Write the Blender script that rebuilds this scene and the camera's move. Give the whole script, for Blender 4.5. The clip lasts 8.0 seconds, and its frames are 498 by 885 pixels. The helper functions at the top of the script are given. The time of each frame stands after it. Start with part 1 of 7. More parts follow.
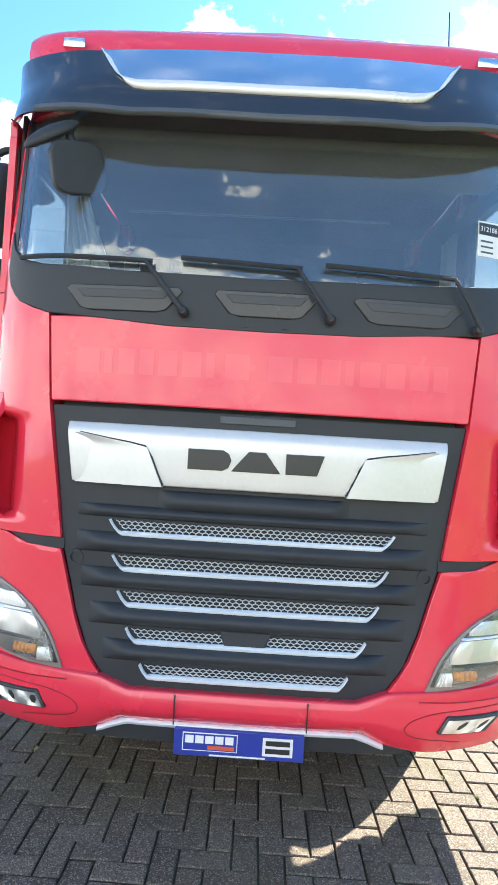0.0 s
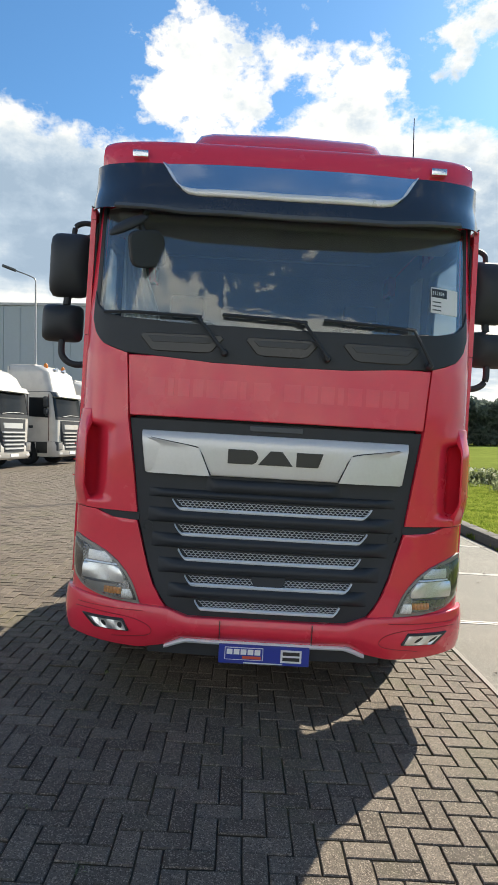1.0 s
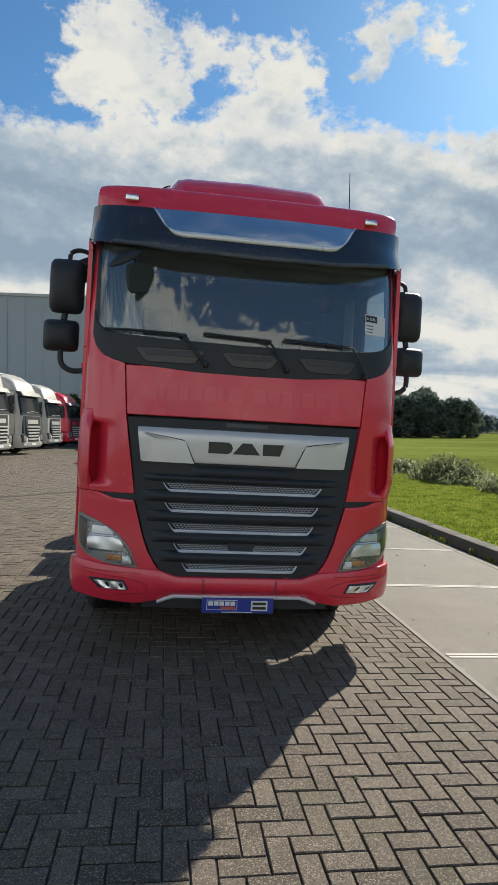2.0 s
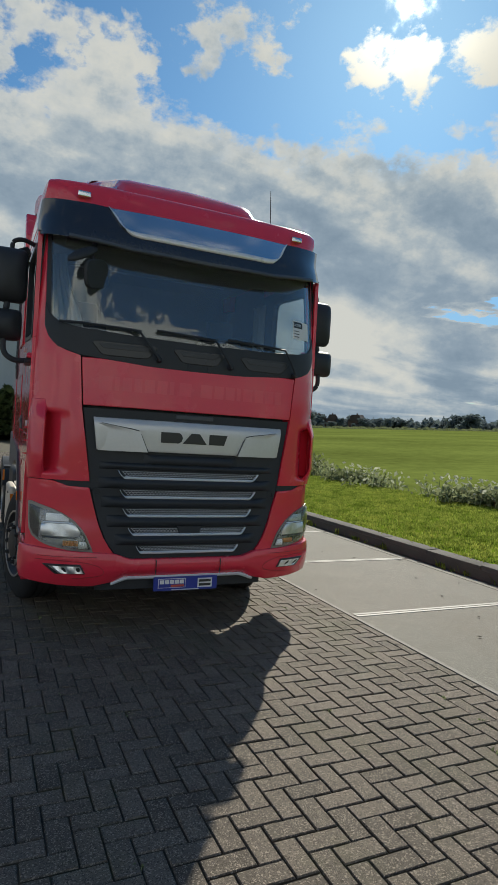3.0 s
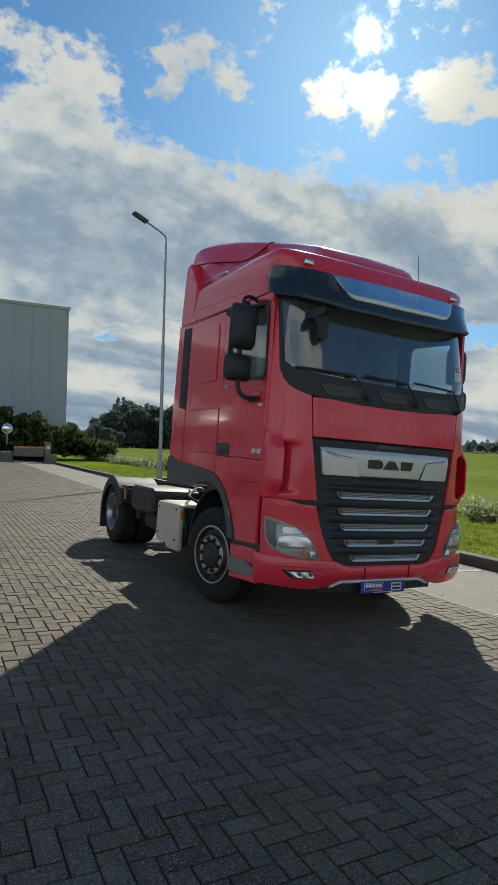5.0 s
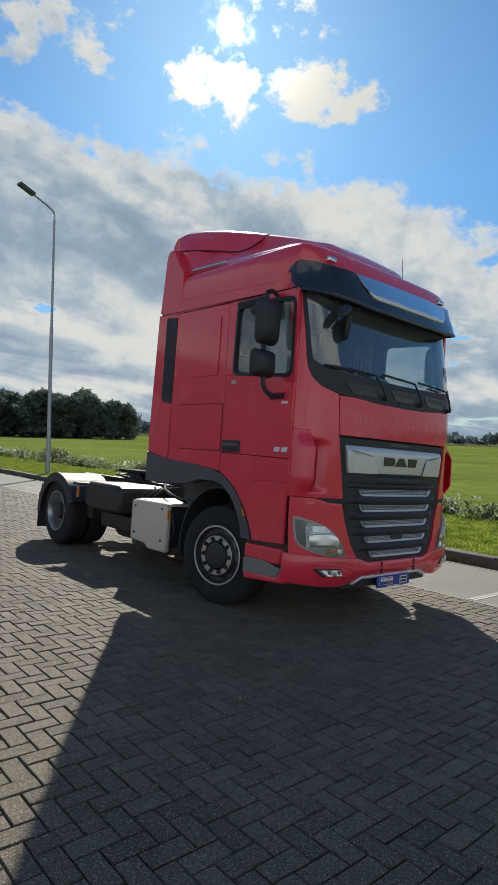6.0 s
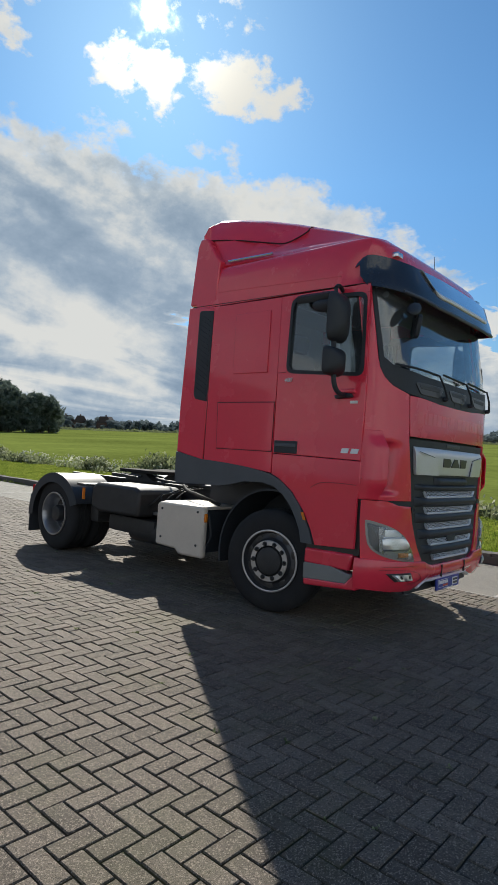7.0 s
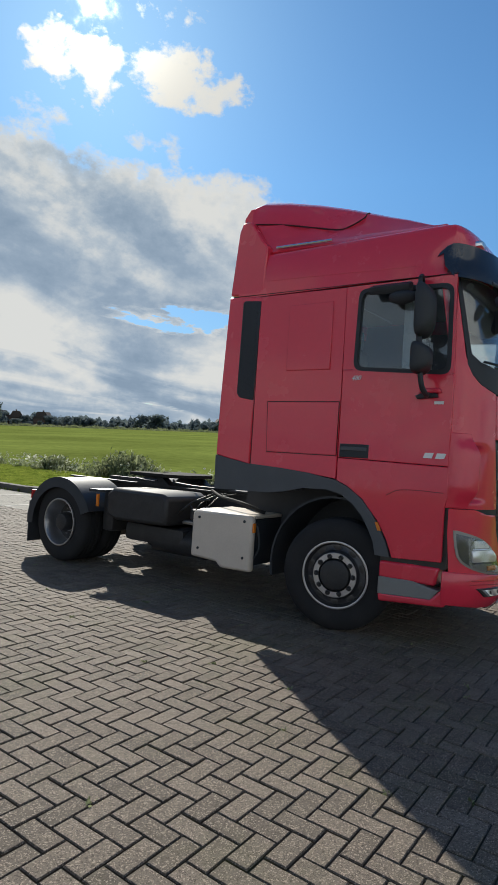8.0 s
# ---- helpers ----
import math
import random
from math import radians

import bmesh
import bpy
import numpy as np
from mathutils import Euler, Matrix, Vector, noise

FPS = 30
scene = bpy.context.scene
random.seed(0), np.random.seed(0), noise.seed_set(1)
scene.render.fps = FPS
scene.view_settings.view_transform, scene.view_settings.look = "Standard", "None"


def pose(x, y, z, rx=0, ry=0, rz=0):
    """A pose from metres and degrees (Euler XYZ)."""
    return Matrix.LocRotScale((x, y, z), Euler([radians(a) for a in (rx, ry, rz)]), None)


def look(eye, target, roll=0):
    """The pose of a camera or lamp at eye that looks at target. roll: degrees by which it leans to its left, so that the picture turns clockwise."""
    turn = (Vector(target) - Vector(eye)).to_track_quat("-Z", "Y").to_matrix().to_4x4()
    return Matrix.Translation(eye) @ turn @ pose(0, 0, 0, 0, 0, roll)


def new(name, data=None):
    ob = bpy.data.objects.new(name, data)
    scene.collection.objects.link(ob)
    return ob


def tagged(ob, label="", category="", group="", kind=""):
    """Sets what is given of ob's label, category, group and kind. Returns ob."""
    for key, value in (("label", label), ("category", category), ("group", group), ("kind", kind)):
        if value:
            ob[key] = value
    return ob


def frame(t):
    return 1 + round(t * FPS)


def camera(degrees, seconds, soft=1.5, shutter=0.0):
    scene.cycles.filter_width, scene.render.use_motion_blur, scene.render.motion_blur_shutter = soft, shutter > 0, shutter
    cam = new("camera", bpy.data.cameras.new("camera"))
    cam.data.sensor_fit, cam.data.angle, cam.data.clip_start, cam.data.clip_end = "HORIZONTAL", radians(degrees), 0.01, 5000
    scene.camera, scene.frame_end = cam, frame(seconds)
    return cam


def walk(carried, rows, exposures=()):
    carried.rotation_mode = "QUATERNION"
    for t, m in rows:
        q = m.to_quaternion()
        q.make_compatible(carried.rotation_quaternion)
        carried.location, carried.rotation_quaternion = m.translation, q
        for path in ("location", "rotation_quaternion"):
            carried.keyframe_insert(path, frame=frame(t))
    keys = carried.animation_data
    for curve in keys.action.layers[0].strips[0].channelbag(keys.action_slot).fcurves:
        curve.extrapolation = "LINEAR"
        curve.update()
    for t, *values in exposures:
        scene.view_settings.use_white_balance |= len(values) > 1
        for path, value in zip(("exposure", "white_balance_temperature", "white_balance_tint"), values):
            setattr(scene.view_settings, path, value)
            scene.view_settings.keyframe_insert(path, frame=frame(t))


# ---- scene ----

# ======== camera and walk ========
cam = camera(45.3, 8.0)
PATH = [
    (0, 0.088, -2.506, 1.643, 90.03, -0.62, 0.91),
    (0.5, 0.042, -3.029, 1.662, 90.02, -0.64, 0.34),
    (1, -0.116, -3.558, 1.698, 89.32, -0.49, -0.61),
    (1.5, -0.303, -4.034, 1.706, 89.23, -0.63, -3.11),
    (2, -0.517, -4.419, 1.715, 88.66, -0.33, -8),
    (2.2, -0.664, -4.524, 1.725, 88.12, -0.28, -11.1),
    (3.3, -1.849, -4.683, 1.69, 88.58, -1.22, -27.02),
    (3.5, -2.091, -4.760, 1.683, 88.91, -1.28, -27.72),
    (4, -2.7, -4.787, 1.633, 89.89, -1.18, -27.84),
    (4.5, -3.345, -4.655, 1.670, 90.06, -1.2, -27.74),
    (4.7, -3.515, -4.615, 1.70, 90.18, -1.49, -27.1),
    (5.8, -4.814, -3.74, 1.796, 89.39, -1.88, -37.87),
    (6, -4.974, -3.515, 1.79, 89.3, -1.77, -41.22),
    (6.5, -5.388, -2.953, 1.821, 88.88, -1.9, -46.02),
    (7, -5.691, -2.425, 1.809, 88.96, -2.01, -48.5),
    (7.5, -5.846, -1.832, 1.82, 88.88, -2.07, -50.99),
    (8, -5.972, -1.221, 1.827, 88.78, -2.08, -54.15),
]
EXPOSURES = [(0, 2.30, 6750, 7), (0.5, 1.72, 6850, 7), (1.0, 0.96, 6900, 7), (1.5, 0.46, 6850, 7), (2.2, 0.42, 6800, 6), (3.3, 0.03, 6600, 3), (4.7, 0.10, 6550, 3), (5.8, 0.26, 6500, 5), (8.0, 0.27, 6420, 7)]
walk(cam, [(t, pose(x, y, z, rx, ry, rz)) for t, x, y, z, rx, ry, rz in PATH], EXPOSURES)

# ======== world and sun ========
SUN_AZ, SUN_EL = 38.3, 34.2          # degrees from +y towards +x, and above the horizon
# azimuth and height of the cloud bank's upper edge
BANK = [(-180, 28.5), (-172, 31.5), (-160, 36), (-150, 36), (-140, 32), (-130, 26), (-70, 27), (-40, 27.5), (-17, 27.5), (-8, 26.0), (3, 28.0), (7, 30.4), (13, 30.2), (18, 28.6), (22, 26.4), (26, 25.6), (32, 26.4), (37, 25.2), (42, 24.9), (47, 24.9), (53, 23.8), (57, 22.4), (62, 19.6), (66, 17.0), (72, 13.5), (85, 11), (130, 12), (152, 20), (163, 26), (170, 28.8), (180, 28.5)]
# azimuth, elevation, tightness and weight of single clouds and gaps
CLOUDS = [(-5.5, 31.0, 300.0, 0.46), (1.5, 28.5, 700.0, 0.22), (9, 28.5, 1200.0, 0.28), (13.5, 29, 900.0, 0.30), (7, 33.5, 260.0, 0.17), (20.5, 31.6, 800.0, 0.30), (25.5, 31.0, 800.0, 0.31), (33.6, 30.4, 1800.0, 0.32), (37.8, 30.2, 900.0, 0.44), (39.0, 27.6, 2500.0, 0.26), (45.0, 30.2, 1500.0, 0.32), (48.6, 29.6, 1700.0, 0.32), (52.0, 28.4, 2200.0, 0.30), (23.5, 27.6, 1400.0, -0.20), (29.5, 30.5, 3000.0, -0.14), (44, 38, 500.0, 0.26), (62, 34, 60.0, -0.22), (-16, 34, 220.0, -0.18), (148, 32, 60.0, -0.2)]
SKY_TINT = (0.61, 0.95, 1.15)
TILT = 2.835                         # the yard falls towards the grass, degrees about y


def nodes_of(owner):
    owner.use_nodes = True
    tree = owner.node_tree
    tree.nodes.clear()
    return tree


def link(tree, a, b):
    tree.links.new(a, b)


def node(tree, kind, **values):
    n = tree.nodes.new(kind)
    for key, value in values.items():
        if key in n.inputs:
            n.inputs[key].default_value = value
        else:
            setattr(n, key, value)
    return n


def math_node(tree, op, a, b=None, c=None, clamp=False):
    n = tree.nodes.new("ShaderNodeMath")
    n.operation, n.use_clamp = op, clamp
    for i, v in enumerate((a, b, c)):
        if v is None:
            continue
        if isinstance(v, (int, float)):
            n.inputs[i].default_value = v
        else:
            tree.links.new(v, n.inputs[i])
    return n.outputs[0]


def ramp_node(tree, fac, stops):
    n = tree.nodes.new("ShaderNodeValToRGB")
    tree.links.new(fac, n.inputs[0])
    e = n.color_ramp.elements
    while len(e) < len(stops):
        e.new(0.5)
    for el, (pos, col) in zip(e, stops):
        el.position = pos
        el.color = col if len(col) == 4 else (*col, 1)
    return n.outputs[0]


def mix_color(tree, fac, a, b, blend="MIX"):
    n = tree.nodes.new("ShaderNodeMix")
    n.data_type, n.blend_type = "RGBA", blend
    for sock, v in ((n.inputs[0], fac), (n.inputs[6], a), (n.inputs[7], b)):
        if isinstance(v, (int, float)):
            sock.default_value = v
        elif isinstance(v, tuple):
            sock.default_value = v if len(v) == 4 else (*v, 1)
        else:
            tree.links.new(v, sock)
    return n.outputs[2]


def direction(az, el):
    return (math.sin(radians(az)) * math.cos(radians(el)), math.cos(radians(az)) * math.cos(radians(el)), math.sin(radians(el)))


def make_world():
    world = bpy.data.worlds.new("sky")
    scene.world = world
    tree = nodes_of(world)

    def vec(op, a, b=None):
        n = node(tree, "ShaderNodeVectorMath", operation=op)
        for i, v in enumerate((a, b)):
            if isinstance(v, tuple):
                n.inputs[i].default_value = v
            elif v is not None:
                link(tree, v, n.inputs[i])
        return n

    def noise(at, scale, detail, rough, warp=0.0):
        n = node(tree, "ShaderNodeTexNoise", Scale=scale, Detail=detail, Roughness=rough, Distortion=warp)
        link(tree, at, n.inputs["Vector"])
        return n

    def calc(op, a, b=None, c=None, clamp=False):
        return math_node(tree, op, a, b, c, clamp)

    sky = node(tree, "ShaderNodeTexSky", sky_type="NISHITA", sun_disc=False, sun_elevation=radians(SUN_EL),
               sun_rotation=radians(SUN_AZ), air_density=1.0, dust_density=0.3, ozone_density=3.0)
    co = node(tree, "ShaderNodeTexCoord").outputs["Generated"]
    sep = node(tree, "ShaderNodeSeparateXYZ")
    link(tree, co, sep.inputs[0])
    up = calc("MAXIMUM", sep.outputs[2], 0.0)
    el = calc("MULTIPLY", calc("ARCSINE", sep.outputs[2]), 57.2958)
    turn = calc("MULTIPLY_ADD", calc("ARCTAN2", sep.outputs[0], sep.outputs[1]), 0.1591549, 0.5)
    edge = calc("MULTIPLY", ramp_node(tree, turn, [((az + 180) / 360, (e / 40, e / 40, e / 40)) for az, e in BANK]), 40.0)
    # a flat layer overhead for the long streaks, directions for the round heads
    deep = calc("ADD", up, 0.11)
    flat = node(tree, "ShaderNodeCombineXYZ")
    link(tree, calc("DIVIDE", sep.outputs[0], deep), flat.inputs[0])
    link(tree, calc("DIVIDE", sep.outputs[1], deep), flat.inputs[1])
    flat.inputs[2].default_value = 5.1
    heads = vec("MULTIPLY", co, (1.0, 1.0, 1.45)).outputs[0]
    sun_dir = direction(SUN_AZ, SUN_EL)
    lump = noise(heads, 7.5, 9.0, 0.58, 0.15).outputs[0]
    lump_sunward = noise(vec("ADD", heads, tuple(0.028 * c for c in (sun_dir[0], sun_dir[1], sun_dir[2] + 0.5))).outputs[0], 7.5, 9.0, 0.58, 0.15).outputs[0]
    fine = noise(heads, 26.0, 6.0, 0.62).outputs[0]
    wind = node(tree, "ShaderNodeCombineXYZ")
    link(tree, calc("MULTIPLY", vec("DOT_PRODUCT", flat.outputs[0], (math.sin(radians(72)), math.cos(radians(72)), 0.0)).outputs["Value"], 0.45), wind.inputs[0])
    link(tree, vec("DOT_PRODUCT", flat.outputs[0], (math.cos(radians(72)), -math.sin(radians(72)), 0.0)).outputs["Value"], wind.inputs[1])
    wind.inputs[2].default_value = 3.4
    streak = noise(wind.outputs[0], 1.25, 6.0, 0.5, 0.6).outputs[0]
    gaps = noise(vec("ADD", flat.outputs[0], (2.3, 0.7, 0.4)).outputs[0], 0.85, 7.0, 0.6, 0.3).outputs[0]
    # the bank: full below its edge, torn by the lumps
    d = calc("DIVIDE", calc("SUBTRACT", edge, el), 5.5)
    d = calc("MULTIPLY_ADD", calc("SUBTRACT", lump, 0.5), 2.5, d)
    d = calc("MULTIPLY_ADD", calc("SUBTRACT", fine, 0.5), 1.5, d)
    low = calc("DIVIDE", calc("SUBTRACT", 17.0, el), 6.0, clamp=True)
    d = calc("SUBTRACT", d, calc("MULTIPLY", calc("MULTIPLY", calc("MAXIMUM", calc("SUBTRACT", gaps, 0.535), 0.0), 26.0), low))
    # single clouds that stand over the bank, and the clear gaps between them
    off = vec("SUBTRACT", noise(co, 11.0, 5.0, 0.6).outputs["Color"], (0.5, 0.5, 0.5))
    far = node(tree, "ShaderNodeVectorMath", operation="SCALE", Scale=0.11)
    link(tree, off.outputs[0], far.inputs[0])
    round_ = vec("NORMALIZE", vec("ADD", co, far.outputs[0]).outputs[0]).outputs[0]
    overhead = calc("DIVIDE", calc("SUBTRACT", el, 40.0), 12.0, clamp=True)
    pn = calc("MULTIPLY_ADD", calc("SUBTRACT", lump, 0.5), 1.1, calc("MULTIPLY_ADD", overhead, 0.07, 0.30))
    pn = calc("MULTIPLY_ADD", calc("SUBTRACT", fine, 0.5), 0.75, pn)
    for az, e, tight, much in CLOUDS:
        toward = vec("DOT_PRODUCT", round_, direction(az, e)).outputs["Value"]
        pn = calc("MULTIPLY_ADD", calc("POWER", calc("MAXIMUM", toward, 0.0), tight), much, pn)
    pn = calc("MULTIPLY", calc("SUBTRACT", pn, 0.465), 2.7)
    d = calc("MAXIMUM", d, pn)
    # clouds lit from the front have the crisper edges
    dot = vec("DOT_PRODUCT", co, sun_dir).outputs["Value"]
    facing = calc("MAXIMUM", calc("MULTIPLY", dot, -1.0), 0.0)
    d = calc("MULTIPLY", d, calc("MULTIPLY_ADD", facing, 4.0, 1.0))
    cover = ramp_node(tree, d, [(0.0, (0, 0, 0)), (0.10, (0.22, 0.22, 0.22)), (0.36, (0.92, 0.92, 0.92)), (0.6, (1, 1, 1))])
    # thin edges are white, thick middles grey, and each lump is bright towards the sun
    g = calc("MULTIPLY", calc("MINIMUM", d, 1.5), 0.26)
    g = calc("MULTIPLY_ADD", calc("SUBTRACT", streak, 0.5), 2.5, g)
    g = calc("MULTIPLY_ADD", calc("SUBTRACT", fine, 0.5), 0.55, g)
    g = calc("SUBTRACT", g, calc("MULTIPLY", calc("SUBTRACT", lump, lump_sunward), calc("MULTIPLY_ADD", facing, 7.0, 1.5)))
    g = calc("SUBTRACT", g, calc("MULTIPLY", facing, 0.25))
    # the belts of the bank: pale top, grey middle, a bright band low down, dull at the horizon
    belt = ramp_node(tree, calc("DIVIDE", el, 40.0, clamp=True), [(0.0, (0.76,) * 3), (0.07, (0.62,) * 3), (0.12, (0.38,) * 3), (0.20, (0.30,) * 3), (0.28, (0.44,) * 3), (0.37, (0.64,) * 3), (0.48, (0.56,) * 3), (0.58, (0.42,) * 3), (0.66, (0.28,) * 3), (0.8, (0.26,) * 3)])
    g = calc("ADD", g, calc("MULTIPLY_ADD", belt, 1.0, -0.38))
    thick = ramp_node(tree, g, [(0.02, (1.0, 0.99, 0.97)), (0.25, (0.85, 0.88, 0.915)), (0.45, (0.63, 0.715, 0.82)), (0.72, (0.44, 0.55, 0.70)), (1.0, (0.35, 0.46, 0.61))])
    near = calc("MAXIMUM", dot, 0.0)
    thick = mix_color(tree, calc("POWER", near, 55.0), thick, (1.03, 0.975, 0.87), "MULTIPLY")
    # forward scattering makes the clouds brighter round the sun
    lift = calc("MULTIPLY_ADD", facing, 6.0, 7.0)
    lift = calc("MULTIPLY_ADD", calc("POWER", near, 90.0), 1.4, lift)
    lift = calc("MULTIPLY_ADD", calc("POWER", near, 240.0), 12.0, lift)
    cloud = node(tree, "ShaderNodeVectorMath", operation="SCALE")
    link(tree, thick, cloud.inputs[0]); link(tree, lift, cloud.inputs["Scale"])
    # haze dulls the blue towards the horizon
    blue = vec("MULTIPLY", sky.outputs[0], mix_color(tree, calc("DIVIDE", up, 0.38, clamp=True), (0.47, 0.59, 0.72), SKY_TINT))
    mixed = mix_color(tree, cover, blue.outputs[0], cloud.outputs[0])
    ragged = noise(co, 45.0, 4.0, 0.6).outputs[0]
    core = calc("POWER", near, calc("MULTIPLY_ADD", calc("POWER", ragged, 3.0), 60000.0, 1200.0))
    glow = node(tree, "ShaderNodeVectorMath", operation="SCALE")
    glow.inputs[0].default_value = (1.0, 0.93, 0.80)
    link(tree, calc("MULTIPLY", core, 40.0), glow.inputs["Scale"])
    bg = node(tree, "ShaderNodeBackground", Strength=0.085)
    link(tree, vec("ADD", mixed, glow.outputs[0]).outputs[0], bg.inputs[0])
    out = node(tree, "ShaderNodeOutputWorld")
    link(tree, bg.outputs[0], out.inputs[0])


make_world()
sun_data = bpy.data.lights.new("sun", "SUN")
sun_data.energy, sun_data.angle, sun_data.color = 5.0, radians(0.6), (1.0, 0.93, 0.83)
sun = new("sun", sun_data)
sun.matrix_world = look((0, 0, 0), (-math.sin(radians(SUN_AZ)) * math.cos(radians(SUN_EL)), -math.cos(radians(SUN_AZ)) * math.cos(radians(SUN_EL)), -math.sin(radians(SUN_EL))))


# ======== materials ========
def material(name, color, rough=0.5, metal=0.0, coat=0.0, vary=0.12, scale=3.0, fine=60.0, bump=0.0, per=0.0, dirt=0.0, spec=0.5, space="Object", speck=0.0, moss=0.0):
    """A procedural surface: two scales of colour variation, a fine relief, and a change from piece to piece."""
    mat = bpy.data.materials.new(name)
    tree = nodes_of(mat)
    bsdf = node(tree, "ShaderNodeBsdfPrincipled", Metallic=metal)
    bsdf.inputs["Specular IOR Level"].default_value = spec
    if coat:
        bsdf.inputs["Coat Weight"].default_value = coat
        bsdf.inputs["Coat Roughness"].default_value = 0.06
    place = node(tree, "ShaderNodeNewGeometry").outputs["Position"]
    co = place if per else node(tree, "ShaderNodeTexCoord").outputs[space]
    a = node(tree, "ShaderNodeTexNoise", Scale=scale, Detail=5.0, Roughness=0.6)
    b = node(tree, "ShaderNodeTexNoise", Scale=fine, Detail=4.0, Roughness=0.6)
    link(tree, co, a.inputs["Vector"]); link(tree, co, b.inputs["Vector"])
    m = math_node(tree, "ADD", math_node(tree, "MULTIPLY", a.outputs[0], 0.6), math_node(tree, "MULTIPLY", b.outputs[0], 0.4))
    if per:
        info = node(tree, "ShaderNodeObjectInfo")
        geo = node(tree, "ShaderNodeNewGeometry")
        r = math_node(tree, "FRACT", math_node(tree, "ADD", info.outputs["Random"], geo.outputs["Random Per Island"]))
        m = math_node(tree, "ADD", m, math_node(tree, "MULTIPLY", math_node(tree, "SUBTRACT", r, 0.5), per))
    dark = tuple(c * (1 - 2.2 * vary) for c in color)
    light = tuple(min(1, c * (1 + 2.2 * vary)) for c in color)
    col = ramp_node(tree, m, [(0.2, dark), (0.8, light)])
    if speck:
        # pale and dark grains of the aggregate
        g = node(tree, "ShaderNodeTexVoronoi", Scale=205.0)
        link(tree, co, g.inputs["Vector"])
        grain = node(tree, "ShaderNodeSeparateXYZ")
        link(tree, g.outputs["Color"], grain.inputs[0])
        pale = ramp_node(tree, grain.outputs[0], [(0.74, (0, 0, 0)), (0.88, (speck, speck, speck))])
        deep = ramp_node(tree, grain.outputs[1], [(0.74, (0, 0, 0)), (0.88, (speck, speck, speck))])
        col = mix_color(tree, pale, col, tuple(min(1, c * 2.9) for c in color))
        col = mix_color(tree, deep, col, tuple(c * 0.35 for c in color))
    if dirt:
        d = node(tree, "ShaderNodeTexNoise", Scale=scale * 0.6, Detail=7.0, Roughness=0.7)
        link(tree, co, d.inputs["Vector"])
        k = ramp_node(tree, d.outputs[0], [(0.5, (0, 0, 0)), (0.75, (dirt, dirt, dirt))])
        col = mix_color(tree, k, col, (0.16, 0.14, 0.11))
    if moss:
        # thin green growth in patches
        wide = node(tree, "ShaderNodeTexNoise", Scale=1.1, Detail=6.0, Roughness=0.7)
        link(tree, place, wide.inputs["Vector"])
        k = ramp_node(tree, wide.outputs[0], [(0.50, (0, 0, 0)), (0.66, (moss, moss, moss))])
        col = mix_color(tree, k, col, (0.085, 0.095, 0.030))
    link(tree, col, bsdf.inputs["Base Color"])
    r = math_node(tree, "ADD", rough - 0.08, math_node(tree, "MULTIPLY", a.outputs[0], 0.16), clamp=True)
    link(tree, r, bsdf.inputs["Roughness"])
    if bump:
        bm_ = node(tree, "ShaderNodeBump", Strength=min(1.0, bump), Distance=0.004)
        link(tree, b.outputs[0], bm_.inputs["Height"])
        link(tree, bm_.outputs[0], bsdf.inputs["Normal"])
    out = node(tree, "ShaderNodeOutputMaterial")
    link(tree, bsdf.outputs[0], out.inputs[0])
    return mat


def leaf_material(name, color, per=0.5, through_light=0.45, patch_size=0.0):
    """Leaves: they scatter light on both sides and differ from tuft to tuft."""
    mat = bpy.data.materials.new(name)
    tree = nodes_of(mat)
    info = node(tree, "ShaderNodeObjectInfo")
    geo = node(tree, "ShaderNodeNewGeometry")
    r = math_node(tree, "FRACT", math_node(tree, "ADD", info.outputs["Random"], geo.outputs["Random Per Island"]))
    col = ramp_node(tree, r, [(0.0, tuple(c * (1 - per) for c in color)), (1.0, (color[0] * (1 + per) + 0.01, color[1] * (1 + per * 0.8), color[2] * (1 + per)))])
    if patch_size:
        # drier and lusher patches
        spot = node(tree, "ShaderNodeTexNoise", Scale=1.0 / patch_size, Detail=5.0, Roughness=0.65)
        link(tree, geo.outputs["Position"], spot.inputs["Vector"])
        lush = ramp_node(tree, spot.outputs[0], [(0.36, (0.50, 0.58, 0.42)), (0.52, (1.0, 1.0, 1.0)), (0.68, (1.18, 1.08, 1.1))])
        col = mix_color(tree, 1.0, col, lush, "MULTIPLY")
    d = node(tree, "ShaderNodeBsdfDiffuse")
    t = node(tree, "ShaderNodeBsdfTranslucent")
    link(tree, col, d.inputs[0]); link(tree, col, t.inputs[0])
    mixer = node(tree, "ShaderNodeMixShader")
    mixer.inputs[0].default_value = through_light
    link(tree, d.outputs[0], mixer.inputs[1]); link(tree, t.outputs[0], mixer.inputs[2])
    out = node(tree, "ShaderNodeOutputMaterial")
    link(tree, mixer.outputs[0], out.inputs[0])
    return mat


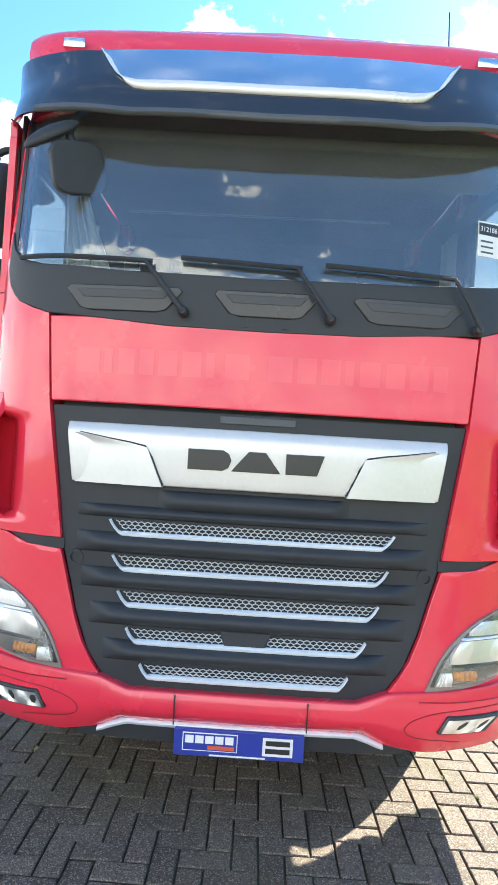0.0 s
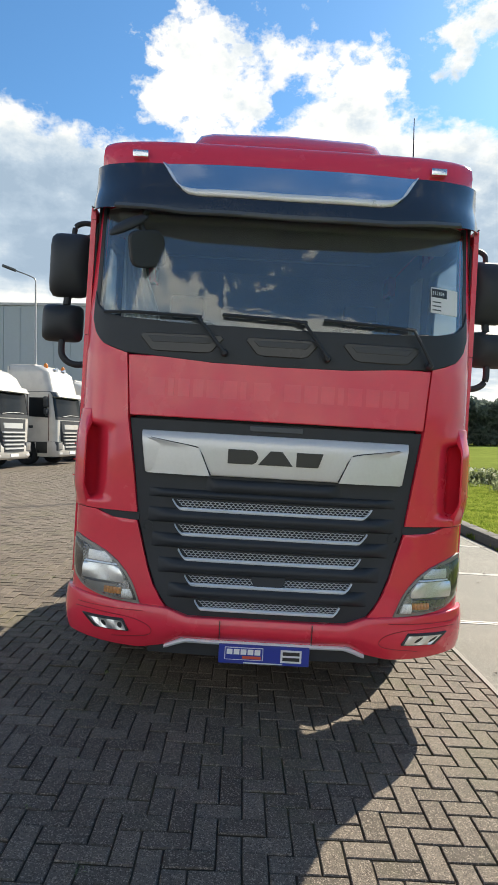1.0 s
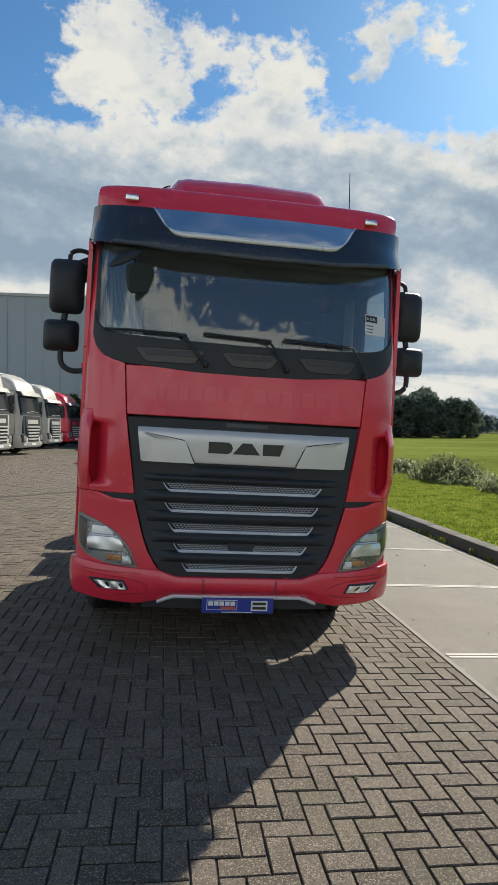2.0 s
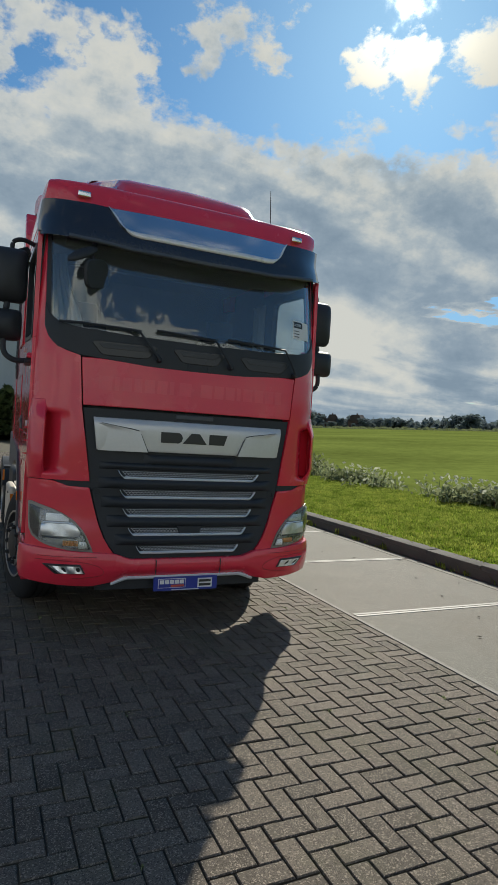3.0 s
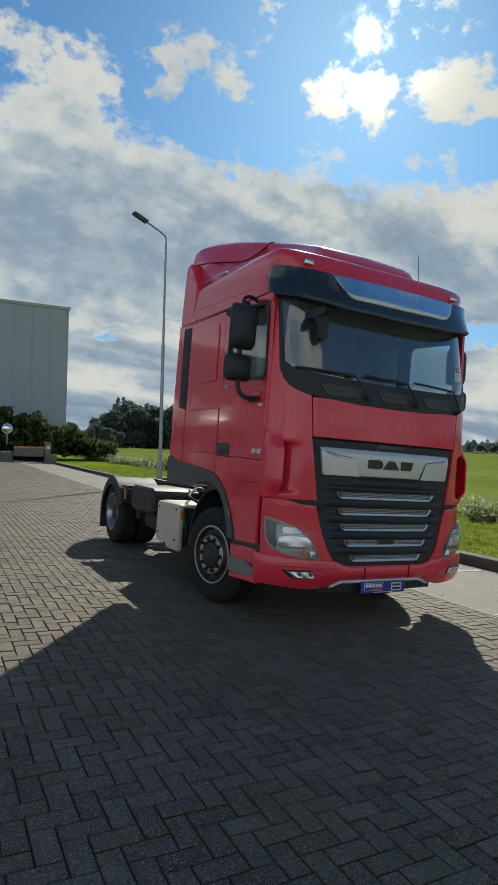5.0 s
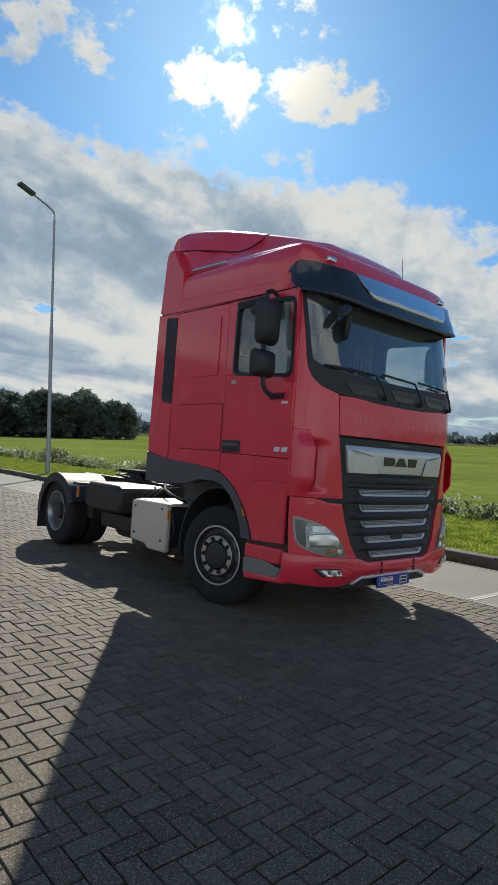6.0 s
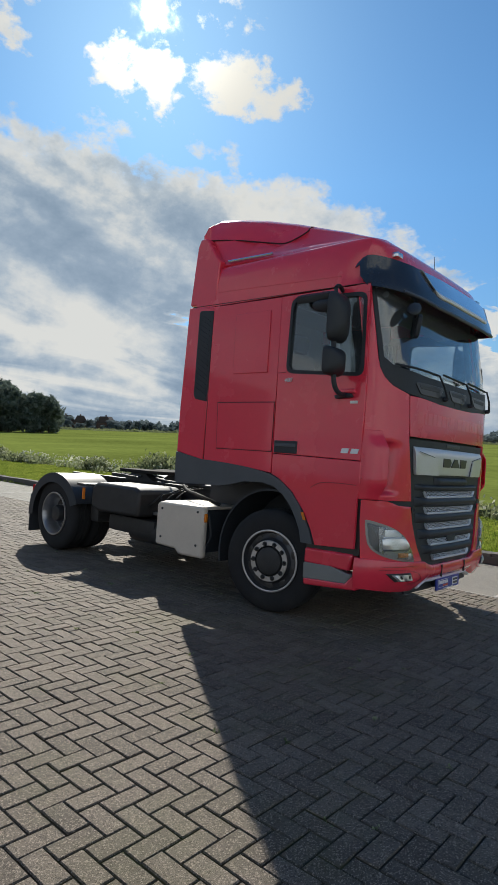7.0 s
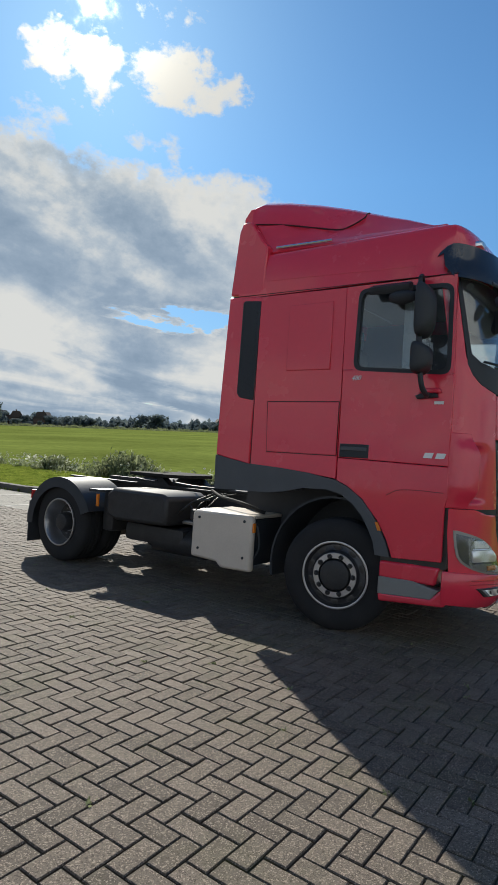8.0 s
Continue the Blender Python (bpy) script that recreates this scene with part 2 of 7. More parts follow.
def glass(name, tint, gloss=0.015, base=0.075, film=0.0):
    """Thin sheet glass: clear with a tint, an optional pale film that paints in reflected sky, and a gloss that grows
    towards grazing.
    """
    mat = bpy.data.materials.new(name)
    tree = nodes_of(mat)
    clear = node(tree, "ShaderNodeBsdfTransparent", Color=(*tint, 1))
    shine = node(tree, "ShaderNodeBsdfGlossy", Roughness=gloss)
    facing = node(tree, "ShaderNodeLayerWeight", Blend=0.5).outputs["Facing"]
    fac = math_node(tree, "ADD", math_node(tree, "MULTIPLY", math_node(tree, "POWER", facing, 4.0), 0.9), base, clamp=True)
    body = clear.outputs[0]
    if film:
        # Diffuse grey film stands in for the smooth sky reflection on the pane.
        veil = node(tree, "ShaderNodeBsdfDiffuse", Color=(0.55, 0.58, 0.62, 1))
        coat = node(tree, "ShaderNodeMixShader")
        co = node(tree, "ShaderNodeTexCoord").outputs["Object"]
        patchy = node(tree, "ShaderNodeTexNoise", Scale=2.5, Detail=6.0, Roughness=0.65)
        link(tree, co, patchy.inputs["Vector"])
        link(tree, math_node(tree, "MULTIPLY", patchy.outputs[0], 2.0 * film), coat.inputs[0])
        link(tree, body, coat.inputs[1]); link(tree, veil.outputs[0], coat.inputs[2])
        body = coat.outputs[0]
    mixer = node(tree, "ShaderNodeMixShader")
    link(tree, fac, mixer.inputs[0]); link(tree, body, mixer.inputs[1]); link(tree, shine.outputs[0], mixer.inputs[2])
    out = node(tree, "ShaderNodeOutputMaterial")
    link(tree, mixer.outputs[0], out.inputs[0])
    return mat


RED = material("red_paint", (0.74, 0.036, 0.070), rough=0.26, coat=0.85, vary=0.03, scale=2.0, fine=25, dirt=0.005, spec=0.28)
RED_FADE = material("faded_lettering", (0.76, 0.043, 0.077), rough=0.33, coat=0.7, vary=0.05)
BLACK = material("black_plastic", (0.030, 0.034, 0.040), rough=0.5, spec=0.32, vary=0.15, fine=240, bump=0.15)
GREY_PLASTIC = material("dark_grey_plastic", (0.068, 0.076, 0.086), rough=0.5, vary=0.12, fine=180, bump=0.2)
SILVER = material("silver_paint", (0.63, 0.625, 0.615), rough=0.36, metal=0.38, coat=0.25, vary=0.04)
MARK = material("bright_lettering", (0.72, 0.72, 0.74), rough=0.3, metal=0.2, vary=0.03)
RIM_DARK = material("dull_rim_paint", (0.075, 0.075, 0.08), rough=0.4, metal=0.6, vary=0.2, scale=9, dirt=0.2)
GROOVE = material("shadowed_panel_gap", (0.06, 0.008, 0.010), rough=0.8, vary=0.05)
INSERT = material("grey_step_insert", (0.055, 0.056, 0.058), rough=0.6, vary=0.08, fine=120, bump=0.2)
GRIP_GREY = material("worn_grey_insert", (0.21, 0.21, 0.20), rough=0.5, vary=0.08, fine=120, bump=0.2)
ALLOY = material("polished_rim", (0.44, 0.44, 0.45), rough=0.36, metal=0.95, vary=0.12, scale=9, dirt=0.15)
LAMP_TRIM = material("lamp_surround", (0.28, 0.265, 0.245), rough=0.4, metal=0.45, vary=0.06)
CHROME = material("brushed_chrome", (0.72, 0.74, 0.77), rough=0.16, metal=1.0, vary=0.05)
TRIM = material("pale_blue_metal_trim", (0.78, 0.84, 0.93), rough=0.25, metal=0.1, coat=0.4, vary=0.05)
# Darker red for folds in the panels: their shade is put into the colour.
CREASE_SHADE = material("shaded_red_crease", (0.34, 0.014, 0.022), rough=0.5, vary=0.05)
STEEL = material("worn_steel", (0.27, 0.27, 0.265), rough=0.34, metal=0.85, vary=0.16, scale=9, dirt=0.5)
CAB_GLASS = material("dark_cab_glass", (0.012, 0.014, 0.016), rough=0.12, spec=0.22, vary=0.2, scale=3)
COUPLING = material("greased_coupling_steel", (0.022, 0.021, 0.020), rough=0.85, spec=0.15, vary=0.3, scale=8, dirt=0.08)
GREASE = material("greasy_black_steel", (0.030, 0.030, 0.031), rough=0.52, spec=0.4, metal=0.1, vary=0.25, scale=7, dirt=0.10)
RUBBER = material("tyre_rubber", (0.019, 0.019, 0.020), rough=0.8, vary=0.2, scale=5, fine=90, bump=0.3, dirt=0.06, spec=0.3)
MESH = material("bright_grille_mesh", (0.60, 0.61, 0.62), rough=0.38, metal=0.45, vary=0.04)
LAMP_BOWL = material("lamp_bowl_grey", (0.26, 0.26, 0.26), rough=0.28, metal=0.8, vary=0.1, scale=12)
CREAM = material("off_white_panel", (0.57, 0.50, 0.42), rough=0.45, vary=0.06, dirt=0.18)
INTERIOR = material("dark_cab_lining", (0.045, 0.047, 0.052), rough=0.8, vary=0.1)
INTERIOR_LIGHT = material("grey_cab_lining", (0.30, 0.285, 0.265), rough=0.85, vary=0.1)
CURTAIN = material("pale_curtain", (0.55, 0.55, 0.54), rough=0.9, vary=0.1)
VISOR = material("smoked_visor", (0.018, 0.021, 0.030), rough=0.20, coat=0.6, vary=0.08)
MIRROR = material("mirror_glass", (0.8, 0.82, 0.84), rough=0.03, metal=1.0, vary=0.01)
AMBER = material("amber_lens", (0.70, 0.20, 0.02), rough=0.25, vary=0.05)
INDICATOR = material("amber_indicator", (0.62, 0.28, 0.10), rough=0.25, vary=0.25, scale=30)
RED_LENS = material("red_lens", (0.45, 0.01, 0.01), rough=0.25, vary=0.05)
REFLECTOR = material("lamp_reflector", (0.94, 0.94, 0.92), rough=0.38, metal=1.0, vary=0.08, scale=14)
BLUE = material("blue_plate", (0.025, 0.045, 0.30), rough=0.35, vary=0.06)
WHITE = material("white_print", (0.78, 0.78, 0.78), rough=0.5, vary=0.03)
ORANGE_RED = material("orange_red_print", (0.65, 0.10, 0.05), rough=0.5, vary=0.03)
BADGE_BLACK = material("badge_black", (0.03, 0.03, 0.03), rough=0.3, vary=0.05)
PAPER = material("paper_sticker", (0.72, 0.72, 0.72), rough=0.7, vary=0.03)
WINDSCREEN = glass("windscreen_glass", (0.86, 0.91, 0.93), base=0.105, film=0.045)
SIDE_GLASS = glass("side_glass", (0.80, 0.86, 0.88), base=0.085, film=0.045)
LAMP_GLASS = glass("lamp_glass", (0.95, 0.96, 0.97), base=0.05)
PAVER = material("concrete_paver", (0.131, 0.107, 0.084), rough=0.74, vary=0.22, scale=4, fine=260, bump=1.0, per=0.30, dirt=0.20, spec=0.22, speck=0.7, moss=0.25)
SAND = material("joint_sand", (0.066, 0.053, 0.037), rough=0.95, vary=0.3, scale=2.2, fine=60, bump=0.5, moss=0.8)
CONCRETE = material("concrete_slab", (0.168, 0.158, 0.134), rough=0.8, vary=0.24, scale=0.9, fine=150, bump=0.6, dirt=0.55, spec=0.25, speck=0.5)
KERB = material("kerb_concrete", (0.10, 0.092, 0.080), rough=0.9, vary=0.2, scale=3, fine=80, bump=0.6, dirt=0.3, per=0.1)
EDGE = material("weathered_edging", (0.255, 0.240, 0.210), rough=0.85, vary=0.15, scale=6, fine=90, bump=0.5, dirt=0.4)
LINE = material("white_line_paint", (0.42, 0.40, 0.36), rough=0.7, vary=0.08, scale=9, dirt=0.35)
FIELD = material("field_grass", (0.150, 0.182, 0.042), rough=0.95, vary=0.30, scale=0.05, fine=1.4, bump=0.8, spec=0.0)
LAWN = material("verge_grass", (0.140, 0.205, 0.020), rough=0.95, vary=0.26, scale=0.7, fine=22, bump=1.0, spec=0.0)
BLADE = leaf_material("grass_blade", (0.25, 0.315, 0.060), 0.35, 0.5, 0.45)
WEED = leaf_material("weed_leaf", (0.22, 0.265, 0.135), 0.60, 0.45)
BLOSSOM = leaf_material("pale_seed_head", (0.46, 0.50, 0.38), 0.45, 0.45)
LEAF = leaf_material("tree_leaf", (0.125, 0.165, 0.135), 0.30, 0.4)
# Far leaves are bluer than near ones: distance haze put into their colour.
HAZED_LEAF = leaf_material("hazed_far_leaf", (0.135, 0.175, 0.180), 0.14, 0.4)
REED = leaf_material("pale_reed", (0.19, 0.22, 0.115), 0.15, 0.4)
HEDGE_LEAF = leaf_material("hedge_leaf", (0.075, 0.11, 0.04), 0.5, 0.3)
BARK = material("bark", (0.06, 0.05, 0.04), rough=0.95, vary=0.2)
CLADDING = material("grey_cladding", (0.35, 0.40, 0.435), rough=0.5, vary=0.04, scale=0.3, fine=4)
GALV = material("galvanised_steel", (0.34, 0.35, 0.36), rough=0.5, metal=0.6, vary=0.08)
WHITE_PAINT = material("white_truck_paint", (0.53, 0.505, 0.465), rough=0.35, coat=0.4, vary=0.08, dirt=0.16)
BRICK_WALL = material("brick_house", (0.11, 0.075, 0.06), rough=0.9, vary=0.15)
ROOF_TILE = material("roof_tile", (0.06, 0.045, 0.04), rough=0.8, vary=0.15)


# ======== mesh helpers ========
def finish(bm, name, mat, smooth=35):
    bmesh.ops.recalc_face_normals(bm, faces=bm.faces[:])
    me = bpy.data.meshes.new(name)
    bm.to_mesh(me)
    bm.free()
    for m in (mat if isinstance(mat, (list, tuple)) else [mat]):
        me.materials.append(m)
    if smooth:
        me.shade_smooth()
        me.set_sharp_from_angle(angle=radians(smooth))
    return me


def part(name, bm, mat, parent, label="", smooth=35, at=None, bevel=0.0):
    """One mesh object under a thing or a part (or at top level with parent None)."""
    me = bm if isinstance(bm, bpy.types.Mesh) else finish(bm, name, mat, smooth)
    ob = new(name, me)
    ob.parent = parent
    if at is not None:
        ob.matrix_basis = at
    if label:
        ob["label"] = label
    if bevel:
        mod = ob.modifiers.new("bevel", "BEVEL")
        mod.width, mod.segments, mod.limit_method, mod.angle_limit = bevel, 2, "ANGLE", radians(40)
    return ob


def thing(name, label, category, m=None, group="", kind=""):
    ob = new(name)
    ob.empty_display_size = 0.2
    if m is not None:
        ob.matrix_basis = m
    return tagged(ob, label, category, group, kind)


def box(bm, x0, x1, y0, y1, z0, z1, m=None, r=0.0):
    vs = [bm.verts.new((x, y, z)) for x in (x0, x1) for y in (y0, y1) for z in (z0, z1)]
    fs = [bm.faces.new([vs[i] for i in f]) for f in ((0, 1, 3, 2), (4, 6, 7, 5), (0, 4, 5, 1), (2, 3, 7, 6), (0, 2, 6, 4), (1, 5, 7, 3))]
    if r:
        es = list({e for f in fs for e in f.edges})
        done = bmesh.ops.bevel(bm, geom=es, offset=r, segments=2, affect="EDGES", profile=0.6)
        vs = list({v for f in done["faces"] for v in f.verts} | {v for v in vs if v.is_valid})
    if m is not None:
        bmesh.ops.transform(bm, matrix=m, verts=[v for v in vs if v.is_valid])
    return bm


def box_bm(*a, **k):
    return box(bmesh.new(), *a, **k)


def lathe(bm, profile, n=40, m=None, closed=False, caps=(True, True)):
    """Turns (radius, along) pairs about the x axis."""
    rings = []
    for r, a in profile:
        rings.append([bm.verts.new((a, r * math.cos(2 * math.pi * k / n), r * math.sin(2 * math.pi * k / n))) for k in range(n)])
    pairs = list(zip(rings, rings[1:])) + ([(rings[-1], rings[0])] if closed else [])
    for a, b in pairs:
        for k in range(n):
            bm.faces.new((a[k], a[(k + 1) % n], b[(k + 1) % n], b[k]))
    if not closed:
        for ring, cap in zip((rings[0], rings[-1]), caps):
            if cap and (ring[0].co - ring[n // 2].co).length > 1e-4:
                bm.faces.new(ring)
    if m is not None:
        bmesh.ops.transform(bm, matrix=m, verts=[v for ring in rings for v in ring])
    return bm


def tube(bm, points, r, n=10, taper=None):
    """A round bar along a line of points."""
    pts = [Vector(p) for p in points]
    rings = []
    for i, p in enumerate(pts):
        d = (pts[min(i + 1, len(pts) - 1)] - pts[max(i - 1, 0)]).normalized()
        side = d.cross(Vector((0, 0, 1)) if abs(d.z) < 0.9 else Vector((1, 0, 0))).normalized()
        top = side.cross(d)
        rr = r if taper is None else r + (taper - r) * i / (len(pts) - 1)
        rings.append([bm.verts.new(p + rr * (math.cos(2 * math.pi * k / n) * side + math.sin(2 * math.pi * k / n) * top)) for k in range(n)])
    for a, b in zip(rings, rings[1:]):
        for k in range(n):
            bm.faces.new((a[k], a[(k + 1) % n], b[(k + 1) % n], b[k]))
    bm.faces.new(rings[0]); bm.faces.new(rings[-1])
    return bm


def bent(points, steps=6):
    """A smooth line through the points."""
    p = [Vector(q) for q in points]
    p = [2 * p[0] - p[1]] + p + [2 * p[-1] - p[-2]]
    out = []
    for i in range(1, len(p) - 2):
        a, b, c, d = p[i - 1 : i + 3]
        for k in range(steps):
            t = k / steps
            out.append(0.5 * (2 * b + (c - a) * t + (2 * a - 5 * b + 4 * c - d) * t * t + (3 * b - a - 3 * c + d) * t ** 3))
    out.append(p[-2])
    return out


def slab(bm, front, back):
    """A closed sheet between two equal grids of points."""
    f = [[bm.verts.new(p) for p in row] for row in front]
    b = [[bm.verts.new(p) for p in row] for row in back]
    h, w = len(f), len(f[0])
    for i in range(h - 1):
        for j in range(w - 1):
            bm.faces.new((f[i][j], f[i][j + 1], f[i + 1][j + 1], f[i + 1][j]))
            bm.faces.new((b[i][j], b[i + 1][j], b[i + 1][j + 1], b[i][j + 1]))
    for i in range(h - 1):
        bm.faces.new((f[i][0], f[i + 1][0], b[i + 1][0], b[i][0]))
        bm.faces.new((f[i][-1], b[i][-1], b[i + 1][-1], f[i + 1][-1]))
    for j in range(w - 1):
        bm.faces.new((f[0][j], b[0][j], b[0][j + 1], f[0][j + 1]))
        bm.faces.new((f[-1][j], f[-1][j + 1], b[-1][j + 1], b[-1][j]))
    return bm


def prism(bm, outline, a0, a1, axis="x"):
    """A flat outline of (u, v) pairs, drawn out along an axis: x takes (y, z), y takes (x, z), z takes (x, y)."""
    def place(u, v, a):
        return {"x": (a, u, v), "y": (u, a, v), "z": (u, v, a)}[axis]
    lo = [bm.verts.new(place(u, v, a0)) for u, v in outline]
    hi = [bm.verts.new(place(u, v, a1)) for u, v in outline]
    bm.faces.new(lo); bm.faces.new(hi)
    n = len(lo)
    for k in range(n):
        bm.faces.new((lo[k], lo[(k + 1) % n], hi[(k + 1) % n], hi[k]))
    return bm


def lerp_table(table, v):
    return float(np.interp(v, [t[0] for t in table], [t[1] for t in table]))


def grid_range(a, b, n):
    return [a + (b - a) * k / n for k in range(n + 1)]


# ======== ground ========
SLOPE = math.tan(radians(TILT))


def land_height(x):
    """The lie of the land across the yard, the verge and the field."""
    table = [(-4000, 0.25), (-9, 0.25), (-6, 0.23), (4.3, -SLOPE * 4.3 - 0.06), (4.45, -0.06), (6.5, -0.07), (9, -0.10), (10.5, -0.36), (12, -0.42), (4000, -0.45)]
    return lerp_table(table, x)


def build_ground():
    bm = bmesh.new()
    xs = [-4000, -600, -120, -40, -14, -9, -7.5, -6, 4.3, 4.45, 5.5, 6.5, 8, 9, 9.8, 10.5, 12, 20, 40, 160, 700, 4000]
    ys = [-4000, -600, -120, -40, -12, 0, 12, 24, 40, 60, 90, 160, 400, 1200, 4000]
    g = [[bm.verts.new((x, y, land_height(x) - (0.10 if x < 4.35 else 0.0))) for x in xs] for y in ys]
    for i in range(len(ys) - 1):
        for j in range(len(xs) - 1):
            f = bm.faces.new((g[i][j], g[i][j + 1], g[i + 1][j + 1], g[i + 1][j]))
            mid = (xs[j] + xs[j + 1]) / 2
            f.material_index = 1 if 4.3 < mid < 9.9 else 0
    ob = part("ground", bm, [FIELD, LAWN], None)
    tagged(ob, "green meadow and grass verge beside a paved yard", "ground", kind="structure")


build_ground()


# ======== the tractor unit ========
# Its own frame: x across, y from the nose to the tail, z up from the paving.
truck = thing("tractor_unit", "red two-axle tractor unit with high sleeper cab parked on brick paving", "truck", pose(0, 0, 0, 0, TILT, 0))

PLAN = [(0, -0.035), (0.4, -0.03), (0.8, 0.0), (0.95, 0.035), (1.08, 0.095), (1.165, 0.165), (1.215, 0.235), (1.238, 0.32), (1.245, 0.45), (1.248, 0.8), (1.25, 1.6), (1.25, 2.62)]
_line = bent([(x, y, 0) for x, y in PLAN], 10)
_len = [0.0]
for _a, _b in zip(_line, _line[1:]):
    _len.append(_len[-1] + (_b - _a).length)
PLAN_S, PLAN_X, PLAN_Y = np.array(_len), np.array([p.x for p in _line]), np.array([p.y for p in _line])
LEAN = [(0.3, -0.02), (0.7, -0.025), (1.0, 0.0), (2.15, 0.0), (2.35, 0.015), (3.05, 0.13), (3.30, 0.19), (3.42, 0.228), (3.50, 0.262), (3.525, 0.285), (3.535, 0.32), (3.545, 0.42)]
NARROW = [(0.3, 0.985), (0.6, 0.997), (1.2, 0.997), (2.2, 0.993), (3.1, 0.995), (3.3, 0.985), (3.42, 0.978), (3.49, 0.970), (3.515, 0.963), (3.528, 0.952), (3.537, 0.935), (3.545, 0.90)]


SQUARE = [(3.2, 0.0), (3.46, 0.62), (3.545, 0.70)]         # the roof's front edge is less rounded in plan


def s_of_x(x):
    k = int(np.argmax(PLAN_X > 1.2449))
    return math.copysign(float(np.interp(abs(x), PLAN_X[:k], PLAN_S[:k])), x)


def s_of_y(y):
    k = int(np.argmax(PLAN_Y > 0.2))
    return float(np.interp(y, PLAN_Y[k:], PLAN_S[k:]))


S_REAR, S_SIDE = float(PLAN_S[-1]), s_of_y(0.29)


def skin(s, z, off=0.0):
    """A point of the cab's skin: s runs from the middle of the nose round the corner to the tail."""
    sign, a = (1 if s >= 0 else -1), abs(s)
    x, y = float(np.interp(a, PLAN_S, PLAN_X)), float(np.interp(a, PLAN_S, PLAN_Y))
    d = 0.01
    tx = float(np.interp(a + d, PLAN_S, PLAN_X) - np.interp(a - d, PLAN_S, PLAN_X)) if a > d else 1.0
    ty = float(np.interp(a + d, PLAN_S, PLAN_Y) - np.interp(a - d, PLAN_S, PLAN_Y)) if a > d else 0.0
    h = math.hypot(tx, ty) or 1.0
    nx, ny = ty / h, -tx / h
    fade = max(0.0, min(1.0, (S_REAR - 0.9 - a) / (S_REAR - 0.9 - S_SIDE))) if a > S_SIDE else 1.0
    y += lerp_table(LEAN, z) * fade
    y -= lerp_table(SQUARE, z) * min(float(np.interp(a, PLAN_S, PLAN_Y)) + 0.035, 0.325)
    x *= lerp_table(NARROW, z)
    return Vector((sign * (x + nx * off), y + ny * off, z))


def patch(zs, lo, hi, n=24, off=0.0, thick=0.03, lift=None):
    """A shell panel of the skin between lo(z) and hi(z); lift(u, v) stands it further out."""
    front, back = [], []
    for i, z in enumerate(zs):
        a, b = lo(z), hi(z)
        row_f, row_b = [], []
        for k in range(n + 1):
            s = a + (b - a) * k / n
            o = off + (lift(k / n, i / (len(zs) - 1)) if lift else 0.0)
            row_f.append(skin(s, z, o))
            row_b.append(skin(s, z, off - thick))
        front.append(row_f); back.append(row_b)
    return slab(bmesh.new(), front, back)


def const(v):
    return lambda z: v


def table(*rows):
    return lambda z: lerp_table(rows, z)


def both(make):
    for sign in (-1, 1):
        make(sign)


def mirrored(lo, hi, sign):
    """Bounds for a panel of one side, given for the +x side."""
    return (lo, hi) if sign > 0 else ((lambda z: -hi(z)), (lambda z: -lo(z)))


def side_shape(outline, sign, x_in, x_out):
    """A flat piece of a side wall: an outline of (y, z) pairs."""
    return prism(bmesh.new(), outline, sign * x_in, sign * x_out, "x")


# ---- cab shell: front panels ----
X_SEAM = table((1.17, 0.80), (1.4, 0.83), (1.76, 0.888), (2.15, 0.918))     # where the bonnet and mask meet the corner panels
seam_s = lambda z: s_of_x(X_SEAM(z))
bonnet = part("bonnet_panel", patch(grid_range(1.775, 2.135, 8), lambda z: -seam_s(z) + 0.006, lambda z: seam_s(z) - 0.006, 30, off=0.008), RED, truck, "red front panel with ghost lettering", bevel=0.006)
# the faded lettering: letter-sized bars on the bonnet
def faded_lettering():
    widths = [(-0.78, 0.10), (-0.66, 0.035), (-0.60, 0.07), (-0.51, 0.06), (-0.43, 0.08), (-0.33, 0.08), (-0.23, 0.035), (-0.15, 0.10), (0.03, 0.10), (0.15, 0.08), (0.25, 0.08), (0.35, 0.035), (0.41, 0.085), (0.52, 0.08), (0.62, 0.08), (0.72, 0.06)]
    for x, w in widths:
        part("faded_letter", patch([1.90, 1.95, 2.005], const(s_of_x(x)), const(s_of_x(x + w)), 4, off=0.0087, thick=0.002), RED_FADE, bonnet)


faded_lettering()


def smooth_step(a, b, v):
    t = max(0.0, min(1.0, (v - a) / (b - a)))
    return t * t * (3 - 2 * t)


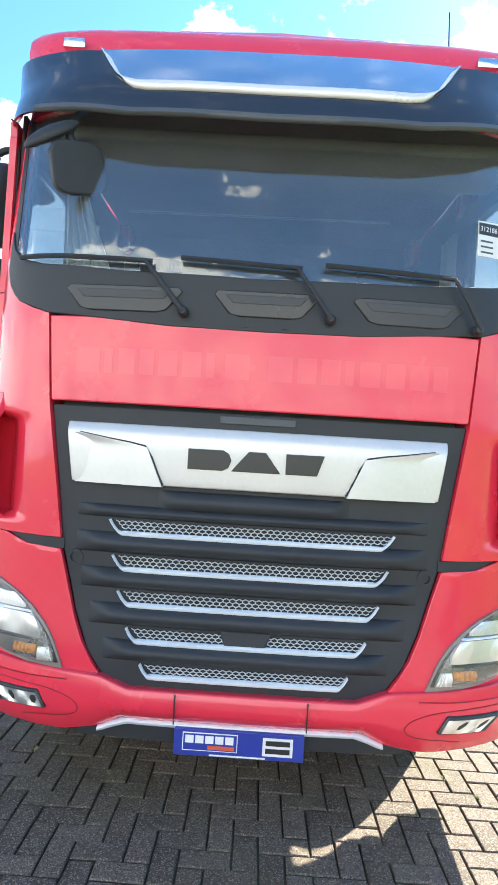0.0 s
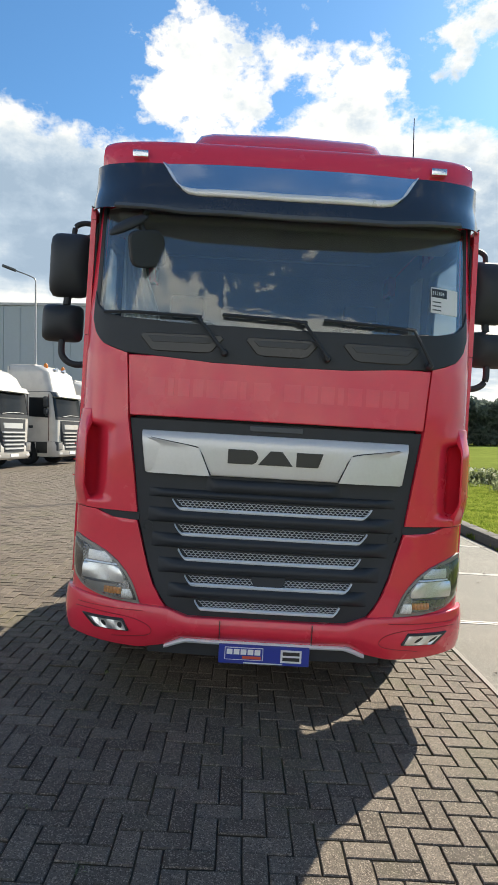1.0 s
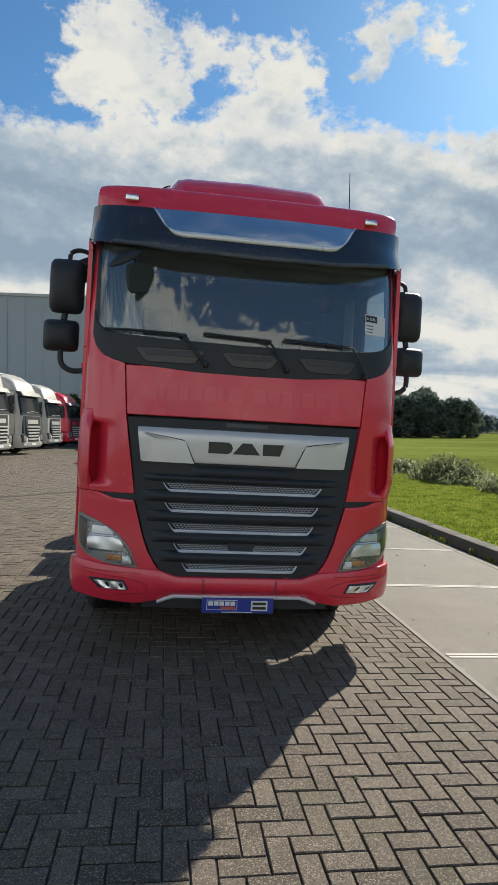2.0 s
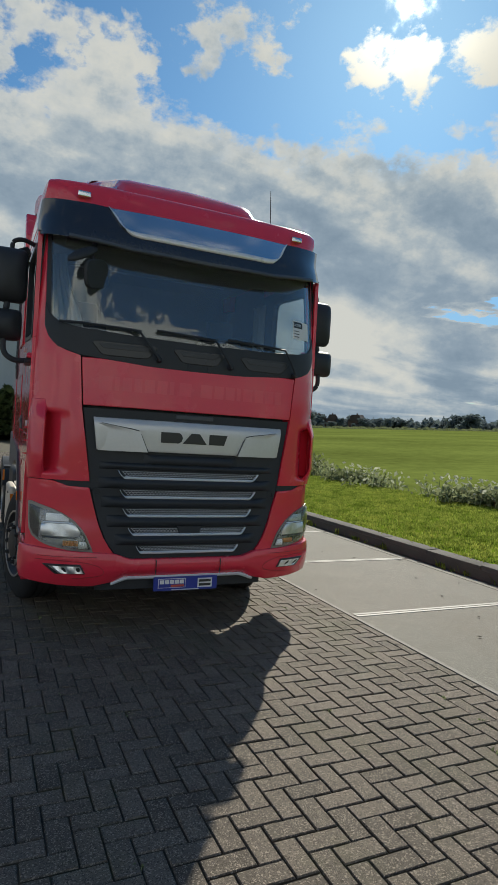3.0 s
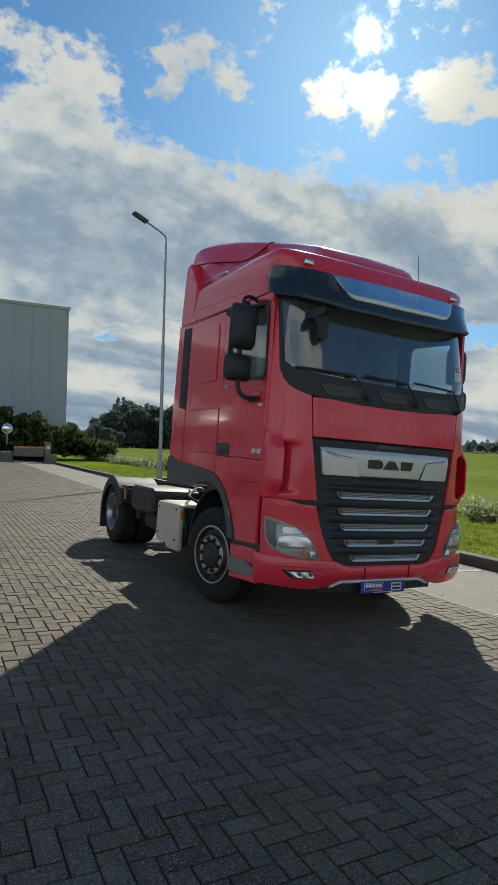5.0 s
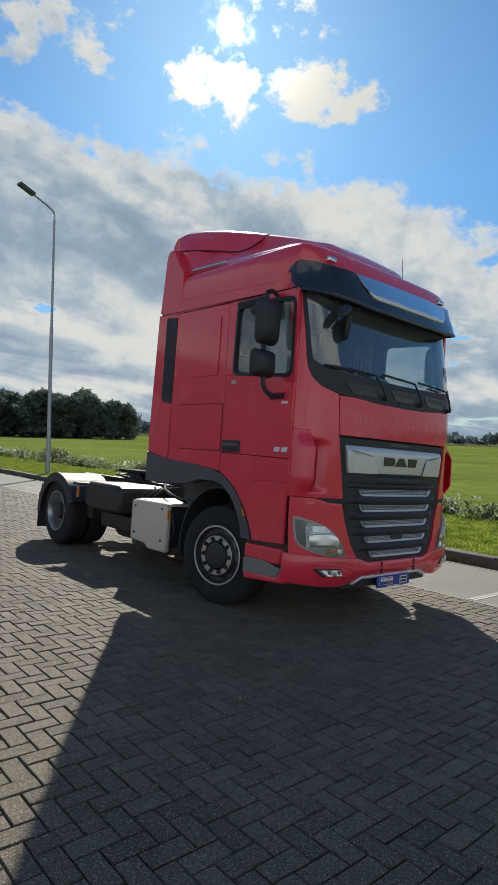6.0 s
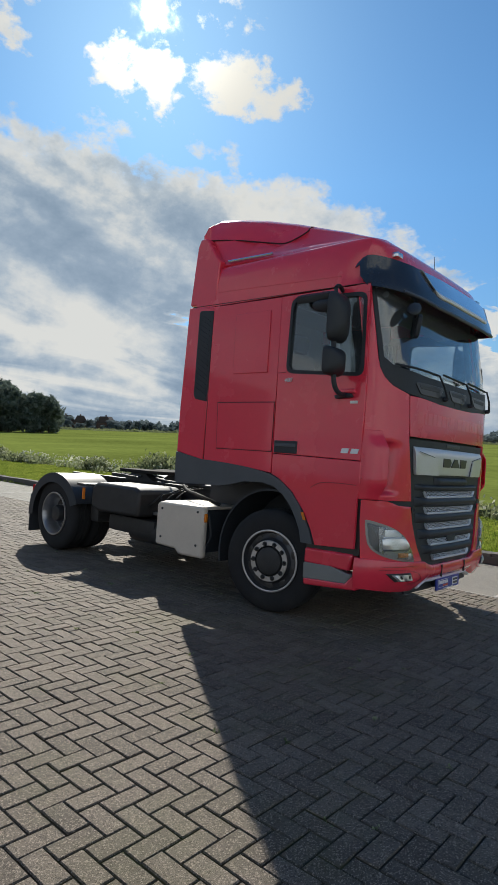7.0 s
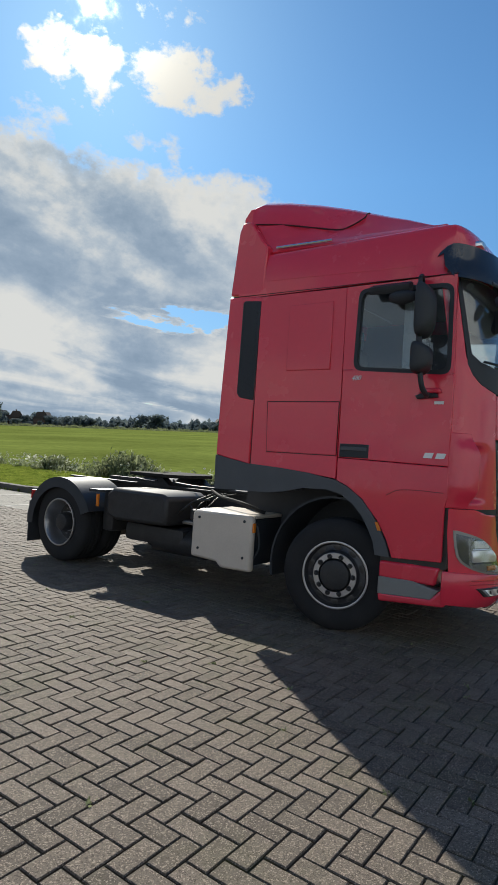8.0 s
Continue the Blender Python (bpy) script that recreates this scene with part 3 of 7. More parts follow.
def corner_panel(sign):
    # from the bonnet seam round to the door, with a pocket behind the deflector
    low_x = table((1.20, 0.80), (1.4, 0.83), (1.76, 0.888), (2.145, 0.918), (2.17, 1.0), (2.20, 1.07), (2.26, 1.128), (2.34, 1.158), (2.42, 1.174))
    lo, hi = mirrored(lambda z: s_of_x(low_x(z)) + 0.003, const(S_SIDE), sign)
    zs = [1.20, 1.215, 1.23, 1.245, 1.255, 1.265, 1.275, 1.285, 1.30, 1.34, 1.40, 1.5, 1.6, 1.66, 1.685, 1.695, 1.705, 1.715, 1.725, 1.75, 1.78, 1.85, 1.95, 2.05, 2.12, 2.145, 2.17, 2.20, 2.26, 2.34, 2.42]
    front, back = [], []
    n = 30
    for z in zs:
        a, b = lo(z), hi(z)
        rf, rb = [], []
        for k in range(n + 1):
            s = a + (b - a) * k / n
            q = abs(s)
            pocket = smooth_step(s_of_x(0.93), s_of_x(1.165), q) ** 1.5 * (1 - smooth_step(s_of_x(1.165), S_SIDE, q)) * smooth_step(1.240, 1.285, z) * (1 - smooth_step(1.675, 1.725, z))
            rim = smooth_step(s_of_x(0.93), s_of_x(1.14), q) * (1 - smooth_step(S_SIDE - 0.06, S_SIDE, q)) * smooth_step(1.20, 1.245, z) * (1 - smooth_step(1.72, 1.84, z))
            rf.append(skin(s, z, 0.006 + 0.006 * rim - 0.075 * pocket)); rb.append(skin(s, z, -0.095))
        front.append(rf); back.append(rb)
    part("corner_panel", slab(bmesh.new(), front, back), RED, truck, smooth=60)
    # the wrap-round deflector: a blade that stands off the corner and runs into it at its top and foot
    front, back = [], []
    for i in range(25):
        v = i / 24
        z = 1.205 + 0.60 * v
        k = smooth_step(0.0, 0.26, v) * (1 - smooth_step(0.70, 1.0, v))
        rf, rb = [], []
        for j in range(11):
            a0 = s_of_x(1.105) + 0.04 * (1 - k)
            s = sign * (a0 + (S_SIDE - 0.006 - a0) * j / 10)
            o = 0.008 + (0.066 - 0.056 * j / 10) * k + 0.010 * math.sin(math.pi * j / 10)
            rf.append(skin(s, z, o)); rb.append(skin(s, z, o - 0.014 - 0.034 * (1 - k)))
        front.append(rf); back.append(rb)
    blade = part("corner_deflector", slab(bmesh.new(), front, back), RED, truck, "red wrap-round corner deflector", smooth=60, bevel=0.006)
    for z in (1.375, 1.475, 1.575):
        lo, hi = mirrored(const(s_of_x(1.225)), const(S_SIDE - 0.005), sign)
        part("duct_rib", patch([z, z + 0.009], lo, hi, 5, off=0.045, thick=0.085), RED, blade)
    # the windscreen pillar and the black edge of the glass
    lo, hi = mirrored(table((2.40, s_of_x(1.174)), (3.12, s_of_x(1.180))), const(S_SIDE), sign)
    part("screen_pillar", patch(grid_range(2.40, 3.12, 8), lo, hi, 6, off=0.004, thick=0.05), RED, truck, bevel=0.006)
    part("pillar_lining", patch(grid_range(2.36, 3.16, 8), lo, hi, 6, off=-0.050, thick=0.012), INTERIOR, truck, "dark pillar lining")
    lo, hi = mirrored(table((2.42, s_of_x(1.138)), (3.08, s_of_x(1.155))), table((2.40, s_of_x(1.172)), (3.12, s_of_x(1.178))), sign)
    part("screen_edge", patch(grid_range(2.42, 3.10, 8), lo, hi, 4, off=0.002, thick=0.02), BLACK, truck, "black edge of the windscreen")


both(corner_panel)

# ---- mask and grille ----
MASK_X = table((0.60, 0.52), (0.66, 0.60), (0.75, 0.665), (0.9, 0.725), (1.17, 0.80), (1.4, 0.83), (1.76, 0.886))
mask_s = lambda z: s_of_x(MASK_X(z))
mask = part("grille_surround", patch([0.605, 0.62, 0.66, 0.7, 0.75, 0.82, 0.9, 1.0, 1.1, 1.17, 1.3, 1.4, 1.55, 1.65, 1.76], lambda z: -mask_s(z), mask_s, 34, off=-0.012, thick=0.04), BLACK, truck, "matt black grille surround", bevel=0.005)
part("grille_backing", patch(grid_range(0.52, 1.78, 6), const(-s_of_x(0.86)), const(s_of_x(0.86)), 16, off=-0.065, thick=0.02), BLACK, truck, "black backing behind the grille")
badge = part("badge_bar", patch([1.443, 1.449, 1.47, 1.50, 1.54, 1.57, 1.60, 1.62, 1.64, 1.655, 1.668, 1.68, 1.692], lambda z: -s_of_x(lerp_table([(1.43, 0.765), (1.69, 0.803)], z)), lambda z: s_of_x(lerp_table([(1.43, 0.765), (1.69, 0.803)], z)), 36, off=0.014, thick=0.03, lift=lambda u, v: -0.020 * max(0.0, (v - 0.55) / 0.45) ** 2 + 0.006 * math.sin(math.pi * v)), SILVER, truck, "silver badge bar across the grille", bevel=0.006)


def badge_wings(sign):
    # raised wings at both ends of the bar
    lo, hi = mirrored(table((1.43, s_of_x(0.375)), (1.60, s_of_x(0.45)), (1.645, s_of_x(0.74))), table((1.43, s_of_x(0.752)), (1.645, s_of_x(0.79))), sign)
    def rise(u, v):
        w = u if sign > 0 else 1 - u
        return -0.022 * w ** 1.5 - 0.010 * v * v
    part("badge_wing", patch([1.440, 1.452, 1.5, 1.58, 1.60, 1.612, 1.625, 1.645], lo, hi, 18, off=0.036, thick=0.05, lift=rise), SILVER, badge, bevel=0.008)
    crease = [(0.378, 1.446), (0.40, 1.49), (0.43, 1.56), (0.46, 1.605), (0.52, 1.617), (0.62, 1.631), (0.74, 1.650)]
    part("wing_crease", tube(bmesh.new(), [skin(sign * s_of_x(x), z, 0.024) for x, z in crease], 0.006, 6, taper=0.002), BADGE_BLACK, badge)


both(badge_wings)
for _l, _h in ((table((1.522, -0.280), (1.606, -0.280)), table((1.522, -0.135), (1.535, -0.112), (1.565, -0.100), (1.593, -0.112), (1.606, -0.135))),
               (table((1.522, -0.100), (1.606, -0.030)), table((1.522, 0.105), (1.606, 0.040))),
               (table((1.522, 0.125), (1.606, 0.125)), table((1.522, 0.255), (1.606, 0.283)))):
    part("emblem_block", patch([1.522, 1.535, 1.55, 1.565, 1.58, 1.593, 1.606], lambda z, f=_l: s_of_x(f(z)), lambda z, f=_h: s_of_x(f(z)), 6, off=0.027, thick=0.012), BADGE_BLACK, badge, "dark emblem block", bevel=0.002)


def ridge(z0, z1, half, out, name="grille_rib"):
    """A rounded louvre that runs out flat towards both ends."""
    def lift(u, v):
        return out * math.sin(math.pi * v) ** 0.7 * (1 - smooth_step(0.80, 1.0, abs(2 * u - 1)))
    return part(name, patch(grid_range(z0, z1, 8), const(-s_of_x(half)), const(s_of_x(half)), 40, off=-0.010, thick=0.03, lift=lift), BLACK, mask, smooth=60)


ridge(1.335, 1.425, 0.40, 0.035, "grille_lip")
SLATS = [(1.293, 1.239, 0.60), (1.146, 1.090, 0.58), (0.999, 0.945, 0.549), (0.851, 0.800, 0.502), (0.710, 0.662, 0.434)]
for _i, (_zt, _zb, _h) in enumerate(SLATS):
    if _i:
        ridge(_zt + 0.004, SLATS[_i - 1][1] - 0.002, min(_h + 0.16, MASK_X(_zt) - 0.02), 0.046)
ridge(1.299, 1.352, 0.74, 0.034)


def grille_slat(zt, zb, half):
    """A mesh strip with a bright lower trim that turns up at both ends."""
    pts = []
    for k in range(101):
        u = math.sin(math.pi / 2 * (-1 + 2 * k / 100))
        x = u * half
        rise = max(0.0, (abs(u) - 0.90) / 0.10)
        z = zb - 0.004 + (zt - zb) * rise ** 2.0
        p = skin(s_of_x(x), z, 0.006)
        pts.append(p)
    bm = bmesh.new()
    rows = []
    for dz, o in ((-0.011, 0.0), (-0.008, 0.010), (0.004, 0.013), (0.011, 0.004)):
        rows.append([p + Vector((-math.copysign(dz * 0.8, p.x) * smooth_step(0.87, 0.96, abs(p.x) / half), -o, dz * (1 - 0.6 * smooth_step(0.87, 0.96, abs(p.x) / half)))) for p in pts])
    slab(bm, rows, [[p + Vector((0, 0.014, 0)) for p in row] for row in rows])
    trim = part("slat_trim", bm, TRIM, mask, "pale metallic grille trim", smooth=60)
    # honeycomb: crossing bars of the mesh insert
    bm = bmesh.new()
    rows = 4
    step = 0.027
    n = int(2 * half * 0.97 / step)
    for r in range(rows):
        z0 = zb + 0.004 + (zt - zb - 0.012) * r / (rows - 1)
        z1 = zb + 0.004 + (zt - zb - 0.012) * (r + 1) / (rows - 1)
        for k in range(n):
            u = -half * 0.97 + step * (k + 0.5 * (r % 2))
            lim = half * (1.0 - 0.12 * (1 - (z0 - zb) / (zt - zb)) ** 2)
            if abs(u) > lim - 0.02:
                continue
            a, b, c = skin(s_of_x(u), z0 + 0.003, 0.002), skin(s_of_x(u + step / 2), z0 - 0.003, 0.002), skin(s_of_x(u + step), z0 + 0.003, 0.002)
            tube(bm, [a, b], 0.0025, 4); tube(bm, [b, c], 0.0025, 4)
            if r < rows - 1:
                tube(bm, [a, skin(s_of_x(u), z1 - 0.003, 0.002)], 0.0025, 4)
    part("mesh_insert", bm, MESH, mask, "honeycomb metal mesh insert", smooth=0)


for _zt, _zb, _h in SLATS:
    grille_slat(_zt, _zb, _h)
part("radar_cover", patch([0.800, 0.825, 0.868], table((0.800, -0.085), (0.868, -0.11)), table((0.800, 0.085), (0.868, 0.11)), 6, off=0.012, thick=0.03), BLACK, mask, "black radar cover", bevel=0.01)
part("bonnet_grip", patch([1.715, 1.75], const(-0.16), const(0.16), 8, off=-0.004, thick=0.02), GREY_PLASTIC, mask, bevel=0.005)


def mask_socket(sign):
    c = skin(sign * s_of_x(0.74), 1.12, -0.005)
    part("mask_socket", lathe(bmesh.new(), [(0.02, 0.0), (0.035, 0.0), (0.035, 0.02), (0.02, 0.02)], 16, Matrix.Translation(c) @ Matrix.Rotation(radians(90), 4, "Z"), closed=True), BLACK, mask)


both(mask_socket)


def corner_slit(sign):
    lo, hi = mirrored(lambda z: s_of_x(0.79), table((1.15, s_of_x(0.92)), (1.19, s_of_x(1.06))), sign)
    part("corner_slit", patch([1.152, 1.17, 1.196], lo, hi, 8, off=-0.006, thick=0.02), BLACK, truck, "black gap strip")


both(corner_slit)

# ---- bumper ----
BUMPER_IN = table((0.60, 0.525), (0.66, 0.605), (0.75, 0.67), (0.9, 0.73), (1.150, 0.80), (1.158, 0.95), (1.195, 1.07))


def bumper_side(sign):
    zs = [0.655, 0.70, 0.78, 0.88, 1.0, 1.08, 1.13, 1.150, 1.158, 1.175, 1.195]
    lo2, hi2 = mirrored(lambda z: s_of_x(BUMPER_IN(z)) + 0.002, const(s_of_y(0.258)), sign)
    part("bumper_corner", patch(zs, lo2, hi2, 20, off=0.004), RED, truck, "red bumper corner round the headlamp", bevel=0.006)


both(bumper_side)


def lower_bumper():
    def low(s):
        x = abs(skin(s, 0.5).x)
        return lerp_table([(0, 0.468), (0.50, 0.468), (0.60, 0.422), (0.75, 0.394), (1.0, 0.402), (1.2, 0.43)], x)
    def high(s):
        x = abs(skin(s, 0.6).x)
        return lerp_table([(0, 0.612), (0.47, 0.612), (0.59, 0.656), (0.75, 0.664), (1.1, 0.690), (1.3, 0.70)], x)
    n, rows = 70, 8
    end = s_of_y(0.30)
    front, back = [], []
    for i in range(rows + 1):
        v = i / rows
        rf, rb = [], []
        for k in range(n + 1):
            s = -end + 2 * end * k / n
            z = low(s) + (high(s) - low(s)) * v
            tuck = 0.050 * max(0.0, 1 - v / 0.55) ** 1.6 * (1 - smooth_step(s_of_x(0.95), end, abs(s)))
            rf.append(skin(s, z, 0.010 + 0.030 * math.sin(math.pi * (0.06 + 0.88 * v)) ** 0.35 - tuck))
            rb.append(skin(s, z, -0.07))
        front.append(rf); back.append(rb)
    return slab(bmesh.new(), front, back)


bumper = part("bumper", lower_bumper(), RED, truck, "red painted front bumper", bevel=0.006)
for _x in (-0.27, 0.27):
    part("bumper_seam", patch([0.49, 0.604], const(s_of_x(_x) - 0.002), const(s_of_x(_x) + 0.002), 1, off=0.0485, thick=0.02), BADGE_BLACK, bumper)


def bumper_lip():
    xs = np.linspace(-0.605, 0.605, 57)
    top = [(0, 0.468), (0.48, 0.468), (0.55, 0.446), (0.60, 0.422), (0.70, 0.400)]
    rows = [[skin(s_of_x(x), lerp_table(top, abs(x)) + h * (1 - 0.7 * smooth_step(0.55, 0.70, abs(x))), o) for x in xs] for h, o in ((-0.030, -0.036), (-0.023, -0.020), (-0.010, -0.012), (0.001, -0.020))]
    back = [[p + Vector((0, 0.03, 0)) for p in row] for row in rows]
    return slab(bmesh.new(), rows, back)


part("bumper_lip", bumper_lip(), TRIM, bumper, "silver under-lip of the bumper", smooth=60)
part("air_dam", patch([0.35, 0.39, 0.46], const(-s_of_x(0.72)), const(s_of_x(0.72)), 20, off=-0.09, thick=0.02), BLACK, truck, "black lower air dam")


LAMP_IN = [(0.662, 0.752), (0.69, 0.762), (0.72, 0.775), (0.78, 0.802), (0.84, 0.842), (0.90, 0.90), (0.95, 0.975), (0.985, 1.06), (1.01, 1.14), (1.025, 1.185)]
LAMP_OUT = [(0.662, 0.775), (0.668, 0.85), (0.680, 0.94), (0.695, 1.02), (0.715, 1.09), (0.74, 1.14), (0.775, 1.178), (0.82, 1.196), (0.90, 1.203), (1.025, 1.206)]


def headlamp(sign):
    def bounds(inset):
        def squeeze(z):
            return 0.662 + (z - 0.662 - inset) * 0.363 / (0.363 - 2 * inset)
        return mirrored(lambda z: s_of_x(lerp_table(LAMP_IN, squeeze(z))) + 0.8 * inset, lambda z: s_of_x(lerp_table(LAMP_OUT, squeeze(z))) - 0.9 * inset, sign)
    lo, hi = bounds(0.0)
    lamp = part("headlamp", patch([0.662 + 0.363 * k / 26 for k in range(27)], lo, hi, 24, off=0.014, thick=0.03), LAMP_TRIM, truck, "headlamp with grey metallic surround", bevel=0.004)
    lo, hi = bounds(0.022)
    zs = [0.686 + 0.316 * k / 22 for k in range(23)]
    part("lamp_bowl", patch(zs, lo, hi, 22, off=0.0165, thick=0.02), BADGE_BLACK, lamp, "dark inside of the lamp")
    lo, hi = mirrored(lambda z: s_of_x(lerp_table(LAMP_IN, z)) + 0.024, lambda z: min(s_of_x(1.128), s_of_x(lerp_table(LAMP_OUT, z)) - 0.03), sign)
    part("lamp_housing", patch([0.70 + 0.27 * k / 14 for k in range(15)], lo, hi, 16, off=0.0178, thick=0.015), LAMP_BOWL, lamp, "grey housing behind the reflectors")

    def facet(z0, z1, x0, x1, waves, deep, mat, name, label):
        zz = [z0 + (z1 - z0) * k / 8 for k in range(9)]
        a, c = mirrored(lambda z: max(s_of_x(x0), s_of_x(lerp_table(LAMP_IN, z - 0.01)) + 0.03), lambda z: min(s_of_x(x1), s_of_x(lerp_table(LAMP_OUT, z + 0.01)) - 0.028), sign)
        part(name, patch(zz, a, c, 26, off=0.019, thick=0.012, lift=lambda u, v: deep * (0.5 + 0.5 * math.cos(2 * math.pi * waves * u)) * (0.4 + 0.6 * math.sin(math.pi * v))), mat, lamp, label, smooth=70)
    facet(0.892, 0.948, 0.93, 1.085, 9.0, 0.004, REFLECTOR, "upper_reflector", "bright faceted reflector")
    facet(0.781, 0.872, 0.85, 1.11, 1.0, 0.016, REFLECTOR, "main_reflector", "bright main beam reflector")
    facet(0.876, 0.886, 0.88, 1.10, 0.5, 0.016, TRIM, "light_blade", "pale blue light blade")
    facet(0.766, 0.776, 0.86, 1.10, 0.5, 0.008, GREY_PLASTIC, "lower_bar", "dark bar under the main beam")
    facet(0.690, 0.744, 0.785, 0.858, 5.0, 0.010, REFLECTOR, "corner_reflector", "row of small bright reflectors")
    facet(0.712, 0.750, 0.864, 0.965, 5.0, 0.012, INDICATOR, "indicator", "amber indicator behind the clear lens")
    lo, hi = mirrored(lambda z: s_of_x(lerp_table(LAMP_IN, z)) + 0.026, lambda z: s_of_x(lerp_table(LAMP_IN, z)) + 0.070, sign)
    part("inner_panel", patch([0.755 + 0.20 * k / 10 for k in range(11)], lo, hi, 4, off=0.0185, thick=0.012), LAMP_BOWL, lamp, "grey inner panel of the lamp")
    lo, hi = bounds(0.016)
    pane = part("lens", patch(zs, lo, hi, 18, off=0.026, thick=0.003, lift=lambda u, v: 0.030 * math.sin(math.pi * u) * math.sin(math.pi * v) ** 0.5), LAMP_GLASS, lamp, "clear lamp lens")
    pane.visible_shadow = False


both(headlamp)


def fog_lamp(sign):
    lo, hi = mirrored(table((0.50, s_of_x(0.80)), (0.58, s_of_x(0.84))), table((0.50, s_of_x(1.0)), (0.58, s_of_x(1.09))), sign)
    lamp = part("fog_lamp", patch([0.505, 0.54, 0.578], lo, hi, 8, off=0.050, thick=0.04), BADGE_BLACK, truck, "fog lamp recessed in the bumper", bevel=0.006)
    lo, hi = mirrored(table((0.51, s_of_x(0.815)), (0.57, s_of_x(0.845))), table((0.51, s_of_x(0.975)), (0.57, s_of_x(1.05))), sign)
    part("reflector", patch([0.512, 0.54, 0.565], lo, hi, 8, off=0.054, thick=0.01, lift=lambda u, v: 0.010 * math.sin(4 * math.pi * u) * math.sin(math.pi * v)), REFLECTOR, lamp, "bright fog lamp reflector")


def fog_crease(sign):
    line = [(1.13, 0.606), (1.05, 0.607), (0.92, 0.601), (0.80, 0.588), (0.71, 0.560), (0.672, 0.528), (0.682, 0.498), (0.75, 0.482), (0.90, 0.470)]
    part("bumper_crease", tube(bmesh.new(), bent([skin(sign * s_of_x(x), z, 0.0405) for x, z in line], 4), 0.0022, 5), CREASE_SHADE, bumper)
    part("lamp_crease", tube(bmesh.new(), [skin(sign * s_of_x(x), 0.630 + 0.012 * (x - 0.7), 0.0385) for x in np.linspace(0.72, 1.12, 14)], 0.002, 5), CREASE_SHADE, bumper)


both(fog_crease)
both(fog_lamp)

# ---- plate ----
PLATE_Y = -0.056
plate = part("front_plate", box_bm(-0.268, 0.268, PLATE_Y, PLATE_Y + 0.018, 0.345, 0.456), BLUE, truck, "blue dealer plate with white and red print", bevel=0.004)
def print_block(name, x0, x1, z0, z1, layer, mat, label=""):
    """A thin printed block on the plate; layer counts from the plate outwards."""
    y = PLATE_Y - 0.0022 * layer
    return part(name, box_bm(x0, x1, y - 0.0025, y, z0, z1), mat, plate, label)


print_block("plate_logo", -0.232, -0.005, 0.369, 0.443, 0, WHITE, "white outlined logo block")
print_block("plate_logo_field", -0.228, -0.009, 0.373, 0.439, 1, BLUE)
for _k in range(5):
    print_block("logo_bar", -0.220 + 0.041 * _k, -0.186 + 0.041 * _k, 0.402, 0.433, 2, WHITE)
print_block("logo_bar_red", -0.128, -0.018, 0.378, 0.394, 2, ORANGE_RED, "orange-red print bar")
print_block("plate_tag", 0.098, 0.222, 0.364, 0.439, 0, PAPER, "pale tag with two dark lines")
for _z in (0.408, 0.376):
    print_block("print_bar", 0.110, 0.210, _z, _z + 0.020, 1, BADGE_BLACK)
print_block("fine_print", -0.12, 0.11, 0.350, 0.356, 0, WHITE)
part("plate_bracket", box_bm(-0.2, 0.2, PLATE_Y + 0.014, 0.03, 0.375, 0.43), BLACK, truck)

# ---- windscreen ----
def glass_lo(z):
    return -s_of_x(lerp_table([(2.36, 1.14), (3.05, 1.165)], z))


screen = part("windscreen", patch(grid_range(2.30, 3.07, 10), glass_lo, lambda z: -glass_lo(z), 34, off=0.0, thick=0.006), WINDSCREEN, truck, "large curved windscreen", smooth=60)
screen.visible_shadow = False


def cowl_low(s):
    x = abs(skin(s, 2.2).x)
    return lerp_table([(0, 2.10), (0.4, 2.105), (0.92, 2.145), (1.07, 2.20), (1.13, 2.26), (1.16, 2.34), (1.176, 2.42)], x)


def cowl_high(s):
    x = abs(skin(s, 2.3).x)
    return lerp_table([(0, 2.325), (0.6, 2.335), (0.95, 2.36), (1.08, 2.395), (1.14, 2.46), (1.175, 2.58)], x)


def cowl_panel():
    n, rows, end = 60, 5, s_of_x(1.173)
    front, back = [], []
    for i in range(rows + 1):
        rf, rb = [], []
        for k in range(n + 1):
            s = -end + 2 * end * k / n
            z = cowl_low(s) + (cowl_high(s) - cowl_low(s)) * i / rows
            rf.append(skin(s, z, 0.010)); rb.append(skin(s, z, -0.02))
        front.append(rf); back.append(rb)
    return slab(bmesh.new(), front, back)


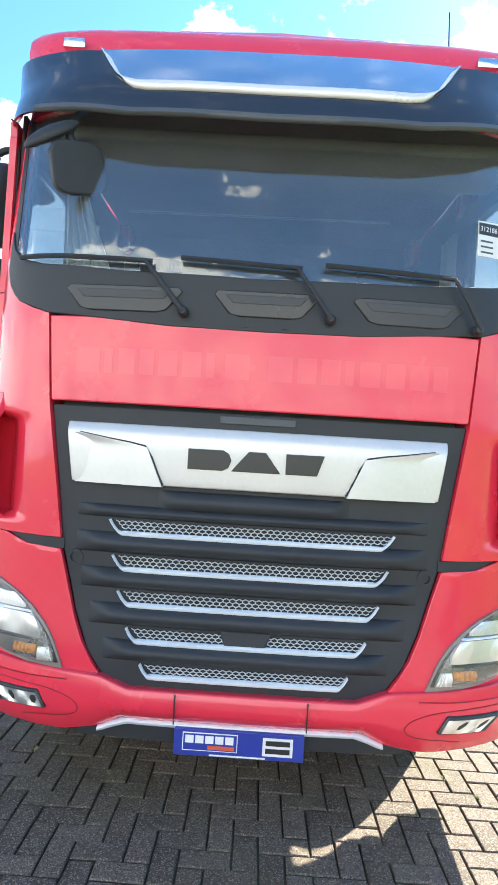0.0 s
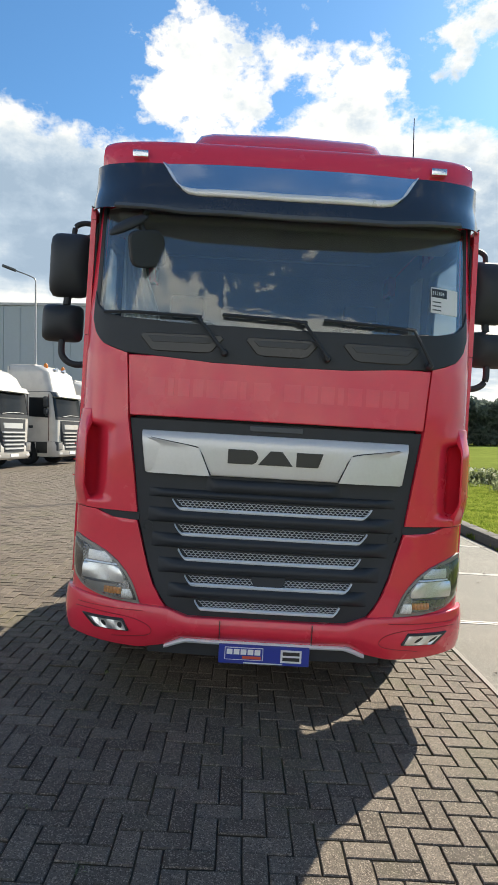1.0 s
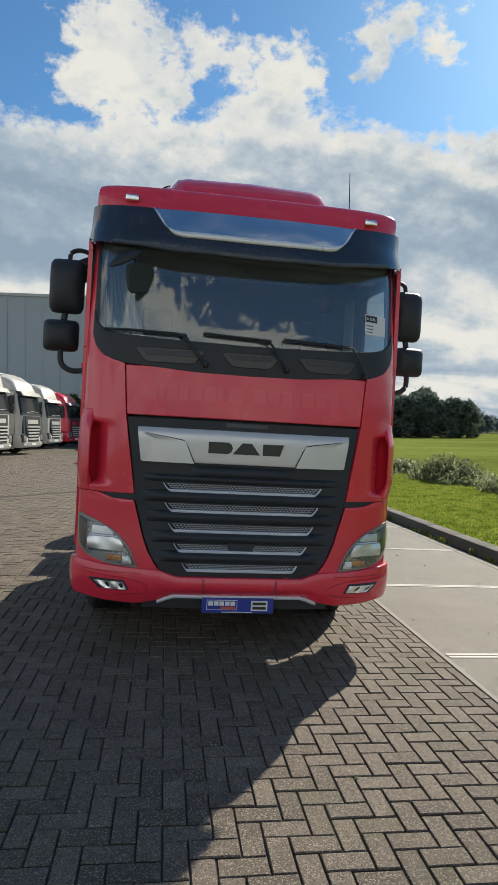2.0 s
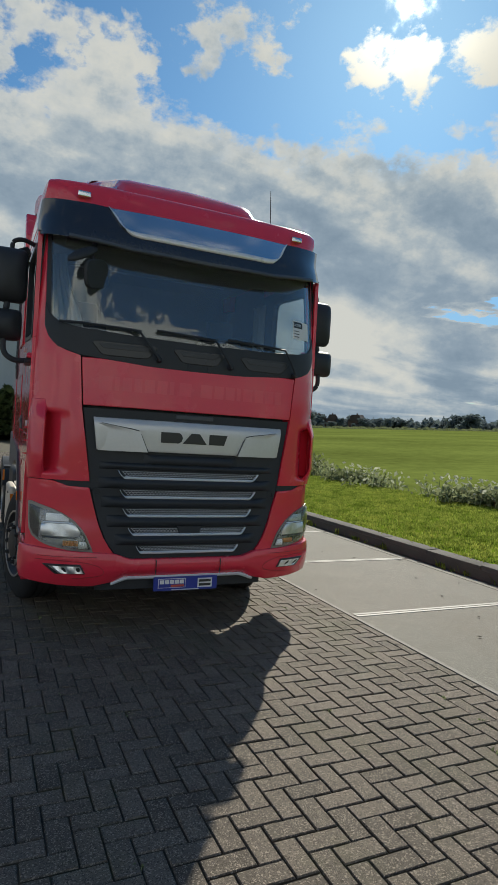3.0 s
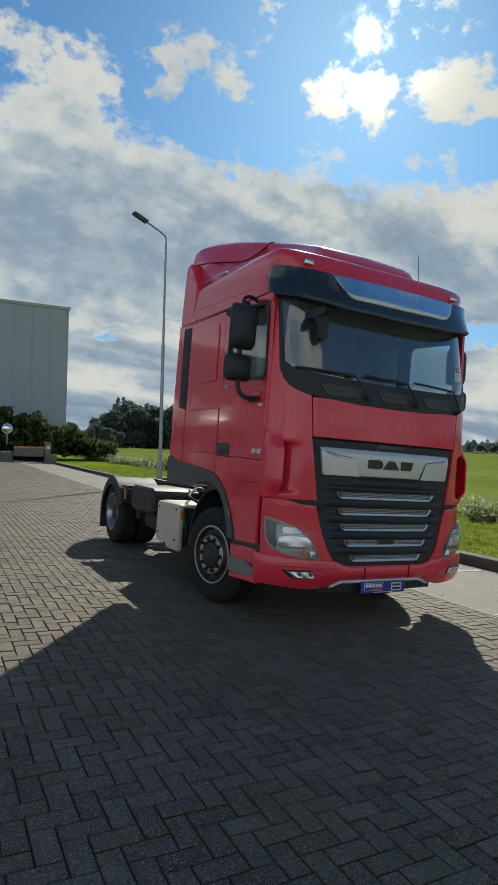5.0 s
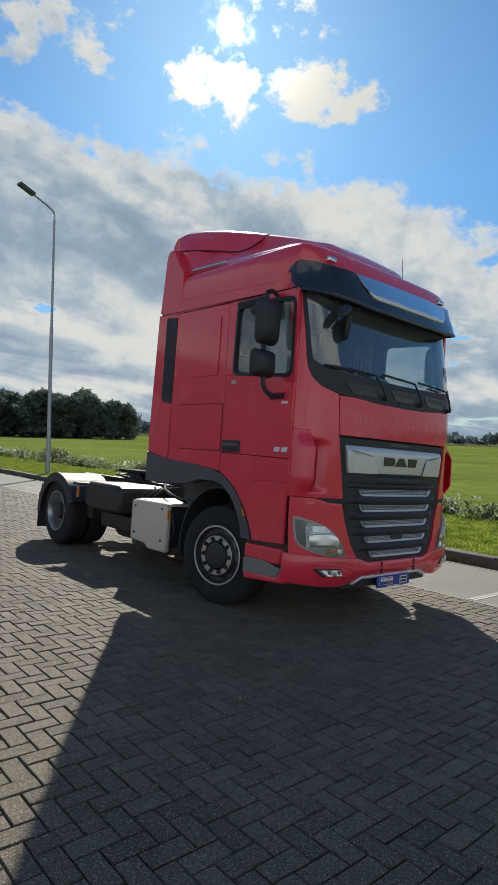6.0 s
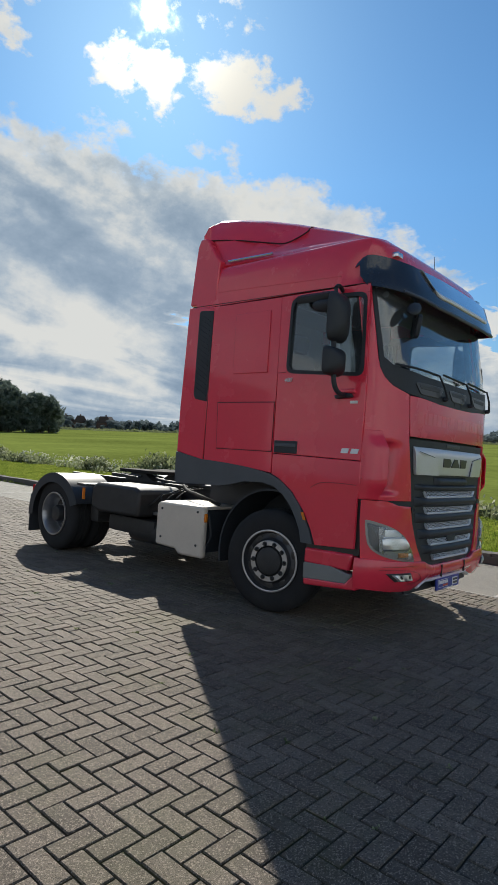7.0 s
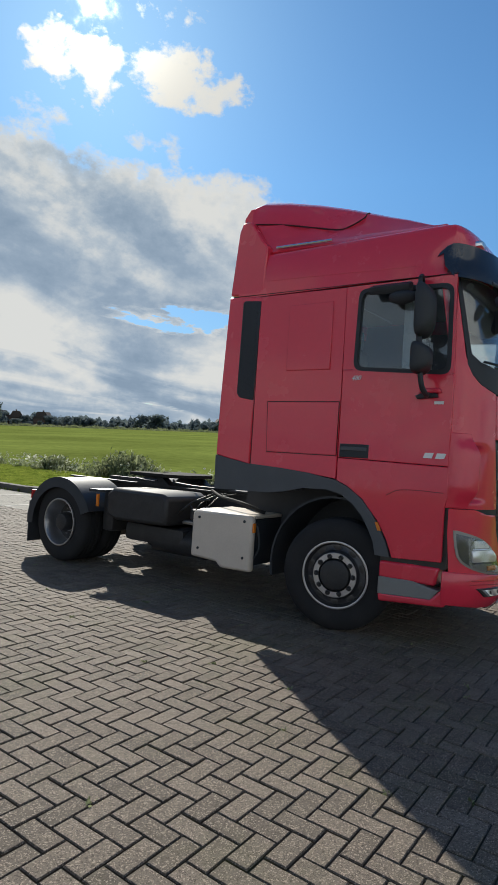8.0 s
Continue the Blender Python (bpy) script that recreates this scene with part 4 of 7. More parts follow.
cowl = part("windscreen_cowl", cowl_panel(), BLACK, truck, "black band under the windscreen", bevel=0.005)
for _a, _b in ((-0.80, -0.39), (-0.17, 0.18), (0.41, 0.79)):
    part("cowl_recess", patch([2.160, 2.172, 2.19, 2.22, 2.25, 2.264, 2.270], table((2.160, s_of_x(_a + 0.07)), (2.172, s_of_x(_a + 0.02)), (2.25, s_of_x(_a - 0.045)), (2.264, s_of_x(_a - 0.035)), (2.27, s_of_x(_a))), table((2.160, s_of_x(_b - 0.07)), (2.172, s_of_x(_b - 0.02)), (2.25, s_of_x(_b + 0.045)), (2.264, s_of_x(_b + 0.035)), (2.27, s_of_x(_b))), 10, off=0.017, thick=0.03), BADGE_BLACK, cowl, "black rounded step recess", bevel=0.005)
    part("cowl_grip", patch([2.214, 2.225, 2.238, 2.252], table((2.214, s_of_x(_a + 0.035)), (2.252, s_of_x(_a + 0.000))), table((2.214, s_of_x(_b - 0.035)), (2.252, s_of_x(_b - 0.000))), 8, off=0.019, thick=0.02), INSERT, cowl, "worn grey step insert", bevel=0.004)
    for _x in ((_a + 0.09, _b - 0.09) if abs(_a) < 0.3 else ()):
        part("cowl_rib", patch([2.118, 2.156], const(s_of_x(_x) - 0.012), const(s_of_x(_x) + 0.012), 2, off=0.015, thick=0.02), BLACK, cowl)


def wiper(x_pivot, x_mid, x_tip):
    w = part("wiper", lathe(bmesh.new(), [(0.022, 0.0), (0.022, 0.03), (0.012, 0.045)], 14, Matrix.Translation(skin(s_of_x(x_pivot), 2.165, 0.012)) @ Matrix.Rotation(radians(-90), 4, "Z")), BLACK, truck, "black windscreen wiper")
    a = skin(s_of_x(x_pivot), 2.165, 0.05)
    b = skin(s_of_x(x_mid), 2.365, 0.055)
    part("wiper_arm", tube(bmesh.new(), [a, a.lerp(b, 0.5) + Vector((0, -0.012, 0)), b, b + Vector((-0.05, 0.01, 0.006))], 0.012, 8, taper=0.007), BLACK, w)
    blade = [skin(s_of_x(x_mid + 0.02 + (x_tip - x_mid - 0.02) * k / 12), 2.372 + 0.02 * k / 12, 0.03) for k in range(13)]
    part("wiper_blade", tube(bmesh.new(), blade, 0.011, 6), BLACK, w)


wiper(-0.336, -0.50, -1.07)
wiper(0.271, 0.125, -0.36)
wiper(0.889, 0.775, 0.24)

# ---- pillars and door frames: side walls as flat pieces round the window ----
def side_wall(sign):
    xo, xi = 1.247, 1.215
    # the door: lower leaf, window frame members
    door = part("door", side_shape([(0.27, 1.53), (1.26, 1.55), (1.26, 2.335), (1.15, 2.335), (0.31, 2.275), (0.265, 2.275)], sign, xi, xo), RED, truck, "red cab door" , bevel=0.006)
    part("door_rear_frame", side_shape([(1.155, 2.338), (1.26, 2.338), (1.265, 3.085), (1.10, 3.085), (1.135, 3.05)], sign, xi, xo), RED, door)
    part("door_top_frame", side_shape([(0.285, 3.015), (1.13, 3.05), (1.098, 3.085), (0.285, 3.085)], sign, xi, xo), RED, door)
    part("door_front_frame", side_shape([(0.268, 2.278), (0.308, 2.278), (0.32, 3.012), (0.285, 3.012)], sign, xi, xo), RED, door)
    part("door_skirt", side_shape([(0.286, 0.76), (0.70, 0.735), (0.76, 0.88), (0.85, 1.03), (1.0, 1.2), (1.15, 1.30), (1.26, 1.345), (1.26, 1.545), (0.27, 1.525), (0.262, 1.28), (0.286, 1.20)], sign, xi, xo), RED, door, bevel=0.006)
    part("door_crease", tube(bmesh.new(), bent([(sign * 1.2475, 0.30, 1.315), (sign * 1.2475, 0.52, 1.318), (sign * 1.2475, 0.68, 1.305), (sign * 1.2475, 0.78, 1.255)], 5), 0.0035, 5), CREASE_SHADE, door)
    # rubber and glass of the door window
    bm = bmesh.new()
    def rounded(ring, r):
        """The outline with its corners turned on short arcs."""
        out = []
        for k in range(4):
            p, c, q = (Vector(ring[(k + o) % 4]) for o in (-1, 0, 1))
            a, b_ = c + (p - c).normalized() * r, c + (q - c).normalized() * r
            out += [tuple((1 - t) ** 2 * a + 2 * t * (1 - t) * c + t * t * b_) for t in (0, 0.25, 0.5, 0.75, 1)]
        return out
    sharp = [(0.294, 2.268), (1.160, 2.328), (1.142, 3.057), (0.304, 3.020)]
    ring_o = rounded(sharp, 0.085)
    ring_i = rounded([(0.330, 2.305), (1.130, 2.360), (1.113, 3.025), (0.336, 2.985)], 0.075)
    for k in range(4):
        part("window_corner", side_shape([sharp[k]] + ring_o[5 * k : 5 * k + 5], sign, 1.215, 1.2465), RED, door, smooth=0)
    for k in range(20):
        a, b, c, d = ring_o[k], ring_o[(k + 1) % 20], ring_i[(k + 1) % 20], ring_i[k]
        prism(bm, [a, b, c, d], sign * 1.205, sign * 1.251, "x")
    seal = part("window_seal", bm, BLACK, door, "black window rubber")
    pane = part("door_window", side_shape(ring_i, sign, 1.222, 1.227), SIDE_GLASS, door, "tinted door window")
    pane.visible_shadow = False
    lining = bmesh.new()
    outer_ring = rounded([(0.305, 2.10), (1.40, 2.10), (1.40, 3.14), (0.315, 3.14)], 0.02)
    for k in range(20):
        a, b_, c, d = outer_ring[k], outer_ring[(k + 1) % 20], ring_i[(k + 1) % 20], ring_i[k]
        prism(lining, [a, b_, c, d], sign * 1.190, sign * 1.202, "x")
    prism(lining, [(0.30, 1.55), (2.2, 1.55), (2.2, 2.098), (0.30, 2.098)], sign * 1.190, sign * 1.202, "x")
    prism(lining, [(1.402, 2.10), (2.4, 2.10), (2.4, 3.3), (1.402, 3.3)], sign * 1.190, sign * 1.202, "x")
    part("door_lining", lining, INTERIOR, door, "dark inner lining")
    # handle
    handle = part("door_handle", side_shape([(0.965, 1.555), (1.245, 1.555), (1.245, 1.675), (0.965, 1.675)], sign, 1.24, 1.253), BLACK, door, "black recessed door handle", bevel=0.028)
    part("handle_grip", side_shape([(0.98, 1.615), (1.23, 1.615), (1.23, 1.65), (0.98, 1.65)], sign, 1.253, 1.262), GREY_PLASTIC, door, bevel=0.006)
    # sleeper side panel with raised fields
    wall = part("sleeper_side", side_shape([(1.268, 1.355), (1.7, 1.40), (2.22, 1.42), (2.22, 3.095), (1.268, 3.085)], sign, xi, xo), RED, truck, "red sleeper side panel", bevel=0.006)
    part("side_field", side_shape([(1.39, 2.345), (1.86, 2.345), (1.86, 2.97), (1.39, 2.97)], sign, xo, xo + 0.012), RED, wall, "raised red field", bevel=0.012)
    part("locker_door", side_shape([(1.28, 1.57), (2.03, 1.57), (2.05, 2.045), (1.28, 2.045)], sign, xo, xo + 0.005), RED, wall, "red side locker door", bevel=0.003)
    for y0, z0, y1, z1 in ((1.275, 1.562, 2.035, 1.562), (1.275, 2.050, 2.055, 2.050), (2.030, 1.562, 2.055, 2.050), (1.275, 1.562, 1.275, 2.050), (2.215, 1.43, 2.215, 3.09)):
        n_y, n_z = (z1 - z0, y0 - y1)
        h = 0.004 / math.hypot(n_y, n_z)
        part("panel_seam", side_shape([(y0 - n_y * h, z0 - n_z * h), (y1 - n_y * h, z1 - n_z * h), (y1 + n_y * h, z1 + n_z * h), (y0 + n_y * h, z0 + n_z * h)], sign, xo - 0.004, xo + 0.0012), GROOVE, wall, smooth=0)
    # rear side fairing with a dark slotted intake
    fair = part("rear_fairing", side_shape([(2.228, 1.42), (2.655, 1.50), (2.65, 2.03), (2.605, 3.125), (2.20, 3.095)], sign, xi, xo + 0.004), RED, truck, "red rear side fairing", bevel=0.015)
    slot = part("air_slot", side_shape([(2.225, 2.06), (2.40, 2.09), (2.435, 2.13), (2.425, 3.05), (2.40, 3.07), (2.205, 3.05)], sign, xo - 0.01, xo + 0.010), BLACK, fair, "black slotted air intake", bevel=0.008)
    for k in range(16):
        z = 2.16 + 0.054 * k
        part("slot_fin", side_shape([(2.240, z - 0.045), (2.412, z + 0.05), (2.412, z + 0.066), (2.240, z - 0.029)], sign, xo + 0.010, xo + 0.016), BLACK, fair)
    part("upper_fairing", side_shape([(2.20, 3.118), (2.605, 3.145), (2.565, 3.56), (2.54, 3.80), (2.50, 3.885), (2.40, 3.885), (2.24, 3.66), (2.18, 3.60)], sign, 1.12, xo - 0.006), RED, truck, "red upper side deflector", bevel=0.015)
    # grey plastic wheel arch and skirt
    outer = [(2.64, 1.16), (2.65, 1.50), (2.25, 1.435), (1.85, 1.415), (1.55, 1.39), (1.26, 1.345), (1.13, 1.29), (1.0, 1.2), (0.9, 1.09), (0.82, 0.97), (0.76, 0.86), (0.715, 0.74)]
    inner = [(2.60, 1.155), (2.2, 1.165), (1.98, 1.17), (1.80, 1.195), (1.6, 1.245), (1.35, 1.255), (1.2, 1.225), (1.08, 1.15), (0.99, 1.06), (0.92, 0.95), (0.87, 0.85), (0.845, 0.74)]
    bm = bmesh.new()
    for k in range(len(outer) - 1):
        prism(bm, [outer[k], outer[k + 1], inner[k + 1], inner[k]], sign * 1.10, sign * 1.262, "x")
    bmesh.ops.remove_doubles(bm, verts=bm.verts[:], dist=0.0005)
    arch = part("wheel_arch", bm, GREY_PLASTIC, truck, "dark grey plastic wheel arch")
    part("side_marker", side_shape([(0.80, 0.95), (0.83, 0.95), (0.86, 1.02), (0.83, 1.02)], sign, 1.262, 1.270), AMBER, arch, "amber side marker")
    # entry step under the door
    # The unseen right step ends early to let sun through to the paving.
    rear = 0.815 if sign < 0 else 0.69
    step = part("entry_step", side_shape([(0.33, 0.56), (rear, 0.56), (rear, 0.70), (0.30, 0.71)], sign, 1.02, 1.235), RED, truck, "red entry step box", bevel=0.02)
    part("step_tread", side_shape([(0.29, 0.535), (0.36, 0.445), (rear, 0.415), (rear, 0.565), (0.52, 0.575), (0.36, 0.54)], sign, 1.10, 1.238), GRIP_GREY, step, "worn metal tread", bevel=0.01)
    part("step_valance", side_shape([(0.245, 0.405), (rear - 0.01, 0.355), (rear, 0.425), (0.36, 0.455), (0.30, 0.52), (0.245, 0.56)], sign, 1.15, 1.24), RED, step, bevel=0.02)
    part("door_gap", side_shape([(0.252, 0.72), (0.265, 0.70), (rear, 0.69), (rear, 0.75), (0.32, 0.79), (0.31, 1.24), (0.252, 1.24)], sign, 1.15, 1.206), BADGE_BLACK, step)
    # lettering beside the window and on the door
    if sign < 0:
        for k in range(2):
            y = 0.480 - 0.100 * k
            part("model_mark", side_shape([(y, 1.588), (y - 0.072, 1.588), (y - 0.088, 1.632), (y - 0.014, 1.632)], sign, xo, xo + 0.006), MARK, door, "chrome model mark")
        part("small_sticker", side_shape([(0.335, 2.03), (0.415, 2.03), (0.415, 2.055), (0.335, 2.055)], sign, xo, xo + 0.003), PAPER, door)


both(side_wall)


def text_mesh(text, size, name, mat, parent, m, depth=0.003, label="", slant=0.0):
    cu = bpy.data.curves.new(name, "FONT")
    cu.body, cu.size, cu.extrude, cu.shear = text, size, depth, slant
    tmp = bpy.data.objects.new("tmp", cu)
    scene.collection.objects.link(tmp)
    me = bpy.data.meshes.new_from_object(tmp.evaluated_get(bpy.context.evaluated_depsgraph_get()))
    bpy.data.objects.remove(tmp)
    me.materials.clear()
    me.materials.append(mat)
    return part(name, me, mat, parent, label, at=m)


text_mesh("480", 0.060, "power_mark", MARK, truck, Matrix.Translation((-1.254, 1.17, 2.240)) @ Euler((radians(90), 0, radians(-90))).to_matrix().to_4x4(), label="chrome number on the door", slant=0.35)

# ---- roof ----
roof_front = part("roof_front", patch([3.10, 3.2, 3.3, 3.38, 3.44, 3.49, 3.515, 3.525, 3.531, 3.537, 3.545], const(-s_of_y(2.5)), const(s_of_y(2.5)), 64, off=0.0, thick=0.03), RED, truck, "red roof shell")


ROOF = [(0.41, 3.56, 3.55, 0.50), (0.45, 3.555, 3.625, 0.56), (0.50, 3.55, 3.70, 0.60), (0.57, 3.55, 3.752, 0.62), (0.65, 3.55, 3.786, 0.63), (0.8, 3.555, 3.836, 0.64), (1.0, 3.565, 3.91, 0.66), (1.2, 3.565, 3.968, 0.69), (1.5, 3.57, 4.035, 0.84), (1.8, 3.58, 4.09, 0.97), (2.1, 3.59, 4.13, 1.08), (2.35, 3.60, 4.15, 1.15), (2.48, 3.60, 4.12, 1.17), (2.55, 3.60, 4.02, 1.17)]


def roof_half(y):
    """Half a cross-section of the roof, from the rail to the middle."""
    rail, mid, p = (float(np.interp(y, [r[0] for r in ROOF], [r[k] for r in ROOF])) for k in (1, 2, 3))
    shelf = min(rail + 0.02, mid)
    edge = 1.165 - (0.05 * (1 - (min(y, 0.7) - 0.40) / 0.30) ** 2 if y < 0.7 else 0)
    return [(edge, rail - 0.03), (max(edge - 0.03, min(p + 0.10, edge - 0.03)), shelf), (min(p + 0.04, edge - 0.035), shelf + 0.45 * (mid - shelf)), (p - 0.02, shelf + 0.86 * (mid - shelf)), (p - 0.10, shelf + 0.97 * (mid - shelf)), (p * 0.5, mid), (0, mid + 0.01)]


def roof_z(x, y):
    half = roof_half(y)[::-1]
    return float(np.interp(abs(x), [h[0] for h in half], [h[1] for h in half]))


def roof_top():
    bm = bmesh.new()
    rows = []
    for y in [r[0] for r in ROOF]:
        half = roof_half(y)
        row = [(x, y, z) for x, z in half] + [(-x, y, z) for x, z in reversed(half[:-1])]
        rows.append(row)
    back = [[(x * 0.97, y, z - 0.04) for x, y, z in row] for row in rows]
    return slab(bm, rows, back)


roof = part("roof_spoiler", roof_top(), RED, truck, "red aerodynamic roof spoiler", smooth=50)


def cap_seam(sign):
    # along the flank, then up over the crown in front
    line = [(2.52, 3.905), (2.3, 3.875), (2.05, 3.835), (1.8, 3.795), (1.6, 3.765), (1.52, 3.775), (1.44, 3.84), (1.37, 3.91)]
    pts = []
    for y, z in line:
        half = roof_half(y)[::-1]
        x = float(np.interp(-z, [-h[1] for h in half], [h[0] for h in half]))
        pts.append((sign * (x + 0.002), y, z + 0.002))
    x = abs(pts[-1][0])
    pts += [(sign * x * k, 1.37 - 0.03 * (1 - k), roof_z(x * k, 1.37 - 0.03 * (1 - k)) + 0.002) for k in (0.9, 0.6, 0.3, 0.05)]
    pts = bent(pts, 5)
    part("cap_seam", tube(bmesh.new(), pts, 0.007, 6), GROOVE, roof)
    # Chrome bar added where light shows through a slit under the spoiler.
    part("slit_light_bar", tube(bmesh.new(), bent([(sign * 1.165, 2.12, 3.60), (sign * 1.165, 1.8, 3.59), (sign * 1.163, 1.5, 3.582)], 4), 0.013, 6), CHROME, roof, "chrome bar standing for light through the roof slit")


both(cap_seam)


def crease_lines(sign):
    part("roof_crease", tube(bmesh.new(), [skin(sign * s_of_y(y), 3.25 - 0.03 * (2.2 - y), 0.0) for y in np.linspace(0.45, 2.2, 12)], 0.004, 5), RED, roof_front)
    part("roof_gap", tube(bmesh.new(), [(sign * 1.243, y, 3.095 + 0.012 * (y - 0.3)) for y in np.linspace(0.28, 2.56, 8)], 0.0045, 5), GROOVE, roof_front)


both(crease_lines)


def roof_lamp(sign):
    c = skin(sign * s_of_x(0.95), 3.405, 0.015)
    lamp = part("roof_lamp", box_bm(-0.05, 0.05, -0.03, 0.05, -0.02, 0.025, Matrix.Translation(c), r=0.01), CHROME, truck, "small roof marker lamp")
    part("lens", box_bm(-0.04, 0.04, -0.036, -0.028, -0.012, 0.018, Matrix.Translation(c)), LAMP_GLASS, lamp)


both(roof_lamp)
part("aerial", tube(bmesh.new(), [(0.90, 0.68, 3.48), (0.897, 0.70, 3.75), (0.893, 0.72, 4.02)], 0.006, 6, taper=0.003), BLACK, truck, "thin black aerial")

# ---- sun visor ----
def visor_out(z, u):
    v = (z - 2.95) / 0.34
    return (0.172 - 0.04 * v + 0.018 * math.sin(math.pi * min(1, max(0, v)))) * (1 - 0.95 * abs(u) ** 4)


def visor_panel():
    n, rows, end = 64, 8, S_SIDE + 0.045
    front, back = [], []
    for i in range(rows + 1):
        v = i / rows
        rf, rb = [], []
        for k in range(n + 1):
            u = -1 + 2 * k / n
            s = end * u
            x = abs(skin(s, 3.1).x)
            zl = lerp_table([(0, 2.95), (0.6, 2.96), (0.9, 3.0), (1.07, 3.04), (1.2, 3.07), (1.25, 3.08)], x) + 3.4 * max(0, abs(u) - 0.91)
            zh = lerp_table([(0, 3.285), (0.75, 3.295), (1.0, 3.32), (1.2, 3.35), (1.25, 3.345)], x) - max(0, abs(u) - 0.96) * 1.5
            zl = min(zl, zh - 0.03)
            z = zl + (zh - zl) * v
            out = visor_out(z, u)
            p = skin(s, z, out)
            q = skin(s, z, out - 0.012)
            rf.append(p); rb.append(q)
        front.append(rf); back.append(rb)
    return slab(bmesh.new(), front, back)


visor = part("sun_visor", visor_panel(), VISOR, truck, "smoked dark sun visor over the windscreen", smooth=50)


VISOR_END = S_SIDE + 0.045


def chrome_low(u):
    return lerp_table([(0, 3.095), (0.54, 3.101), (0.60, 3.110), (0.64, 3.126), (0.67, 3.150), (0.695, 3.182), (0.72, 3.222), (0.77, 3.300)], abs(u) * 0.77)


def visor_chrome():
    bm = bmesh.new()
    n = 50
    rows_f, rows_b = [], []
    for i in range(6):
        v = i / 5
        rf, rb = [], []
        for k in range(n + 1):
            u = -1 + 2 * k / n
            bottom = chrome_low(u)
            z = bottom + (max(3.288, bottom + 0.004) - bottom) * v
            s = s_of_x(u * 0.77)
            out = visor_out(z, s / VISOR_END) + 0.008
            rf.append(skin(s, z, out + 0.004)); rb.append(skin(s, z, out - 0.004))
        rows_f.append(rf); rows_b.append(rb)
    return slab(bm, rows_f, rows_b)


part("visor_plate", visor_chrome(), CHROME, visor, "polished plate across the visor", smooth=50)


def visor_trim():
    rows_f, rows_b = [], []
    for h, o in ((-0.034, 0.004), (-0.026, 0.014), (-0.004, 0.018), (0.010, 0.012), (0.014, 0.004)):
        rf, rb = [], []
        for k in range(61):
            u = -1 + 2 * k / 60
            z = chrome_low(u)
            steep = min(1.0, abs(chrome_low(u + 0.01) - chrome_low(u - 0.01)) / 0.02 / 0.9)
            s = s_of_x((u + math.copysign(h * 0.9 * steep, -u) / 0.77) * 0.77)
            zz = min(z + h * (1 - 0.75 * steep), 3.30)
            out = visor_out(z, s / VISOR_END)
            rf.append(skin(s, zz, out + o)); rb.append(skin(s, zz, out - 0.006))
        rows_f.append(rf); rows_b.append(rb)
    return slab(bmesh.new(), rows_f, rows_b)


part("visor_trim", visor_trim(), MARK, visor, "bright flat lower trim of the visor plate", smooth=60)


def visor_lip():
    rows_f, rows_b = [], []
    for h, o in ((-0.004, 0.004), (0.006, 0.012), (0.028, 0.004)):
        rf, rb = [], []
        for k in range(49):
            x = -1.0 + 2.0 * k / 48
            z = lerp_table([(0, 2.95), (0.6, 2.96), (0.9, 3.0), (1.07, 3.04)], abs(x)) + h
            s = s_of_x(x)
            out = visor_out(z, s / VISOR_END)
            rf.append(skin(s, z, out + o)); rb.append(skin(s, z, out - 0.008))
        rows_f.append(rf); rows_b.append(rb)
    return slab(bmesh.new(), rows_f, rows_b)


part("visor_lip", visor_lip(), GREY_PLASTIC, visor, "grey lip along the visor's lower edge", smooth=60)

